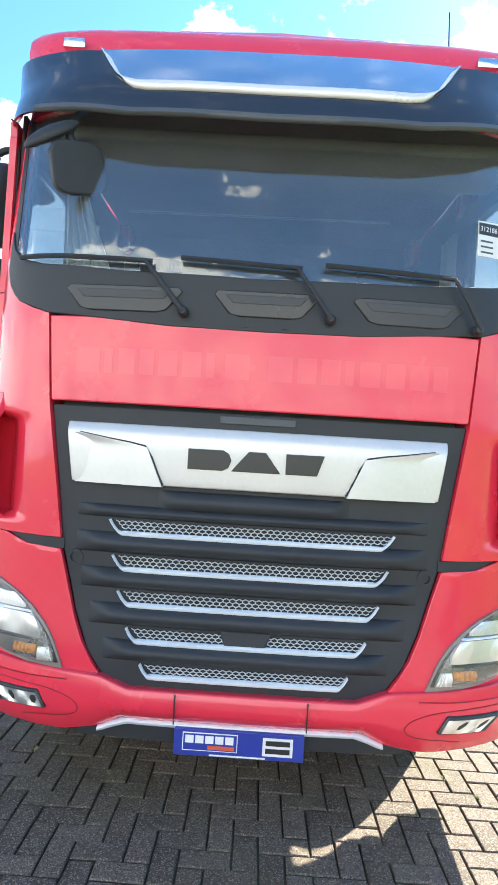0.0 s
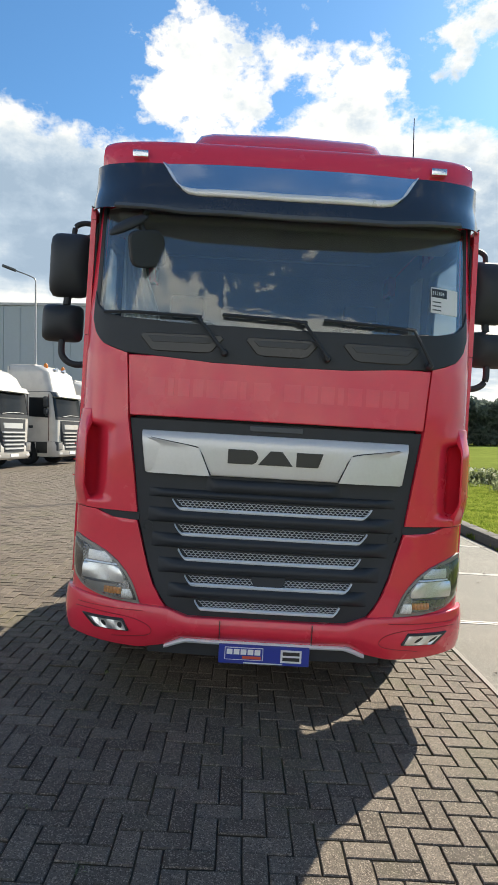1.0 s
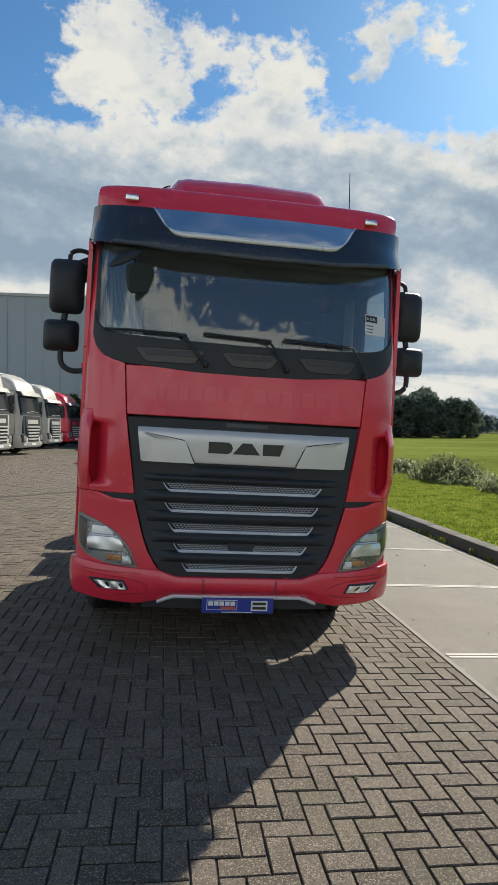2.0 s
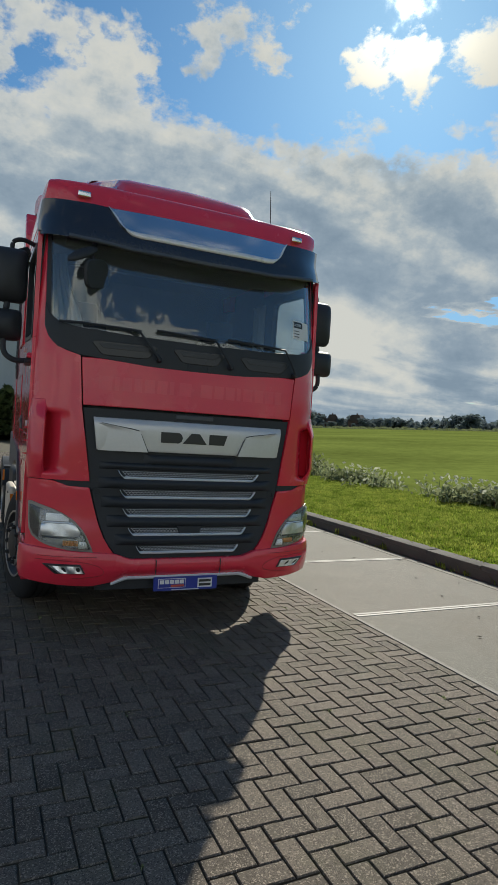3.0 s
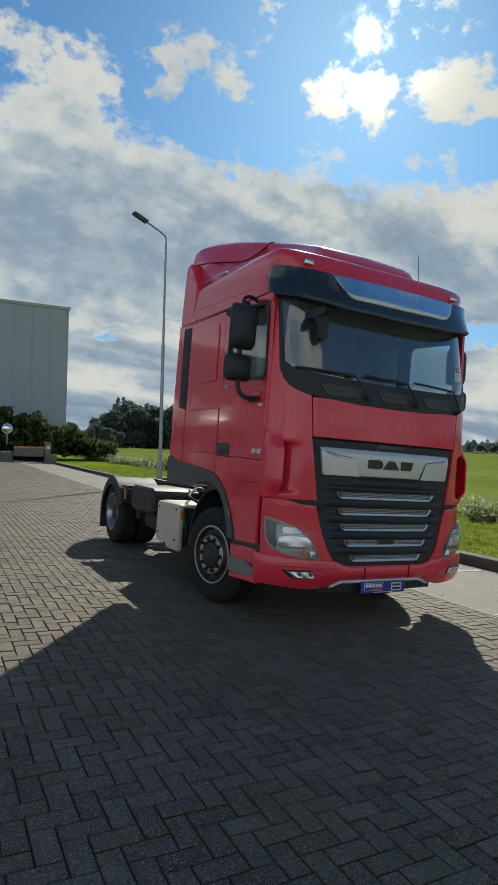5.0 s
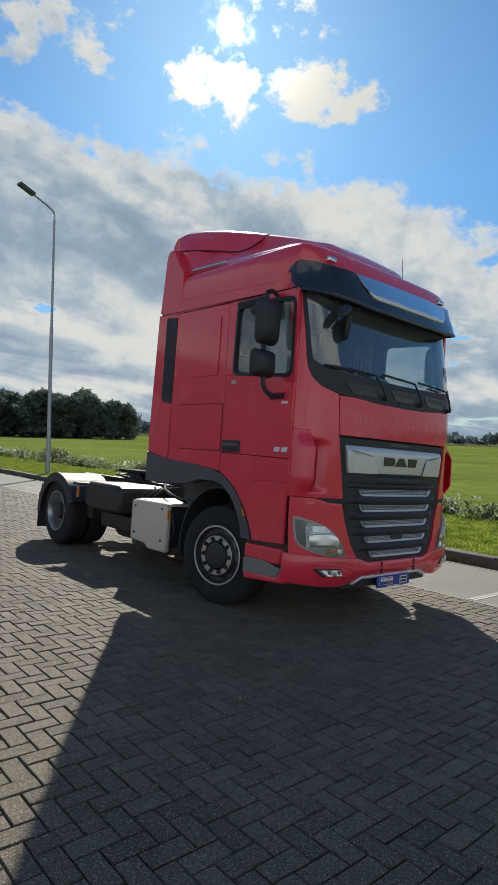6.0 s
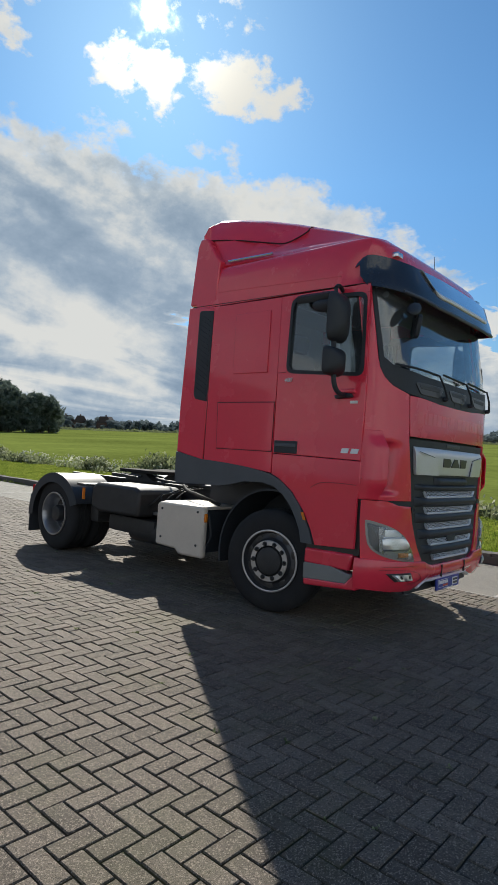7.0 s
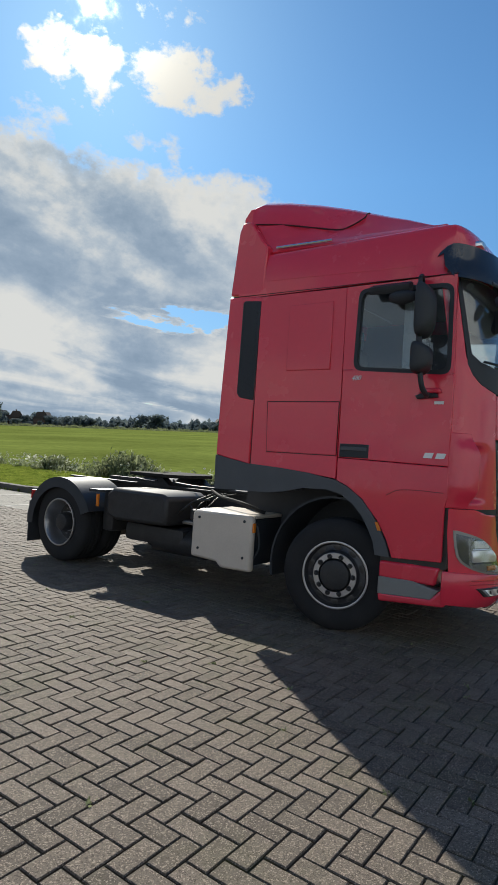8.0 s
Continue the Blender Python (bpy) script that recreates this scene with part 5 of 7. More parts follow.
# ---- mirrors ----
def mirror_set(sign):
    back = 0.05 if sign < 0 else 0.12
    arm = part("mirror_arm", tube(bmesh.new(), bent([(sign * 1.24, 0.42 + back, 2.11), (sign * 1.36, 0.40 + back, 2.10), (sign * 1.44, 0.41 + back, 2.16), (sign * 1.45, 0.43 + back, 2.30)], 6), 0.022, 10), BLACK, truck, "black mirror arm")
    part("mirror_arm_upper", tube(bmesh.new(), bent([(sign * 1.24, 0.52 + back, 3.05), (sign * 1.34, 0.49 + back, 3.07), (sign * 1.41, 0.48 + back, 3.04), (sign * 1.42, 0.47 + back, 2.95)], 5), 0.018, 10), BLACK, arm)
    part("mirror_link", tube(bmesh.new(), [(sign * 1.43, 0.46 + back, 2.60), (sign * 1.44, 0.45 + back, 2.50)], 0.025, 10), BLACK, arm)
    part("mirror_foot", side_shape([(0.33 + back, 2.085), (0.50 + back, 2.07), (0.52 + back, 2.10), (0.44 + back, 2.125), (0.34 + back, 2.115)], sign, 1.22, 1.285), BLACK, arm, bevel=0.008)
    part("foot_cover", side_shape([(0.30 + back, 2.120), (0.50 + back, 2.118), (0.46 + back, 2.160), (0.32 + back, 2.165)], sign, 1.20, 1.275), RED, arm, "red cover over the mirror foot", bevel=0.015)
    def shell(cz, h, w, cx, name):
        rows_f = []
        bm = bmesh.new()
        bmesh.ops.create_uvsphere(bm, u_segments=28, v_segments=18, radius=1.0)
        for v in bm.verts:
            x, y, z = v.co
            p = 7.0
            r = (abs(x) ** p + abs(z) ** p) ** (1 / p) + 1e-6
            m = max(abs(x), abs(z))
            k = math.hypot(x, z)
            f = (k / r) if r > 1e-4 else 1.0
            yy = max(-1.0, y)
            v.co = (cx + sign * 0.0 + x * f * w * 0.5, 0.45 + back + (yy * 0.115 if yy < 0 else yy * 0.035), cz + z * f * h * 0.5)
        part(name, bm, BLACK, arm, "black ribbed mirror housing", smooth=60)
        part("mirror_glass", box_bm(cx - w * 0.22, cx + w * 0.22, 0.470 + back, 0.4855 + back, cz - h * 0.26, cz + h * 0.26), MIRROR, arm)
    shell(2.765, 0.43, 0.27, sign * 1.425, "mirror_housing")
    shell(2.375, 0.25, 0.275, sign * 1.455, "wide_mirror_housing")


both(mirror_set)
# the front mirror under the visor
kerb_arm = part("front_mirror_arm", tube(bmesh.new(), bent([(-0.84, 0.10, 3.06), (-0.85, 0.05, 3.0), (-0.88, 0.03, 2.92), (-0.85, 0.03, 2.84)], 5), 0.02, 8), BLACK, truck, "short black front mirror arm")
def kerb_mirror():
    bm = bmesh.new()
    bmesh.ops.create_uvsphere(bm, u_segments=24, v_segments=14, radius=1.0)
    for v in bm.verts:
        v.co = (v.co.x * 0.130, v.co.y * 0.060, v.co.z * 0.040 if v.co.z > 0 else v.co.z * 0.020)
    bmesh.ops.transform(bm, matrix=pose(-0.945, 0.010, 2.895, 30, -32, 12), verts=bm.verts[:])
    return bm


part("kerb_mirror", kerb_mirror(), BLACK, kerb_arm, "black rounded mirror housing", smooth=70)
def mirror_plate():
    """A thick plate with well-rounded corners, square to the y axis."""
    outline = []
    for k in range(40):
        c, d = math.cos(2 * math.pi * k / 40), math.sin(2 * math.pi * k / 40)
        outline.append((0.118 * math.copysign(abs(c) ** 0.5, c), 0.108 * math.copysign(abs(d) ** 0.5, d)))
    bm = prism(bmesh.new(), outline, -0.020, 0.020, "y")
    bmesh.ops.transform(bm, matrix=pose(-0.835, 0.035, 2.77, 6, -14, 38), verts=bm.verts[:])
    return bm


part("front_mirror", mirror_plate(), BLACK, kerb_arm, "dark rounded front mirror", smooth=30, bevel=0.008)
part("ramp_mirror", box_bm(-0.20, 0.17, -0.06, 0.05, -0.035, 0.04, pose(-1.33, 0.83, 3.00, -25, 0, 90), r=0.03), BLACK, truck, "black kerb-view mirror over the door window")

def ramp_bowl():
    bm = bmesh.new()
    bmesh.ops.create_uvsphere(bm, u_segments=18, v_segments=12, radius=1.0)
    for v in bm.verts:
        v.co = (v.co.x * 0.06, v.co.y * 0.13, v.co.z * 0.075 if v.co.z < 0 else v.co.z * 0.04)
    bmesh.ops.transform(bm, matrix=pose(-1.33, 0.70, 2.93, 0, 12, 0), verts=bm.verts[:])
    return bm


part("ramp_mirror_bowl", ramp_bowl(), BLACK, truck, "black rounded mirror bowl", smooth=70)

# ---- cab interior ----
part("cab_floor", box_bm(-1.2, 1.2, 0.3, 2.45, 1.45, 1.55), INTERIOR, truck, "dark cab floor")
part("cab_back", box_bm(-1.215, 1.215, 2.42, 2.48, 1.2, 3.5), INTERIOR_LIGHT, truck, "grey rear wall of the cab")
part("cab_headliner", box_bm(-1.18, 1.18, 0.32, 2.42, 3.30, 3.34), INTERIOR_LIGHT, truck, "grey headliner")
part("bunk_shelf", box_bm(-1.2, 1.2, 1.75, 2.42, 2.0, 2.12), INTERIOR, truck, "dark sleeping bunk", bevel=0.03)
part("locker_shelf", box_bm(-1.17, 1.17, 0.32, 0.75, 3.05, 3.29), INTERIOR_LIGHT, truck, "overhead storage shelf", bevel=0.02)
dash = part("dashboard", prism(bmesh.new(), [(0.20, 1.6), (0.14, 2.26), (0.32, 2.33), (0.62, 2.27), (0.68, 2.05), (0.6, 1.6)], -1.06, 1.06, "x"), INTERIOR, truck, "dark dashboard", bevel=0.03)
def steering_wheel():
    bm = bmesh.new()
    ring = [(0.23 * math.cos(a), 0.23 * math.sin(a), 0) for a in np.linspace(0, 2 * math.pi, 33)]
    tube(bm, ring, 0.016, 8)
    for a in (0.3, math.pi - 0.3, -math.pi / 2):
        tube(bm, [(0, 0, -0.03), (0.22 * math.cos(a), 0.22 * math.sin(a), 0)], 0.014, 6)
    bmesh.ops.transform(bm, matrix=pose(0.72, 0.72, 2.36, 62, 0, 0) , verts=bm.verts[:])
    return bm


part("steering_wheel", steering_wheel(), BLACK, truck, "black steering wheel", smooth=60)
def seat(x):
    s = part("cab_seat", box_bm(x - 0.25, x + 0.25, 0.95, 1.45, 1.55, 2.05, r=0.05), INTERIOR, truck, "dark cab seat")
    part("seat_back", box_bm(x - 0.24, x + 0.24, 1.36, 1.52, 2.0, 2.62, r=0.06), INTERIOR, s)
    part("head_rest", box_bm(x - 0.14, x + 0.14, 1.38, 1.50, 2.63, 2.82, r=0.04), INTERIOR, s)


seat(-0.72)
seat(0.72)
part("roller_blind", lathe(bmesh.new(), [(0.03, -1.05), (0.03, 1.05)], 12, Matrix.Translation((0, 0.24, 3.03))), INTERIOR_LIGHT, truck, "rolled sun blind")
def curtain(sign):
    bm = bmesh.new()
    pts = [(sign * (1.19 - 0.02 * math.sin(k * 1.9)), 1.30 + 0.022 * k) for k in range(14)]
    front = [[(x, y, z) for x, y in pts] for z in (2.1, 3.05)]
    back = [[(x - sign * 0.012, y, z) for x, y in pts] for z in (2.1, 3.05)]
    part("curtain", slab(bm, front, back), CURTAIN, truck, "pale folded cab curtain", smooth=80)


both(curtain)


def gathered_curtain():
    """The driver's curtain, gathered beside the windscreen and wider at its foot."""
    front, back = [], []
    for i in range(9):
        v = i / 8
        z, wide = 2.36 + 0.70 * v, 0.31 - 0.17 * smooth_step(0.0, 0.9, v)
        row = [(-1.12 + wide * k / 20, 0.74 + 0.022 * math.sin(1.7 * k + 0.6 * v) - 0.10 * k / 20, z) for k in range(21)]
        front.append(row); back.append([(x, y + 0.012, z) for x, y, z in row])
    return slab(bmesh.new(), front, back)


part("curtain", gathered_curtain(), CURTAIN, truck, "pale curtain gathered beside the windscreen", smooth=80)
part("curtain_rail", tube(bmesh.new(), [(-1.05, 1.72, 3.235), (0.85, 1.72, 3.25)], 0.009, 6), CURTAIN, truck, "thin pale curtain rail")
sticker = part("windscreen_sticker", patch([2.50, 2.66], const(s_of_x(0.90)), const(s_of_x(1.09)), 4, off=0.004, thick=0.002), PAPER, truck, "white stock sticker in the windscreen")
_p = skin(s_of_x(0.905), 2.605, 0.008)
_q = skin(s_of_x(1.0), 2.605, 0.008)
part("sticker_band", patch([2.598, 2.652], const(s_of_x(0.903)), const(s_of_x(1.01)), 3, off=0.0055, thick=0.001), BADGE_BLACK, sticker)
text_mesh("312186", 0.03, "sticker_number", WHITE, sticker, Matrix.Translation(_p + Vector((0, 0, 0.008))) @ Euler((radians(90), 0, math.atan2(_q.y - _p.y, _q.x - _p.x))).to_matrix().to_4x4(), 0.0006)
for _k in range(3):
    part("print_bar", patch([2.515 + 0.025 * _k, 2.523 + 0.025 * _k], const(s_of_x(0.91)), const(s_of_x(0.97)), 2, off=0.0055, thick=0.001), GREY_PLASTIC, sticker)

# ---- chassis ----
def rail_side(sign):
    part("frame_rail", prism(bmesh.new(), [(sign * 0.34, 0.78), (sign * 0.42, 0.78), (sign * 0.42, 0.80), (sign * 0.36, 0.80), (sign * 0.36, 1.03), (sign * 0.42, 1.03), (sign * 0.42, 1.05), (sign * 0.34, 1.05)], 0.6, 6.05, "y"), GREASE, truck, "black steel frame rail")


both(rail_side)
for _y in (1.8, 2.9, 3.9, 4.7, 6.0):
    part("cross_member", box_bm(-0.34, 0.34, _y - 0.05, _y + 0.05, 0.82, 1.0), GREASE, truck)
part("engine_block", box_bm(-0.42, 0.42, 0.55, 2.1, 0.55, 1.42, r=0.05), GREASE, truck, "dark engine under the cab")
part("radiator", box_bm(-0.62, 0.62, 0.12, 0.30, 0.62, 1.72, r=0.02), GREASE, truck, "dark radiator behind the grille")
part("gearbox", box_bm(-0.25, 0.25, 2.1, 3.2, 0.5, 0.95, r=0.08), GREASE, truck)
part("catwalk", box_bm(-0.45, 0.45, 2.62, 3.35, 1.055, 1.09), GREASE, truck, "dark chassis plate", bevel=0.01)


def wheel_meshes():
    w = 0.15
    tyre = lathe(bmesh.new(), [(0.295, -w), (0.33, -w - 0.008), (0.40, -w - 0.012), (0.455, -w), (0.488, -w + 0.02), (0.5, -w + 0.045), (0.502, -0.07), (0.492, -0.065), (0.492, -0.055), (0.502, -0.05), (0.502, -0.008), (0.492, -0.005), (0.492, 0.005), (0.502, 0.008), (0.502, 0.05), (0.492, 0.055), (0.492, 0.065), (0.502, 0.07), (0.5, w - 0.045), (0.488, w - 0.02), (0.455, w), (0.40, w + 0.012), (0.33, w + 0.008), (0.295, w)], 56, closed=True)
    return finish(tyre, "tyre", RUBBER, 40)


TYRE = wheel_meshes()


def rim_bm(dish):
    """dish > 0: the disc bulges outwards (front); dish < 0: it lies deep inside (rear). Outwards is -x."""
    bm = bmesh.new()
    d = -0.10 - dish
    if dish > 0:
        prof = [(0.30, -0.155), (0.297, -0.168), (0.286, -0.170), (0.278, -0.155), (0.272, -0.125), (0.264, -0.116), (0.222, -0.124), (0.212, -0.135), (0.204, -0.165), (0.194, -0.175), (0.152, -0.175), (0.147, -0.17), (0.147, -0.10)]
    else:
        prof = [(0.30, -0.155), (0.297, -0.168), (0.286, -0.170), (0.275, -0.15), (0.262, -0.06), (0.252, 0.0), (0.235, 0.03), (0.20, 0.035), (0.15, 0.035), (0.13, 0.03), (0.125, -0.02), (0.09, -0.03)]
    lathe(bm, prof, 48, caps=(False, True))
    return bm


def wheel(x, y, sign, front, group_label):
    w = part("wheel", bmesh.new(), STEEL, truck, group_label)
    # The unseen right front wheel is turned against the left to pass sunlight.
    w.matrix_basis = Matrix.Translation((x, y, 0.502)) @ Matrix.Rotation((radians(12 if sign < 0 else -15) if front else 0.0) + (0.0 if sign < 0 else math.pi), 4, "Z")
    part("tyre", TYRE, None, w, "black rubber tyre")
    part("rim", rim_bm(1 if front else -1), RIM_DARK if front else ALLOY, w, "worn steel rim", smooth=40)
    if front:
        part("nut_flange", lathe(bmesh.new(), [(0.150, -0.172), (0.150, -0.1775), (0.196, -0.1775), (0.200, -0.172)], 48, closed=True), ALLOY, w, "bright flange under the wheel nuts", smooth=40)
    part("rim_lip", lathe(bmesh.new(), [(0.300, -0.160), (0.302, -0.172), (0.292, -0.175), (0.284, -0.172), (0.284, -0.160)], 48, closed=True), ALLOY, w, "bright rim edge", smooth=40)
    hub_x = -0.176 if front else 0.03
    if front:
        part("hub", lathe(bmesh.new(), [(0.142, -0.10), (0.142, -0.165), (0.13, -0.185), (0.10, -0.195), (0.05, -0.198)], 32), GREASE, w, "black hub cap")
    else:
        part("hub", lathe(bmesh.new(), [(0.12, 0.0), (0.12, -0.10), (0.10, -0.14), (0.06, -0.15)], 28), GREASE, w, "dark axle hub")
    for k in range(10):
        a = 2 * math.pi * k / 10
        r = 0.1675
        part("wheel_nut", lathe(bmesh.new(), [(0.024, hub_x + 0.004), (0.024, hub_x - 0.006), (0.017, hub_x - 0.008), (0.017, hub_x - 0.020), (0.011, hub_x - 0.034)], 10, Matrix.Translation((0, r * math.cos(a), r * math.sin(a)))), GREASE if front else STEEL, w)
    if front:
        for k in range(10):
            a = 2 * math.pi * (k + 0.5) / 10
            part("vent_hole", lathe(bmesh.new(), [(0.026, -0.070), (0.026, -0.1235), (0.024, -0.1240)], 16, Matrix.Translation((0, 0.242 * math.cos(a), 0.242 * math.sin(a))) @ Matrix.Rotation(a, 4, "X") @ Matrix.Diagonal((1, 0.85, 1.35, 1))), BADGE_BLACK, w)
            part("vent_lip", lathe(bmesh.new(), [(0.0265, -0.118), (0.0265, -0.1265), (0.0295, -0.1265), (0.0295, -0.118)], 16, Matrix.Translation((0, 0.242 * math.cos(a), 0.242 * math.sin(a))) @ Matrix.Rotation(a, 4, "X") @ Matrix.Diagonal((1, 0.85, 1.35, 1)), closed=True), RIM_DARK, w)
    # the inner side is closed by the brake drum
    part("brake_drum", lathe(bmesh.new(), [(0.24, 0.02), (0.24, 0.16), (0.1, 0.18)], 24), GREASE, w)


FRONT_AXLE, REAR_AXLE = 1.255, 5.18
for _s in (-1, 1):
    # The right one also sits further in, to open a sunlit patch on the ground.
    wheel(1.02 if _s > 0 else -1.075, FRONT_AXLE, _s, True, "front wheel with black tyre and steel rim")
    wheel(_s * 1.055, REAR_AXLE, _s, False, "outer rear wheel with deep-set steel rim")
    wheel(_s * 0.72, REAR_AXLE, _s, False, "inner rear wheel")
part("front_axle", lathe(bmesh.new(), [(0.06, -1.0), (0.06, 1.0)], 12, Matrix.Translation((0, FRONT_AXLE, 0.48))), GREASE, truck)
part("rear_axle", lathe(bmesh.new(), [(0.10, -1.0), (0.10, -0.25), (0.24, -0.15), (0.24, 0.15), (0.10, 0.25), (0.10, 1.0)], 20, Matrix.Translation((0, REAR_AXLE, 0.502))), GREASE, truck)


def front_liner(sign):
    prof = [(0.64, a) for a in np.linspace(radians(-12), radians(150), 16)]
    f = [[(sign * 0.72, FRONT_AXLE + 0.66 * math.cos(a), 0.52 + 0.66 * math.sin(a)) for _, a in prof], [(sign * 1.212, FRONT_AXLE + 0.66 * math.cos(a), 0.52 + 0.66 * math.sin(a)) for _, a in prof]]
    b = [[(sign * 0.72, FRONT_AXLE + 0.68 * math.cos(a), 0.52 + 0.68 * math.sin(a)) for _, a in prof], [(sign * 1.212, FRONT_AXLE + 0.68 * math.cos(a), 0.52 + 0.68 * math.sin(a)) for _, a in prof]]
    part("wheel_liner", slab(bmesh.new(), f, b), BLACK, truck, "black wheel-arch liner")


both(front_liner)


def rear_fender(sign):
    ang = np.linspace(radians(-4), radians(158), 18)
    def pt(r, a, x):
        return (sign * x, REAR_AXLE + r * 1.04 * math.cos(a), 0.47 + r * 0.98 * math.sin(a))
    f = [[pt(0.62 if x < 1.26 else 0.485, a, x) for a in ang] for x in (0.60, 1.22, 1.25, 1.265)]
    b = [[pt(0.60 if x < 1.26 else 0.48, a, x) for a in ang] for x in (0.60, 1.215, 1.24, 1.255)]
    fend = part("rear_mudguard", slab(bmesh.new(), f, b), BLACK, truck, "black rounded rear mudguard", bevel=0.0)
    part("mud_flap", box_bm(sign * 0.94 - 0.31, sign * 0.94 + 0.31, REAR_AXLE + 0.60, REAR_AXLE + 0.615, 0.18, 0.72), BLACK, fend, "black rubber mud flap")
    part("tail_lamp", box_bm(sign * 1.0 - 0.2, sign * 1.0 + 0.2, REAR_AXLE + 0.632, REAR_AXLE + 0.665, 0.74, 0.86, r=0.01), RED_LENS, fend, "red tail lamp")


both(rear_fender)
# things along the chassis
def box_cover():
    bm = bmesh.new()
    prism(bm, [(2.13, 0.37), (2.50, 0.36), (2.56, 0.41), (2.90, 0.425), (2.90, 0.88), (2.86, 0.915), (2.17, 0.925), (2.13, 0.89)], -1.27, -1.19, "x")
    return bm


box_part = part("equipment_box", box_cover(), CREAM, truck, "off-white chassis side box", bevel=0.032)
part("box_top", box_bm(-1.188, -0.62, 2.15, 2.88, 0.885, 0.920, r=0.012), CREAM, box_part, "off-white box lid")
part("box_body", box_bm(-1.186, -0.62, 2.16, 2.87, 0.42, 0.882, r=0.02), BLACK, box_part, "dark box behind the cover")
part("box_cable", tube(bmesh.new(), bent([(-1.2, 2.14, 0.86), (-1.21, 2.10, 0.80), (-1.18, 2.09, 0.62), (-1.2, 2.13, 0.5)], 5), 0.012, 6), BLACK, box_part)
for _y, _z in ((2.22, 0.86), (2.22, 0.50), (2.80, 0.84), (2.80, 0.52)):
    part("box_bolt", lathe(bmesh.new(), [(0.014, -0.0), (0.014, -0.010), (0.006, -0.014)], 10, Matrix.Translation((-1.268, _y, _z))), BLACK, box_part)
part("box_marker", box_bm(-1.255, -1.225, 2.112, 2.132, 0.76, 0.85), AMBER, box_part, "amber side marker")
part("rear_cover", prism(bmesh.new(), [(3.36, 0.66), (3.36, 0.97), (3.46, 1.02), (4.25, 1.02), (4.36, 0.95), (4.36, 0.70), (4.2, 0.64)], -1.18, -0.46, "x"), GREASE, truck, "black plastic chassis cover", bevel=0.04)
part("cover_marker", box_bm(-1.26, -1.235, 4.42, 4.45, 0.78, 0.93), AMBER, truck, "amber side marker")
part("air_tank", lathe(bmesh.new(), [(0.05, 2.95), (0.15, 3.0), (0.15, 3.75), (0.05, 3.8)], 24, Matrix.Translation((-0.85, 0, 0.46)) @ Matrix.Rotation(radians(90), 4, "Z")), GREASE, truck, "black air tank")
part("fuel_tank", box_bm(0.5, 1.2, 2.05, 4.45, 0.28, 0.98, r=0.08), STEEL, truck, "metal fuel tank")
part("battery_tray", box_bm(-1.0, -0.5, 3.25, 4.2, 0.40, 0.62, r=0.06), GREASE, truck)
fifth = part("fifth_wheel", prism(bmesh.new(), [(-0.50, 4.55), (-0.46, 4.10), (-0.25, 3.90), (0.25, 3.90), (0.46, 4.10), (0.50, 4.55), (0.44, 4.78), (0.12, 4.70), (0.06, 4.4), (-0.06, 4.4), (-0.12, 4.70), (-0.44, 4.78)], 1.15, 1.195, "z"), COUPLING, truck, "greasy black fifth-wheel coupling plate", bevel=0.01)
for _s in (-1, 1):
    part("coupling_stand", prism(bmesh.new(), [(4.05, 1.05), (4.65, 1.05), (4.5, 1.15), (4.2, 1.15)], _s * 0.30, _s * 0.42, "x"), GREASE, fifth)
for _k, _z in enumerate((1.25, 1.35, 1.45)):
    part("air_hose", tube(bmesh.new(), bent([(-0.2 + 0.12 * _k, 2.55, _z + 0.3), (-0.22 + 0.12 * _k, 2.75, _z - 0.05), (-0.3, 3.0, 1.13), (-0.4 + 0.1 * _k, 3.4, 1.11)], 5), 0.012, 6), BLACK, truck)
part("hose_loop", tube(bmesh.new(), bent([(-0.95, 2.2, 0.93), (-1.05, 2.35, 1.0), (-0.95, 2.6, 1.02), (-0.8, 2.9, 1.03), (-0.6, 3.2, 1.07)], 5), 0.018, 8), RUBBER, truck)


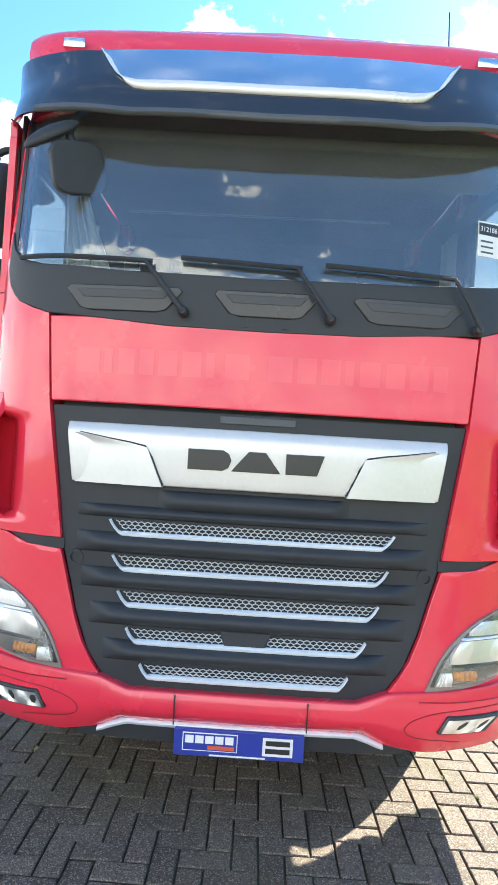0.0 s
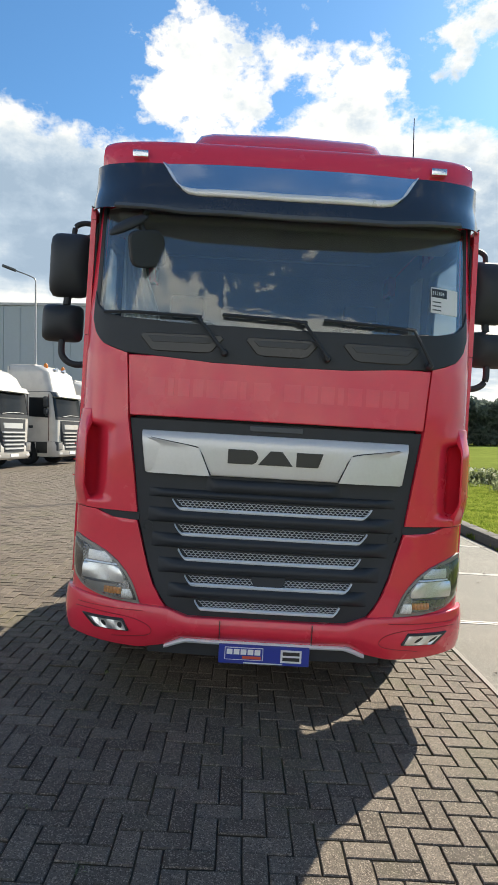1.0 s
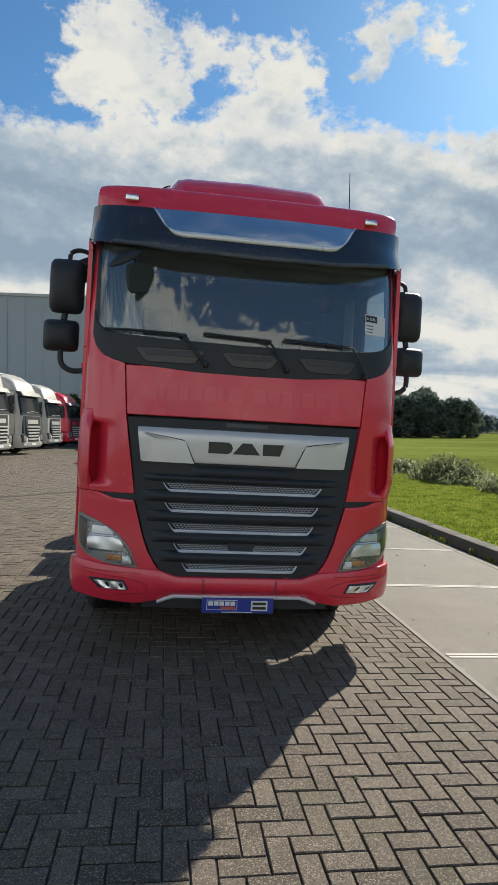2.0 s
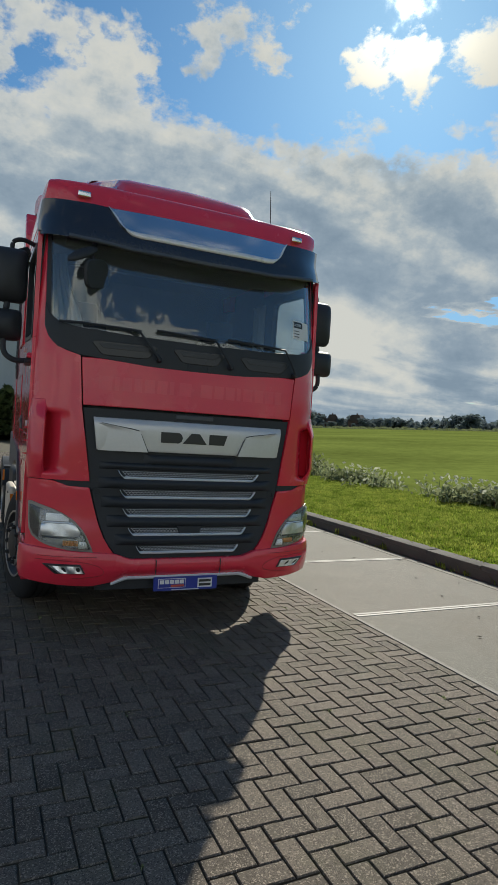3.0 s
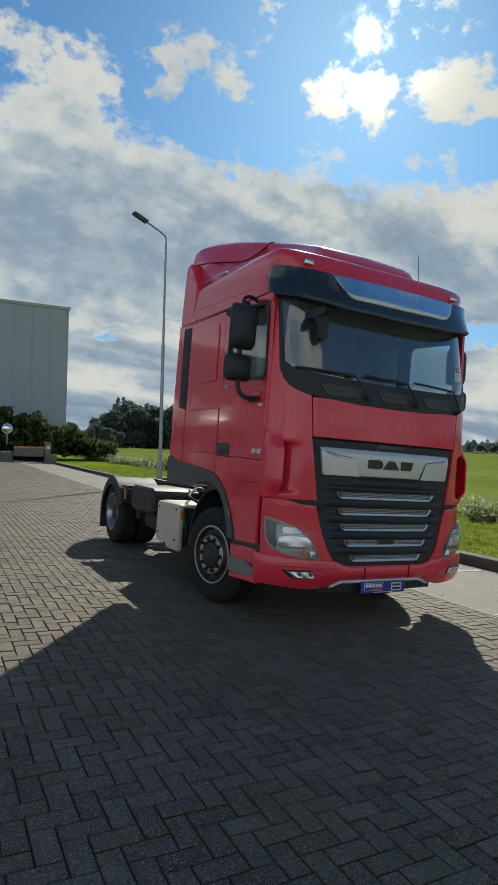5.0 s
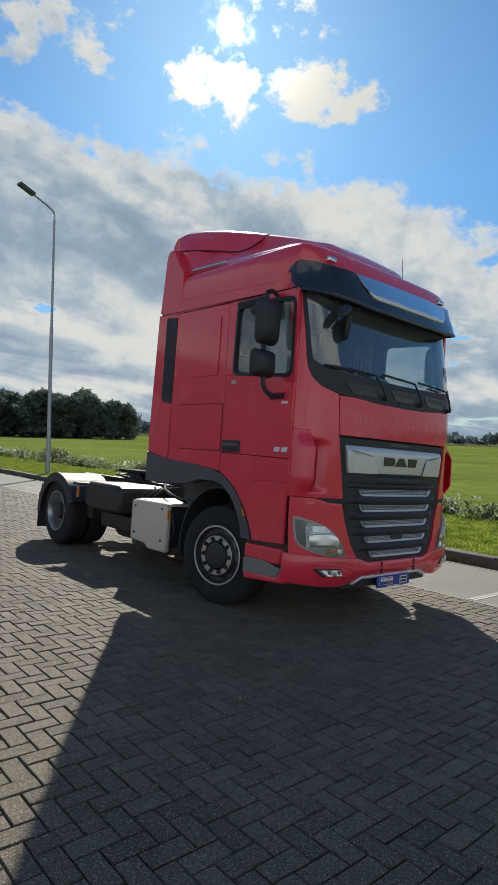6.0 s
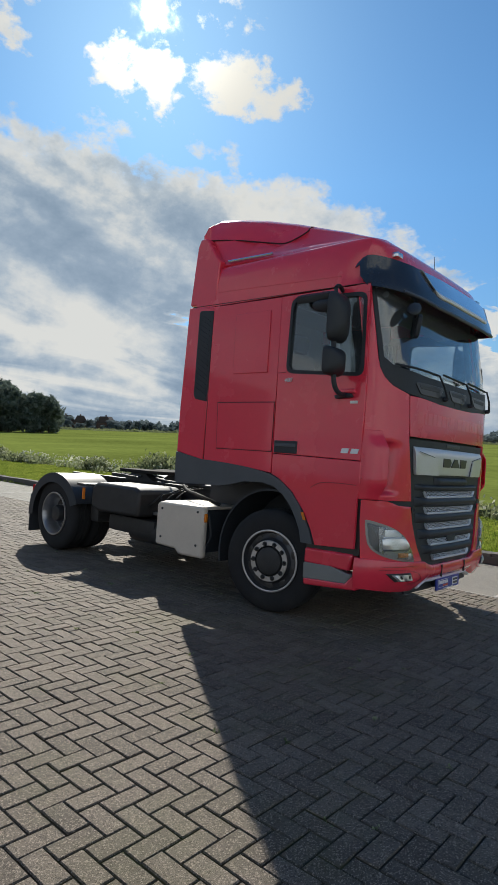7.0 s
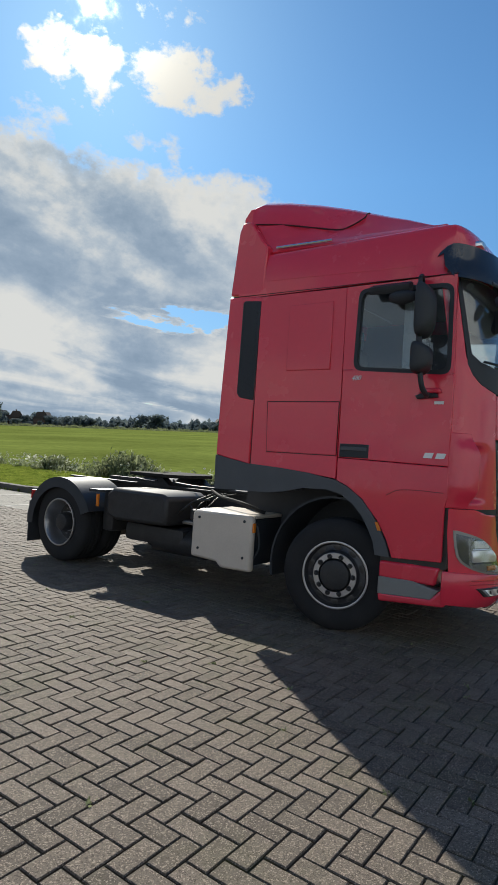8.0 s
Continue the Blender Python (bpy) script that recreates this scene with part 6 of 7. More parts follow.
def chassis_clutter():
    """Brackets, pipes and valves between the side box and the rear cover."""
    part("stay_rod", tube(bmesh.new(), [(-1.02, 3.35, 0.80), (-1.0, 3.12, 0.97), (-0.98, 2.92, 1.0)], 0.011, 6), GREASE, truck, "greasy steel stay rod")
    part("valve_bracket", box_bm(-1.02, -0.80, 3.02, 3.26, 0.70, 0.735, r=0.006), STEEL, truck, "worn steel bracket")
    part("air_valve", lathe(bmesh.new(), [(0.03, -0.07), (0.055, -0.06), (0.055, 0.04), (0.03, 0.06)], 16, Matrix.Translation((-0.92, 3.16, 0.80)) @ Matrix.Rotation(radians(90), 4, "Y")), GREASE, truck, "black air valve")
    for k in range(3):
        y = 2.95 + 0.13 * k
        part("air_pipe", tube(bmesh.new(), bent([(-0.6, y - 0.1, 1.06), (-0.78, y, 1.02 - 0.02 * k), (-0.92, y + 0.03, 0.92), (-0.93, 3.16, 0.84)], 5), 0.0065, 6), BLACK if k % 2 else GREASE, truck)
    part("suspension_bag", lathe(bmesh.new(), [(0.10, 0.0), (0.14, 0.03), (0.15, 0.12), (0.14, 0.2), (0.10, 0.23)], 20, Matrix.Translation((-0.55, 4.62, 0.62)) @ Matrix.Rotation(radians(-90), 4, "Y")), RUBBER, truck, "black air spring")
    part("hose_ring", tube(bmesh.new(), bent([(-0.62, 4.12, 1.10), (-0.72, 4.25, 1.12), (-0.66, 4.42, 1.13), (-0.52, 4.40, 1.12), (-0.50, 4.2, 1.11)], 6), 0.013, 8), BLACK, truck)
    part("cross_hose", tube(bmesh.new(), bent([(-0.42, 3.0, 1.10), (-0.55, 3.4, 1.09), (-0.45, 3.9, 1.10), (-0.3, 4.1, 1.12)], 6), 0.014, 8), BLACK, truck)
    part("cover_shelf", box_bm(-1.255, -0.95, 4.36, 4.60, 0.95, 0.985, r=0.01), BLACK, truck, "black ledge before the mudguard")


chassis_clutter()
part("guard_panel", box_bm(-1.02, -0.60, 4.40, 4.60, 0.46, 0.945, r=0.05), GREASE, truck, "black panel before the rear wheels")
part("driveline", box_bm(-0.32, 0.32, 3.15, 4.75, 0.52, 0.96, r=0.06), GREASE, truck, "dark driveline between the frame rails")


def arch_inner(sign):
    part("arch_inner_panel", side_shape([(0.85, 0.60), (2.62, 0.60), (2.62, 1.46), (0.85, 1.46)], sign, 0.68, 0.70), BLACK, truck, "black inner splash panel")


both(arch_inner)


# ======== the yard ========
paving = part("yard_paving", box_bm(-8.0, 1.663, -16, 60, -0.16, -0.012), SAND, None, at=pose(0, 0, 0, 0, TILT, 0))
tagged(paving, "herringbone concrete brick paving of a parking yard", "pavement", kind="structure")
strip = part("concrete_strip", box_bm(1.70, 4.16, -16, 60, -0.16, -0.004), CONCRETE, None, at=pose(0, 0, 0, 0, TILT, 0))
tagged(strip, "pale concrete parking strip with white lines", "pavement", kind="structure")
edge_band = part("edge_band", box_bm(1.663, 1.70, -16, 60, -0.16, 0.0), EDGE, strip, "pale concrete edging band")
for _y in (-6.7, -4.5, -2.2, 0.03, 2.22, 4.46, 6.7, 8.9, 11.1, 13.4, 15.6):
    for _e in (-0.026, 0.026):
        part("bay_line", box_bm(1.72, 4.00, _y + _e - 0.018, _y + _e + 0.018, -0.006, 0.001), LINE, strip)
    part("slab_joint", box_bm(1.70, 4.15, _y - 0.007, _y + 0.007, -0.01, -0.001), SAND, strip, "dark open joint between slabs")
part("gutter_line", box_bm(4.02, 4.05, -16, 60, -0.006, 0.001), EDGE, strip, "pale line along the gutter")
gutter = part("gutter", box_bm(4.16, 4.30, -16, 60, -0.16, -0.012), SAND, strip, "dirty gutter along the kerb")
far_yard = part("far_yard", box_bm(-70, -7.99, -16, 60, 0.20, 0.385), PAVER, None)
tagged(far_yard, "worn brick paving of the rear yard", "pavement", kind="structure")
kerb = part("kerb", box_bm(4.25, 4.27, -16, 60, -0.3, -0.10), KERB, None)
tagged(kerb, "dark weathered concrete kerb beside the grass", "kerb", kind="structure")


def kerb_stone():
    bm = box_bm(0, 0.24, 0.006, 0.994, -0.30, 0.0, r=0.02)
    return finish(bm, "kerb_stone", KERB, 40)


_stone = kerb_stone()
for _k in range(60):
    _o = part("kerb_stone", _stone, None, kerb, at=pose(4.26 + random.uniform(-0.008, 0.008), -12 + _k, -0.045 + random.uniform(-0.01, 0.01), 0, random.uniform(-1, 1), random.uniform(-0.3, 0.3)))


def lay_pavers():
    W = 0.105
    rng = np.random.default_rng(4)
    near, rest = [], []
    for i in range(-86, 17):
        for j in range(-140, 270):
            k = (i + j) % 4
            if k == 0:
                spot = (i * W, j * W, 0.21, 0.105)
            elif k == 2:
                spot = (i * W, j * W, 0.105, 0.21)
            else:
                continue
            x, y, lx, ly = spot
            lx = min(lx, 1.652 - x)
            if lx < 0.03 or x < -8.0:
                continue
            spot = (x, y, lx, ly)
            if -4.6 < x < -2.6 and -0.3 < y < 2.6 and len(near) < 300:
                near.append(spot)
            else:
                rest.append(spot)
    g, c = 0.0035, 0.0042
    def corners(x, y, lx, ly, dz, ax, ay):
        cx, cy = x + lx / 2, y + ly / 2
        a = [(x + g, y + g), (x + lx - g, y + g), (x + lx - g, y + ly - g), (x + g, y + ly - g)]
        b = [(x + g + c, y + g + c), (x + lx - g - c, y + g + c), (x + lx - g - c, y + ly - g - c), (x + g + c, y + ly - g - c)]
        t = lambda p, z: (p[0], p[1], z + dz + ax * (p[0] - cx) + ay * (p[1] - cy))
        return [t(p, -0.030) for p in a] + [t(p, -0.006) for p in a] + [t(p, 0.0) for p in b]
    quads = [(8, 9, 10, 11)] + [(k + o, (k + 1) % 4 + o, (k + 1) % 4 + o + 4, k + o + 4) for o in (0, 4) for k in range(4)]
    verts, faces = [], []
    for x, y, lx, ly in rest:
        n = len(verts)
        verts += corners(x, y, lx, ly, rng.uniform(-0.004, 0.002), rng.uniform(-0.015, 0.015), rng.uniform(-0.015, 0.015))
        faces += [tuple(q + n for q in f) for f in quads]
    me = bpy.data.meshes.new("paver_field")
    me.from_pydata(verts, [], faces)
    me.materials.append(PAVER); me.materials.append(SAND)
    me.polygons.foreach_set("material_index", np.tile(np.array([0] + [1] * 4 + [0] * 4, dtype=np.int32), len(rest)))
    field = part("paver_field", me, None, paving)
    field["kind"] = "stuff"
    pair = {}
    for lx, ly in ((0.21, 0.105), (0.105, 0.21)):
        me = bpy.data.meshes.new("brick")
        me.from_pydata(corners(-lx / 2, -ly / 2, lx, ly, 0, 0, 0), [], quads)
        me.materials.append(PAVER); me.materials.append(SAND)
        me.polygons.foreach_set("material_index", np.array([0] + [1] * 4 + [0] * 4, dtype=np.int32))
        pair[lx] = me
    for x, y, lx, ly in near:
        part("brick", pair[lx], None, paving, at=Matrix.Translation((x + lx / 2, y + ly / 2, rng.uniform(-0.004, 0.002))) @ Euler((rng.uniform(-0.015, 0.015), rng.uniform(-0.015, 0.015), 0)).to_matrix().to_4x4())


# ======== the surroundings ========
def hall():
    h = thing("warehouse", "large grey clad warehouse behind the yard", "building", pose(0, 50.5, 0.3))
    wall = part("wall", box_bm(-60, 6.8, 0, 40, 0, 12.9), CLADDING, h, "grey metal cladding wall")
    for k in range(44):
        part("cladding_rib", box_bm(6.7 - 1.5 * k, 6.78 - 1.5 * k, -0.05, 0.02, 0, 12.85), CLADDING, wall)
    part("roof", box_bm(-60.1, 6.9, -0.12, 40.1, 12.9, 13.15), GALV, h, "flat roof with metal coping")


hall()


def street_lamp(x, y, z, height, arm):
    lamp = thing("street_lamp", "tall galvanised street lamp with a curved arm", "street lamp", pose(x, y, z))
    part("pole", lathe(bmesh.new(), [(0.10, 0), (0.10, 1.4), (0.075, 1.5), (0.075, height * 0.55), (0.055, height * 0.56), (0.045, height - 0.4)], 14, Matrix.Rotation(radians(-90), 4, "Y")), GALV, lamp, "round steel pole")
    part("arm", tube(bmesh.new(), bent([(0, 0, height - 0.45), (-0.02 * arm, 0, height - 0.15), (-0.25 * arm, -0.05, height + 0.02), (-1.0 * arm, -0.25, height + 0.28)], 6), 0.035, 8), GALV, lamp)
    part("lamp_head", box_bm(-0.42, 0.30, -0.14, 0.14, -0.05, 0.07, pose(-1.25 * arm, -0.32, height + 0.35, 0, 18 * arm, 14), r=0.04), GREY_PLASTIC, lamp, "grey lamp head")
    return lamp


street_lamp(5.1, 20.6, -0.05, 10.9, 1)
street_lamp(-11.4, 29.0, 0.38, 9.8, 1)


def cab_ring(y0, half, back, r, n=6):
    """Plan of a cab from one tail corner round the nose to the other."""
    ring = [(-half, back)]
    for k in range(n + 1):
        a = math.pi / 2 * k / n
        ring.append((-half + r * (1 - math.cos(a)), y0 + r * (1 - math.sin(a))))
    ring += [(-half * 0.3, y0 - 0.03), (half * 0.3, y0 - 0.03)]
    return ring + [(-x, y) for x, y in reversed(ring[: n + 2])]


def cab_shell(levels, grow=0.0, pick=None):
    rings = []
    for z, y0, half, back, r in levels:
        pts = cab_ring(y0 - grow, half + grow, back, r)
        if pick:
            pts = pts[pick[0] : len(pts) - pick[0]]
        rings.append([(x, y, z) for x, y in pts])
    inner = [[(x * 0.97, y + 0.03, z) for x, y, z in row] for row in rings]
    return slab(bmesh.new(), rings, inner)


def other_truck(label, paint, m, high=3.6, dark_nose=False, beacons=False, bars=None):
    t = thing("parked_truck", label, "truck", m, group="trucks parked in a row")
    top = high
    levels = [(0.98, 0.02, 1.23, 2.25, 0.24), (1.9, 0.0, 1.245, 2.25, 0.24), (2.0, 0.01, 1.245, 2.25, 0.24), (2.85, 0.15, 1.24, 2.25, 0.24), (3.05, 0.22, 1.22, 2.25, 0.28), (top - 0.35, 0.42, 1.18, 2.25, 0.32), (top - 0.12, 0.72, 1.12, 2.25, 0.34), (top, 1.15, 1.02, 2.2, 0.36)]
    cab = part("cab", cab_shell(levels), paint, t, "rounded high sleeper cab", smooth=50)
    part("cab_back", box_bm(-1.2, 1.2, 2.2, 2.26, 0.98, top - 0.1), paint, cab)
    part("roof", box_bm(-1.04, 1.04, 1.1, 2.24, top - 0.04, top + 0.01, r=0.02), paint, cab)
    low = paint if not dark_nose else BLACK
    part("bumper", cab_shell([(0.34, 0.0, 1.2, 0.75, 0.2), (0.42, -0.07, 1.235, 0.75, 0.24), (0.80, -0.07, 1.24, 0.75, 0.24), (0.97, 0.0, 1.235, 0.75, 0.24)]), paint, t, smooth=50)
    mask = part("grille", cab_shell([(0.62, -0.10, 0.72, 0.1, 0.12), (1.1, -0.07, 0.84, 0.1, 0.12), (1.86, -0.03, 0.94, 0.1, 0.12)], 0.0, (1,)), BLACK, t, "black grille", smooth=50)
    part("badge_panel", cab_shell([(1.50, -0.075, 0.62, 0.1, 0.05), (1.70, -0.065, 0.66, 0.1, 0.05)], 0.0, (1,)), paint if bars is None else SILVER, mask)
    for k in range(5):
        z = 0.72 + 0.15 * k
        part("grille_bar", cab_shell([(z, -0.125, 0.62 + 0.03 * k, 0.0, 0.05), (z + 0.06, -0.119, 0.63 + 0.03 * k, 0.0, 0.05)], 0.0, (1,)), bars or WHITE_PAINT, mask)
    part("windscreen", cab_shell([(2.03, 0.012, 1.245, 2.2, 0.24), (2.84, 0.146, 1.24, 2.2, 0.24)], 0.012, (4,)), CAB_GLASS, t, "dark windscreen", smooth=50)
    part("cowl", cab_shell([(1.90, 0.0, 1.245, 2.2, 0.24), (2.03, 0.012, 1.245, 2.2, 0.24)], 0.010, (4,)), BLACK, t, smooth=50)
    part("sun_visor", cab_shell([(2.86, -0.06, 1.22, 0.6, 0.30), (3.06, 0.08, 1.22, 0.6, 0.30)], 0.03, (2,)), GREY_PLASTIC if not dark_nose else BLACK, t, smooth=50)
    for s in (-1, 1):
        part("side_window", side_shape([(0.36, 1.98), (1.24, 2.04), (1.22, 2.84), (0.46, 2.82)], s, 1.22, 1.256), CAB_GLASS, t, "dark door window")
        part("door_seam", side_shape([(1.30, 1.0), (1.318, 1.0), (1.318, 2.95), (1.30, 2.95)], s, 1.22, 1.252), GROOVE, t)
        part("door_front_seam", side_shape([(0.33, 1.0), (0.345, 1.0), (0.345, 2.95), (0.33, 2.95)], s, 1.22, 1.252), GROOVE, t)
        part("step_well", box_bm(s * 1.17 - 0.08, s * 1.17 + 0.08, 0.40, 0.92, 0.50, 0.98, r=0.02), BADGE_BLACK, t, "dark step well under the door")
        part("door_handle", side_shape([(1.05, 1.55), (1.24, 1.55), (1.24, 1.66), (1.05, 1.66)], s, 1.22, 1.256), BLACK, t)
        part("lamp_surround", box_bm(s * 0.99 - 0.19, s * 0.99 + 0.19, -0.078, 0.10, 0.60, 0.98, r=0.03), BADGE_BLACK if dark_nose else GREY_PLASTIC, t, "dark headlamp surround")
        part("fog_lamp", box_bm(s * 0.95 - 0.12, s * 0.95 + 0.12, -0.09, 0.02, 0.44, 0.52, r=0.01), REFLECTOR, t)
        part("headlamp", box_bm(s * 0.99 - 0.13, s * 0.99 + 0.13, -0.085, 0.10, 0.66, 0.93, pose(0, 0, 0), r=0.03), LAMP_TRIM, t, "bright headlamp")
        part("mirror", box_bm(s * 1.42 - 0.10, s * 1.42 + 0.10, 0.28, 0.44, 2.42, 2.86, r=0.05), BLACK, t)
        part("wide_mirror", box_bm(s * 1.42 - 0.10, s * 1.42 + 0.10, 0.28, 0.43, 2.12, 2.36, r=0.05), BLACK, t)
        part("mirror_arm", tube(bmesh.new(), [(s * 1.22, 0.40, 2.05), (s * 1.42, 0.38, 2.08), (s * 1.42, 0.38, 2.2)], 0.025, 6), BLACK, t)
        part("side_skirt", side_shape([(0.75, 0.55), (0.9, 0.55), (0.98, 0.96), (0.75, 0.97)], s, 1.1, 1.235), paint, t)
        part("rear_skirt", side_shape([(1.85, 0.62), (2.25, 0.62), (2.25, 1.25), (1.75, 1.2)], s, 1.1, 1.25), low, t)
        part("wheel", TYRE, None, t, at=Matrix.Translation((s * 1.06, 1.38, 0.502)))
        part("wheel", TYRE, None, t, at=Matrix.Translation((s * 1.06, 4.9, 0.502)))
        part("step", box_bm(s * 1.14 - 0.09, s * 1.14 + 0.09, 0.45, 0.85, 0.36, 0.5, r=0.02), low, t)
        if beacons:
            part("beacon", lathe(bmesh.new(), [(0.085, 0), (0.09, 0.12), (0.04, 0.2)], 12, Matrix.Translation((s * 0.75, 0.75, top - 0.14)) @ Matrix.Rotation(radians(-90), 4, "Y")), AMBER, t, "amber beacon")
            part("horn", lathe(bmesh.new(), [(0.09, 0.0), (0.04, 0.12), (0.03, 0.5)], 12, Matrix.Translation((s * 0.35, 0.45, top - 0.18)) @ Matrix.Rotation(radians(90), 4, "Z")), CHROME, t, "chrome roof horn")
    part("number_plate", box_bm(-0.26, 0.26, -0.115, -0.095, 0.44, 0.55), PAPER, t)
    part("wiper", tube(bmesh.new(), [(-0.7, -0.03, 2.03), (0.0, -0.02, 2.10), (0.75, -0.01, 2.08)], 0.02, 6), BLACK, t)
    part("roof_seam", cab_shell([(3.06, 0.225, 1.22, 2.25, 0.28), (3.085, 0.24, 1.22, 2.25, 0.28)], 0.004), GREY_PLASTIC, t)
    if dark_nose:
        part("nose_panel", cab_shell([(1.02, -0.03, 1.10, 0.3, 0.15), (1.88, -0.01, 1.14, 0.3, 0.15)], 0.0, (3,)), BLACK, t, "black nose panel", smooth=50)
    part("chassis", box_bm(-0.5, 0.5, 1.0, 5.6, 0.55, 1.0), GREASE, t)
    part("underside", box_bm(-1.05, 1.05, 0.4, 2.2, 0.5, 0.99), BLACK, t)
    return t


def truck_row():
    rows = [(-8.75, 18.9, WHITE_PAINT, 3.8, "white parked tractor unit with silver grille bars", {"bars": SILVER}),
            (-7.65, 22.6, WHITE_PAINT, 4.25, "white parked tractor unit with two amber roof beacons", {"beacons": True}),
            (-7.1, 26.6, WHITE_PAINT, 3.85, "white parked tractor unit with a black nose", {"dark_nose": True}),
            (-8.2, 30.6, WHITE_PAINT, 4.3, "tall white parked tractor unit standing further back", {}),
            (-7.4, 34.6, WHITE_PAINT, 4.0, "white parked tractor unit with grey visor", {"bars": SILVER}),
            (-6.9, 39.6, RED, 3.8, "red parked tractor unit at the end of the row", {})]
    for x, y, paint, high, label, more in rows:
        other_truck(label, paint, pose(x, y, 0.385, 0, 0, 79), high, **more)


truck_row()


def crown_mesh(name, seed, spread, tall, clumps, leaf, mat=None):
    """A crown of many small leaf tufts about a few limbs, uneven in outline."""
    rng = np.random.default_rng(seed)
    verts, faces = [], []
    lobes = [(rng.normal(0, spread * 0.33), rng.normal(0, spread * 0.33), tall * rng.uniform(0.14, 0.92), spread * rng.uniform(0.28, 0.5)) for _ in range(14)]
    for _ in range(clumps):
        lx, ly, lz, lr = lobes[rng.integers(len(lobes))]
        d = rng.normal(0, 1, 3)
        d /= np.linalg.norm(d)
        p = np.array([lx, ly, lz]) + d * lr * rng.uniform(0.55, 1.08)
        if p[2] < tall * 0.06:
            continue
        for _ in range(3):
            u, v = rng.normal(0, leaf, 3), rng.normal(0, leaf, 3)
            q = p + rng.normal(0, leaf * 0.8, 3)
            n = len(verts)
            verts += [tuple(q - u), tuple(q + v * 0.6), tuple(q + u), tuple(q - v * 0.6)]
            faces.append((n, n + 1, n + 2, n + 3))
    me = bpy.data.meshes.new(name)
    me.from_pydata(verts, [], faces)
    me.materials.append(mat or LEAF)
    return me


CROWNS = [crown_mesh("crown", 11 + k, 3.4 + 0.5 * k, 9 + k, 900, 0.36) for k in range(4)]
FAR_CROWNS = [crown_mesh("crown", 31 + k, 4.2 + 0.5 * k, 8 + k, 420, 0.5, HAZED_LEAF) for k in range(4)]


def trunk_mesh():
    bm = bmesh.new()
    tube(bm, [(0, 0, -0.3), (0.05, 0, 1.5), (0.0, 0.1, 3.5), (0.1, 0.0, 6.0)], 0.28, 8, taper=0.08)
    for a, z in ((0.4, 2.2), (2.4, 2.8), (4.3, 3.2), (5.4, 3.9)):
        tube(bm, [(0, 0, z), (0.8 * math.cos(a), 0.8 * math.sin(a), z + 1.1), (1.7 * math.cos(a), 1.7 * math.sin(a), z + 2.6)], 0.12, 6, taper=0.03)
    return finish(bm, "trunk", BARK, 50)


TRUNK = trunk_mesh()


def tree(x, y, z, size, k, label="dark green broadleaf tree at the field edge"):
    t = thing("tree", label, "tree", pose(x, y, z, 0, 0, random.uniform(0, 360)), group="trees round the field")
    wide = random.uniform(1.25, 1.7) if "far" in label else 1.0
    s = Matrix.Diagonal((size * wide, size * wide, size * random.uniform(0.85, 1.1), 1))
    part("trunk", TRUNK, None, t, at=s)
    part("crown", (FAR_CROWNS if "far" in label else CROWNS)[k % 4], None, t, at=s)
    return t


def polar(az, dist, cx=-3.0, cy=-4.0):
    return cx + dist * math.sin(radians(az)), cy + dist * math.cos(radians(az))


def woods():
    """The low far wood that closes the meadow all round."""
    rng = np.random.default_rng(77)
    verts, faces = [], []
    for _ in range(60000):
        az = rng.uniform(-60, 130)
        d = 455 + rng.normal(0, 8)
        x, y = polar(az, d)
        top = 5.2 + 1.3 * math.sin(az * 1.7) + 1.3 * math.sin(az * 4.3 + 1) + 1.2 * math.sin(az * 11.0) + 0.9 * math.sin(az * 27.0 + 2)
        p = np.array([x, y, -0.5 + max(1.5, top) * rng.random() ** 0.6])
        u, v = rng.normal(0, 0.8, 3), rng.normal(0, 0.8, 3)
        n = len(verts)
        verts += [tuple(p - u), tuple(p + v), tuple(p + u), tuple(p - v)]
        faces.append((n, n + 1, n + 2, n + 3))
    me = bpy.data.meshes.new("far_woods")
    me.from_pydata(verts, [], faces)
    # leaf colour with the haze of distance mixed in
    me.materials.append(HAZED_LEAF)
    tagged(part("far_woods", me, None, None), "low dark woods along the horizon", "woods", kind="stuff")


def far_reeds():
    """Pale reeds along the ditch at the field's far end."""
    rng = np.random.default_rng(55)
    verts, faces = [], []
    for _ in range(30000):
        az = rng.uniform(18, 112)
        x, y = polar(az, 330 + rng.normal(0, 6))
        h = 0.75 + 0.35 * math.sin(az * 3.1) + 0.25 * math.sin(az * 9.7)
        p = np.array([x, y, -0.45 + max(0.2, h) * rng.random()])
        u, v = rng.normal(0, 0.45, 3), rng.normal(0, 0.18, 3)
        n = len(verts)
        verts += [tuple(p - u), tuple(p + v), tuple(p + u), tuple(p - v)]
        faces.append((n, n + 1, n + 2, n + 3))
    me = bpy.data.meshes.new("far_reeds")
    me.from_pydata(verts, [], faces)
    me.materials.append(REED)
    tagged(part("far_reeds", me, None, None), "pale reeds along the far end of the meadow", "reeds", kind="stuff")


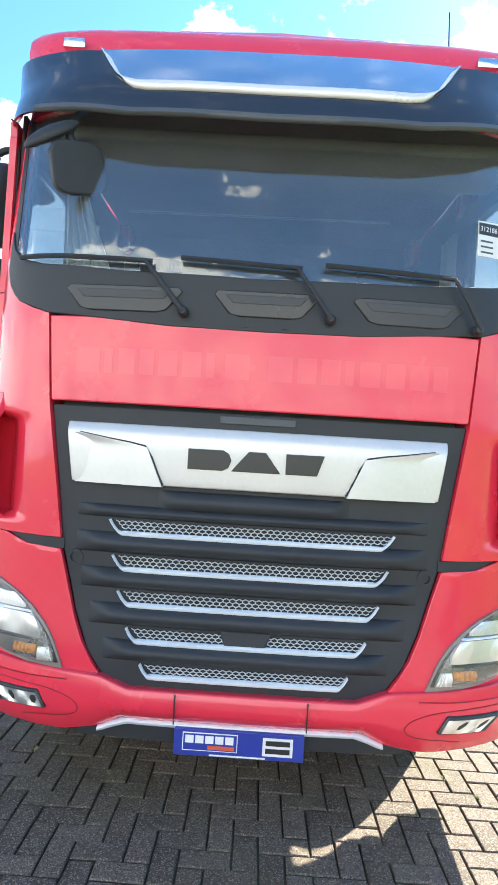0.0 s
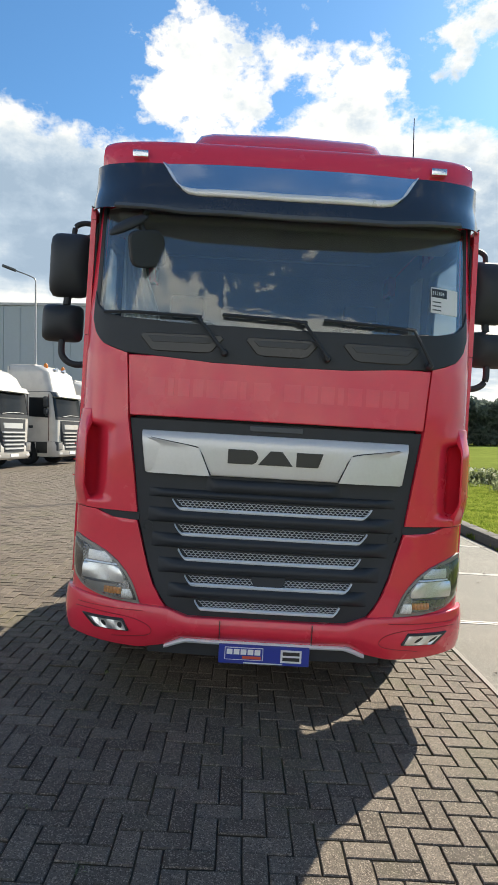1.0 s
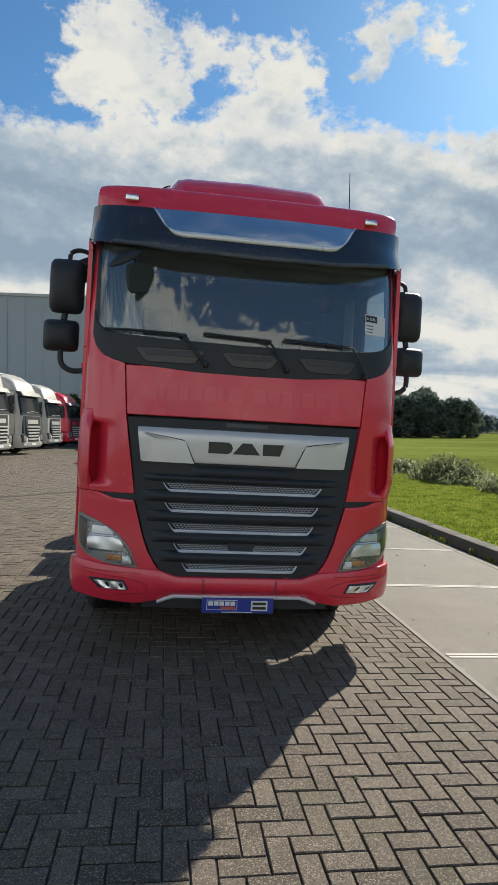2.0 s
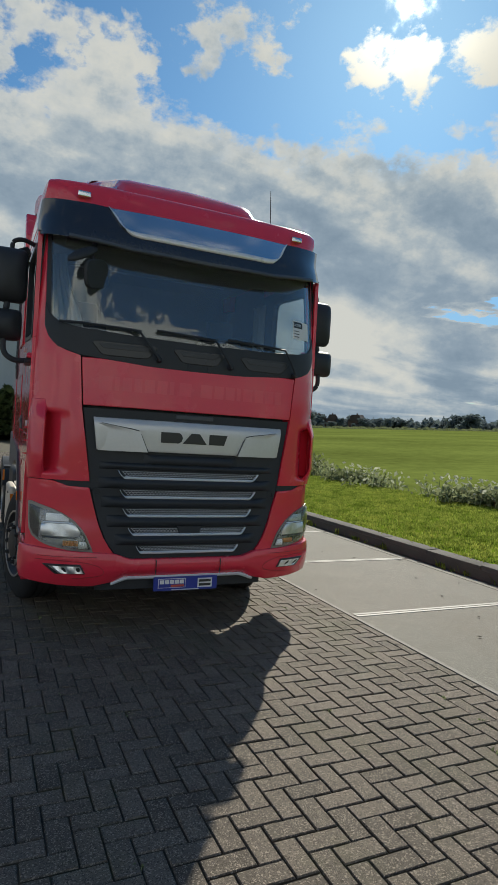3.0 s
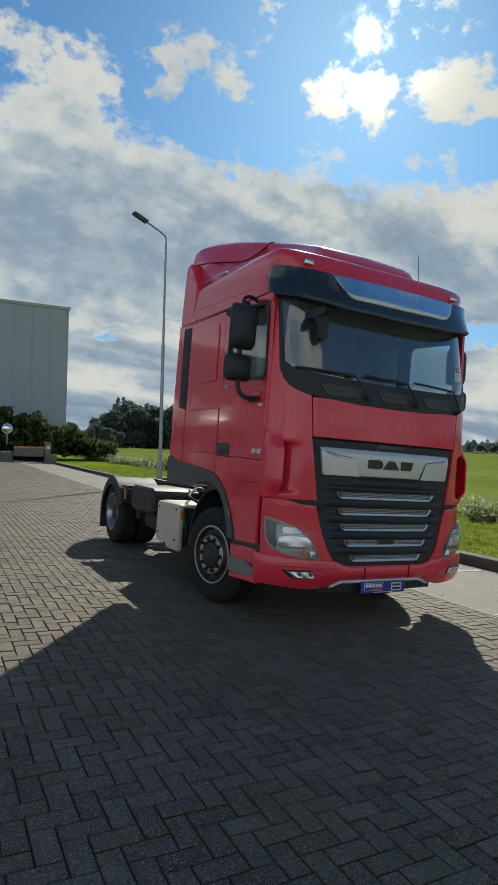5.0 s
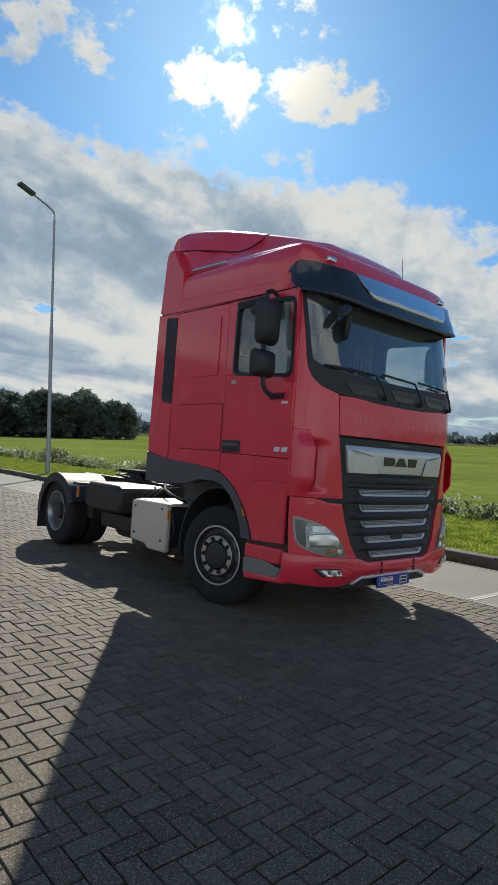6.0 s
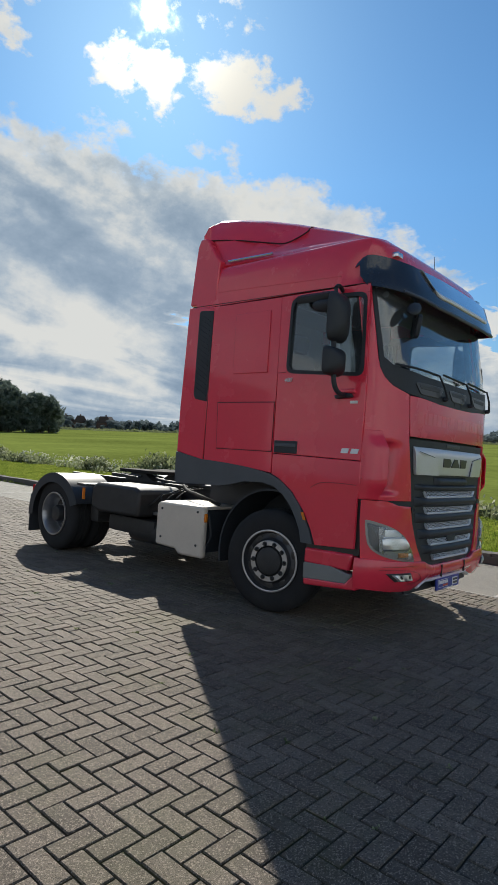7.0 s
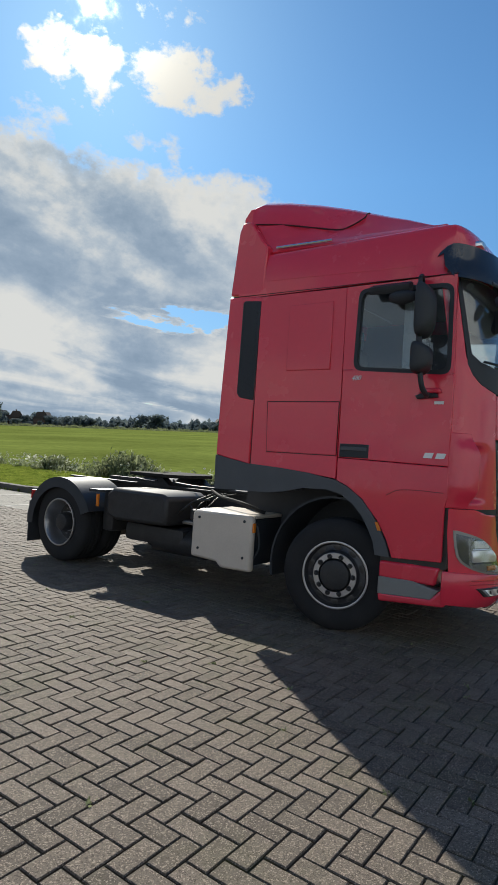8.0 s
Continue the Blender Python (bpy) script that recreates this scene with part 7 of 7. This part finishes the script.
def tree_belts():
    rng = random.Random(7)
    # the near wood behind the field
    for k in range(58):
        az, d = 14.5 + 15.0 * k / 57 + rng.uniform(-0.4, 0.4), 172 + rng.uniform(-8, 14)
        x, y = polar(az, d)
        tall = 1.0 if az < 25.5 else 0.78
        if 26.3 < az < 26.7:
            continue
        tree(x, y, -0.5, tall * rng.uniform(0.85, 1.1), k)
    # the far tree line with its village
    for k in range(150):
        az, d = 26 + 54.0 * k / 149 + rng.uniform(-0.5, 0.5), 425 + rng.uniform(-30, 45)
        x, y = polar(az, d)
        clump = 0.55 + 0.25 * math.sin(az * 0.9) + 0.18 * math.sin(az * 2.3 + 1.0)
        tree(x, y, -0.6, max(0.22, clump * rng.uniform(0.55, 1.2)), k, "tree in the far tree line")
    woods()
    far_reeds()
    for k in range(12):
        x, y = polar(9.5 + 0.55 * k, 150 + rng.uniform(-6, 6))
        tree(x, y, 0, rng.uniform(0.30, 0.52), k, "low tree behind the field hedge")


tree_belts()


def house(az, d, w, label):
    x, y = polar(az, d)
    h = thing("house", label, "house", pose(x, y, -0.5, 0, 0, -az + random.uniform(-25, 25)), group="houses in the village")
    part("wall", box_bm(-w / 2, w / 2, -4, 4, 0, 5), BRICK_WALL, h)
    part("roof", prism(bmesh.new(), [(-w / 2 - 0.4, 4.8), (w / 2 + 0.4, 4.8), (w / 4, 9.5), (-w / 4, 9.5)], -4.4, 4.4, "y"), ROOF_TILE, h, "steep dark roof")
    part("chimney", box_bm(-0.4, 0.4, -0.4, 0.4, 9, 10.6), BRICK_WALL, h)


for _az, _w in ((31.0, 10), (32.3, 9), (34.6, 11), (51.0, 11), (54.5, 10)):
    house(_az, 440, _w, "far brick house with dark roof among trees")


def tuft_stuff(name, spots, mat, blades, size, label, category, seed, spread=0.05, lean=0.5):
    rng = np.random.default_rng(seed)
    verts, faces = [], []
    for x, y, z, k in spots:
        for _ in range(blades):
            a = rng.uniform(0, 2 * math.pi)
            h = size * k * rng.uniform(0.55, 1.2)
            w = 0.05 * h + 0.006
            bx, by = x + rng.normal(0, spread), y + rng.normal(0, spread)
            dx, dy = math.cos(a) * h * lean * rng.uniform(0.2, 1), math.sin(a) * h * lean * rng.uniform(0.2, 1)
            px, py = -math.sin(a) * w, math.cos(a) * w
            n = len(verts)
            verts += [(bx - px, by - py, z - 0.02), (bx + px, by + py, z - 0.02), (bx + dx * 0.5 + px, by + dy * 0.5 + py, z + h * 0.65), (bx + dx * 0.5 - px, by + dy * 0.5 - py, z + h * 0.65), (bx + dx, by + dy, z + h)]
            faces += [(n, n + 1, n + 2, n + 3), (n + 3, n + 2, n + 4)]
    me = bpy.data.meshes.new(name)
    me.from_pydata(verts, [], faces)
    me.materials.append(mat)
    ob = part(name, me, None, None)
    return tagged(ob, label, category, kind="stuff")


def verge():
    rng = np.random.default_rng(21)
    spots = [(x, y, land_height(x), rng.uniform(0.6, 1.3)) for x, y in zip(4.5 + 4.6 * rng.random(42000), rng.uniform(-4, 34, 42000))]
    tuft_stuff("verge_grass", spots, BLADE, 5, 0.040, "short lush grass of the verge", "grass", 3, 0.05)
    spots = [(x, y, land_height(x), rng.uniform(0.3, 0.9) + 1.25 * max(0, math.sin(y * 1.3 + 0.6)) * max(0, math.sin(y * 0.41 + 1))) for x, y in zip(rng.normal(9.5, 0.45, 8800), rng.uniform(-10, 70, 8800)) if math.sin(y * 1.3) + math.sin(y * 3.1 + x) + 0.8 * math.sin(y * 0.5) + rng.normal(0, 0.5) > 0.65]
    tuft_stuff("weed_bank", spots, WEED, 3, 0.44, "tall weeds along the ditch", "weeds", 5, 0.16, 0.7)
    verts, faces = [], []
    for x, y, z, k in spots:
        for _ in range(16):
            p = np.array([x + rng.normal(0, 0.15), y + rng.normal(0, 0.15), z + 0.56 * k * rng.uniform(0.05, 1.0)])
            u, v = rng.normal(0, 0.046, 3), rng.normal(0, 0.026, 3)
            n = len(verts)
            verts += [tuple(p - u), tuple(p + v), tuple(p + u), tuple(p - v)]
            faces.append((n, n + 1, n + 2, n + 3))
    me = bpy.data.meshes.new("weed_leaves")
    me.from_pydata(verts, [], faces)
    me.materials.append(WEED)
    tagged(part("weed_leaves", me, None, None), "small leaves of the ditch weeds", "weeds", kind="stuff")
    verts, faces = [], []
    for _ in range(6500):
        x, y = rng.normal(9.4, 0.45), rng.uniform(-10, 70)
        if math.sin(y * 1.3 + 0.4) + math.sin(y * 3.1 + x * 2) + 0.6 * math.sin(y * 0.37) + rng.normal(0, 0.4) < 0.2:
            continue
        z = land_height(x) + rng.uniform(0.10, 0.62)
        p = np.array([x, y, z])
        for _ in range(2):
            u, v = rng.normal(0, 0.028, 3), rng.normal(0, 0.028, 3)
            n = len(verts)
            verts += [tuple(p - u), tuple(p + v), tuple(p + u), tuple(p - v)]
            faces.append((n, n + 1, n + 2, n + 3))
    me = bpy.data.meshes.new("seed_heads")
    me.from_pydata(verts, [], faces)
    me.materials.append(BLOSSOM)
    tagged(part("seed_heads", me, None, None), "pale seed heads and blossom on the ditch weeds", "weeds", kind="stuff")


verge()


def gutter_growth():
    """Weeds in the gutter, moss and sprouts in the paving joints, fallen leaves on the concrete."""
    rng = np.random.default_rng(91)
    tilt = -math.sin(radians(TILT))
    spots = [(x, y, tilt * x, rng.uniform(0.4, 1.3)) for x, y in zip(rng.normal(4.24, 0.035, 420), rng.uniform(-3, 26, 420)) if math.sin(y * 2.3) + math.sin(y * 5.1) > -0.3]
    tuft_stuff("gutter_weeds", spots, BLADE, 6, 0.075, "small weeds growing in the gutter", "weeds", 13, 0.03, 0.9)
    spots = []
    for _ in range(110):
        i, j = int(rng.integers(-70, 14)), int(rng.integers(-36, 60))
        spots.append((i * 0.105 * math.cos(radians(TILT)), j * 0.105 + rng.uniform(-0.04, 0.04), tilt * i * 0.105 - 0.008, rng.uniform(0.5, 1.4)))
    tuft_stuff("joint_moss", spots, WEED, 7, 0.018, "moss and sprouts in the paving joints", "moss", 15, 0.012, 1.0)
    verts, faces = [], []
    for _ in range(160):
        x, y = rng.uniform(1.75, 4.2) if rng.random() < 0.6 else rng.normal(4.1, 0.06), rng.uniform(-3, 20)
        a, s = rng.uniform(0, 6.28), rng.uniform(0.012, 0.035)
        z = tilt * x + 0.004
        c, d = math.cos(a) * s, math.sin(a) * s
        n = len(verts)
        verts += [(x - c, y - d, z), (x + d * 0.5, y - c * 0.5, z + 0.006), (x + c, y + d, z + 0.002), (x - d * 0.5, y + c * 0.5, z + 0.008)]
        faces.append((n, n + 1, n + 2, n + 3))
    me = bpy.data.meshes.new("fallen_leaves")
    me.from_pydata(verts, [], faces)
    me.materials.append(BARK)
    tagged(part("fallen_leaves", me, None, None), "dry brown leaves and crumbs on the concrete", "leaves", kind="stuff")


gutter_growth()


def hedge():
    rng = np.random.default_rng(31)
    verts, faces = [], []
    for _ in range(16000):
        u = rng.random()
        x = -14 + 24 * u
        top = 3.4 if x < 2 else 3.4 - 2.6 * (x - 2) / 8
        top *= 1 + 0.12 * math.sin(x * 2.1) + 0.07 * math.sin(x * 5.3)
        p = np.array([x, 47.5 + rng.normal(0, 1.1), 0.35 + top * rng.random() ** 0.7])
        for _ in range(2):
            a, b = rng.normal(0, 0.14, 3), rng.normal(0, 0.14, 3)
            n = len(verts)
            verts += [tuple(p - a), tuple(p + b), tuple(p + a), tuple(p - b)]
            faces.append((n, n + 1, n + 2, n + 3))
    me = bpy.data.meshes.new("hedge")
    me.from_pydata(verts, [], faces)
    me.materials.append(HEDGE_LEAF)
    tagged(part("hedge", me, None, None), "overgrown green hedge before the warehouse", "hedge", kind="stuff")


hedge()


def barrier_block(x, y, label):
    b = thing("concrete_block", label, "barrier", pose(x, y, land_height(x) - 0.12))
    part("block", box_bm(-0.4, 0.4, -0.3, 0.3, 0, 0.9, r=0.04), CONCRETE, b)
    return b


barrier_block(0.9, 41.0, "grey concrete barrier block at the yard exit")
barrier_block(3.95, 41.2, "grey concrete barrier block beside the grass")
barrier = part("barrier_bar", box_bm(1.4, 3.5, 41.1, 41.3, 0.33, 1.05, r=0.03), CONCRETE, None)
tagged(barrier, "low concrete barrier between the blocks", "barrier")
part("warning_strip", box_bm(1.4, 3.5, 41.05, 41.098, 0.93, 1.03), AMBER, barrier)
sign_ = thing("traffic_mirror", "round convex traffic mirror on a short post", "mirror", pose(0.9, 40.95, 1.2))
part("post", lathe(bmesh.new(), [(0.05, 0), (0.05, 1.0)], 10, Matrix.Rotation(radians(-90), 4, "Y")), GALV, sign_)
part("disc", lathe(bmesh.new(), [(0.36, -0.02), (0.36, 0.02)], 24, Matrix.Translation((0, -0.07, 1.1)) @ Matrix.Rotation(radians(90), 4, "Z")), WHITE, sign_, "white rim of the mirror")
part("mirror_face", lathe(bmesh.new(), [(0.31, 0.0), (0.27, -0.035), (0.18, -0.07), (0.08, -0.088), (0.01, -0.09)], 24, Matrix.Translation((0, -0.085, 1.1)) @ Matrix.Rotation(radians(90), 4, "Z"), caps=(True, True)), MIRROR, sign_, "bulging mirror glass", smooth=60)
pillar = thing("gate_pillar", "short grey concrete pillar on a barrier block", "pillar", pose(3.75, 41.2, land_height(3.95) + 0.78))
part("shaft", box_bm(-0.22, 0.22, -0.2, 0.2, 0, 0.85, r=0.03), CONCRETE, pillar)
part("plate", box_bm(-0.12, 0.12, -0.215, -0.2, 0.35, 0.62), PAPER, pillar)

# ======== pavers, laid last ========
lay_pavers()
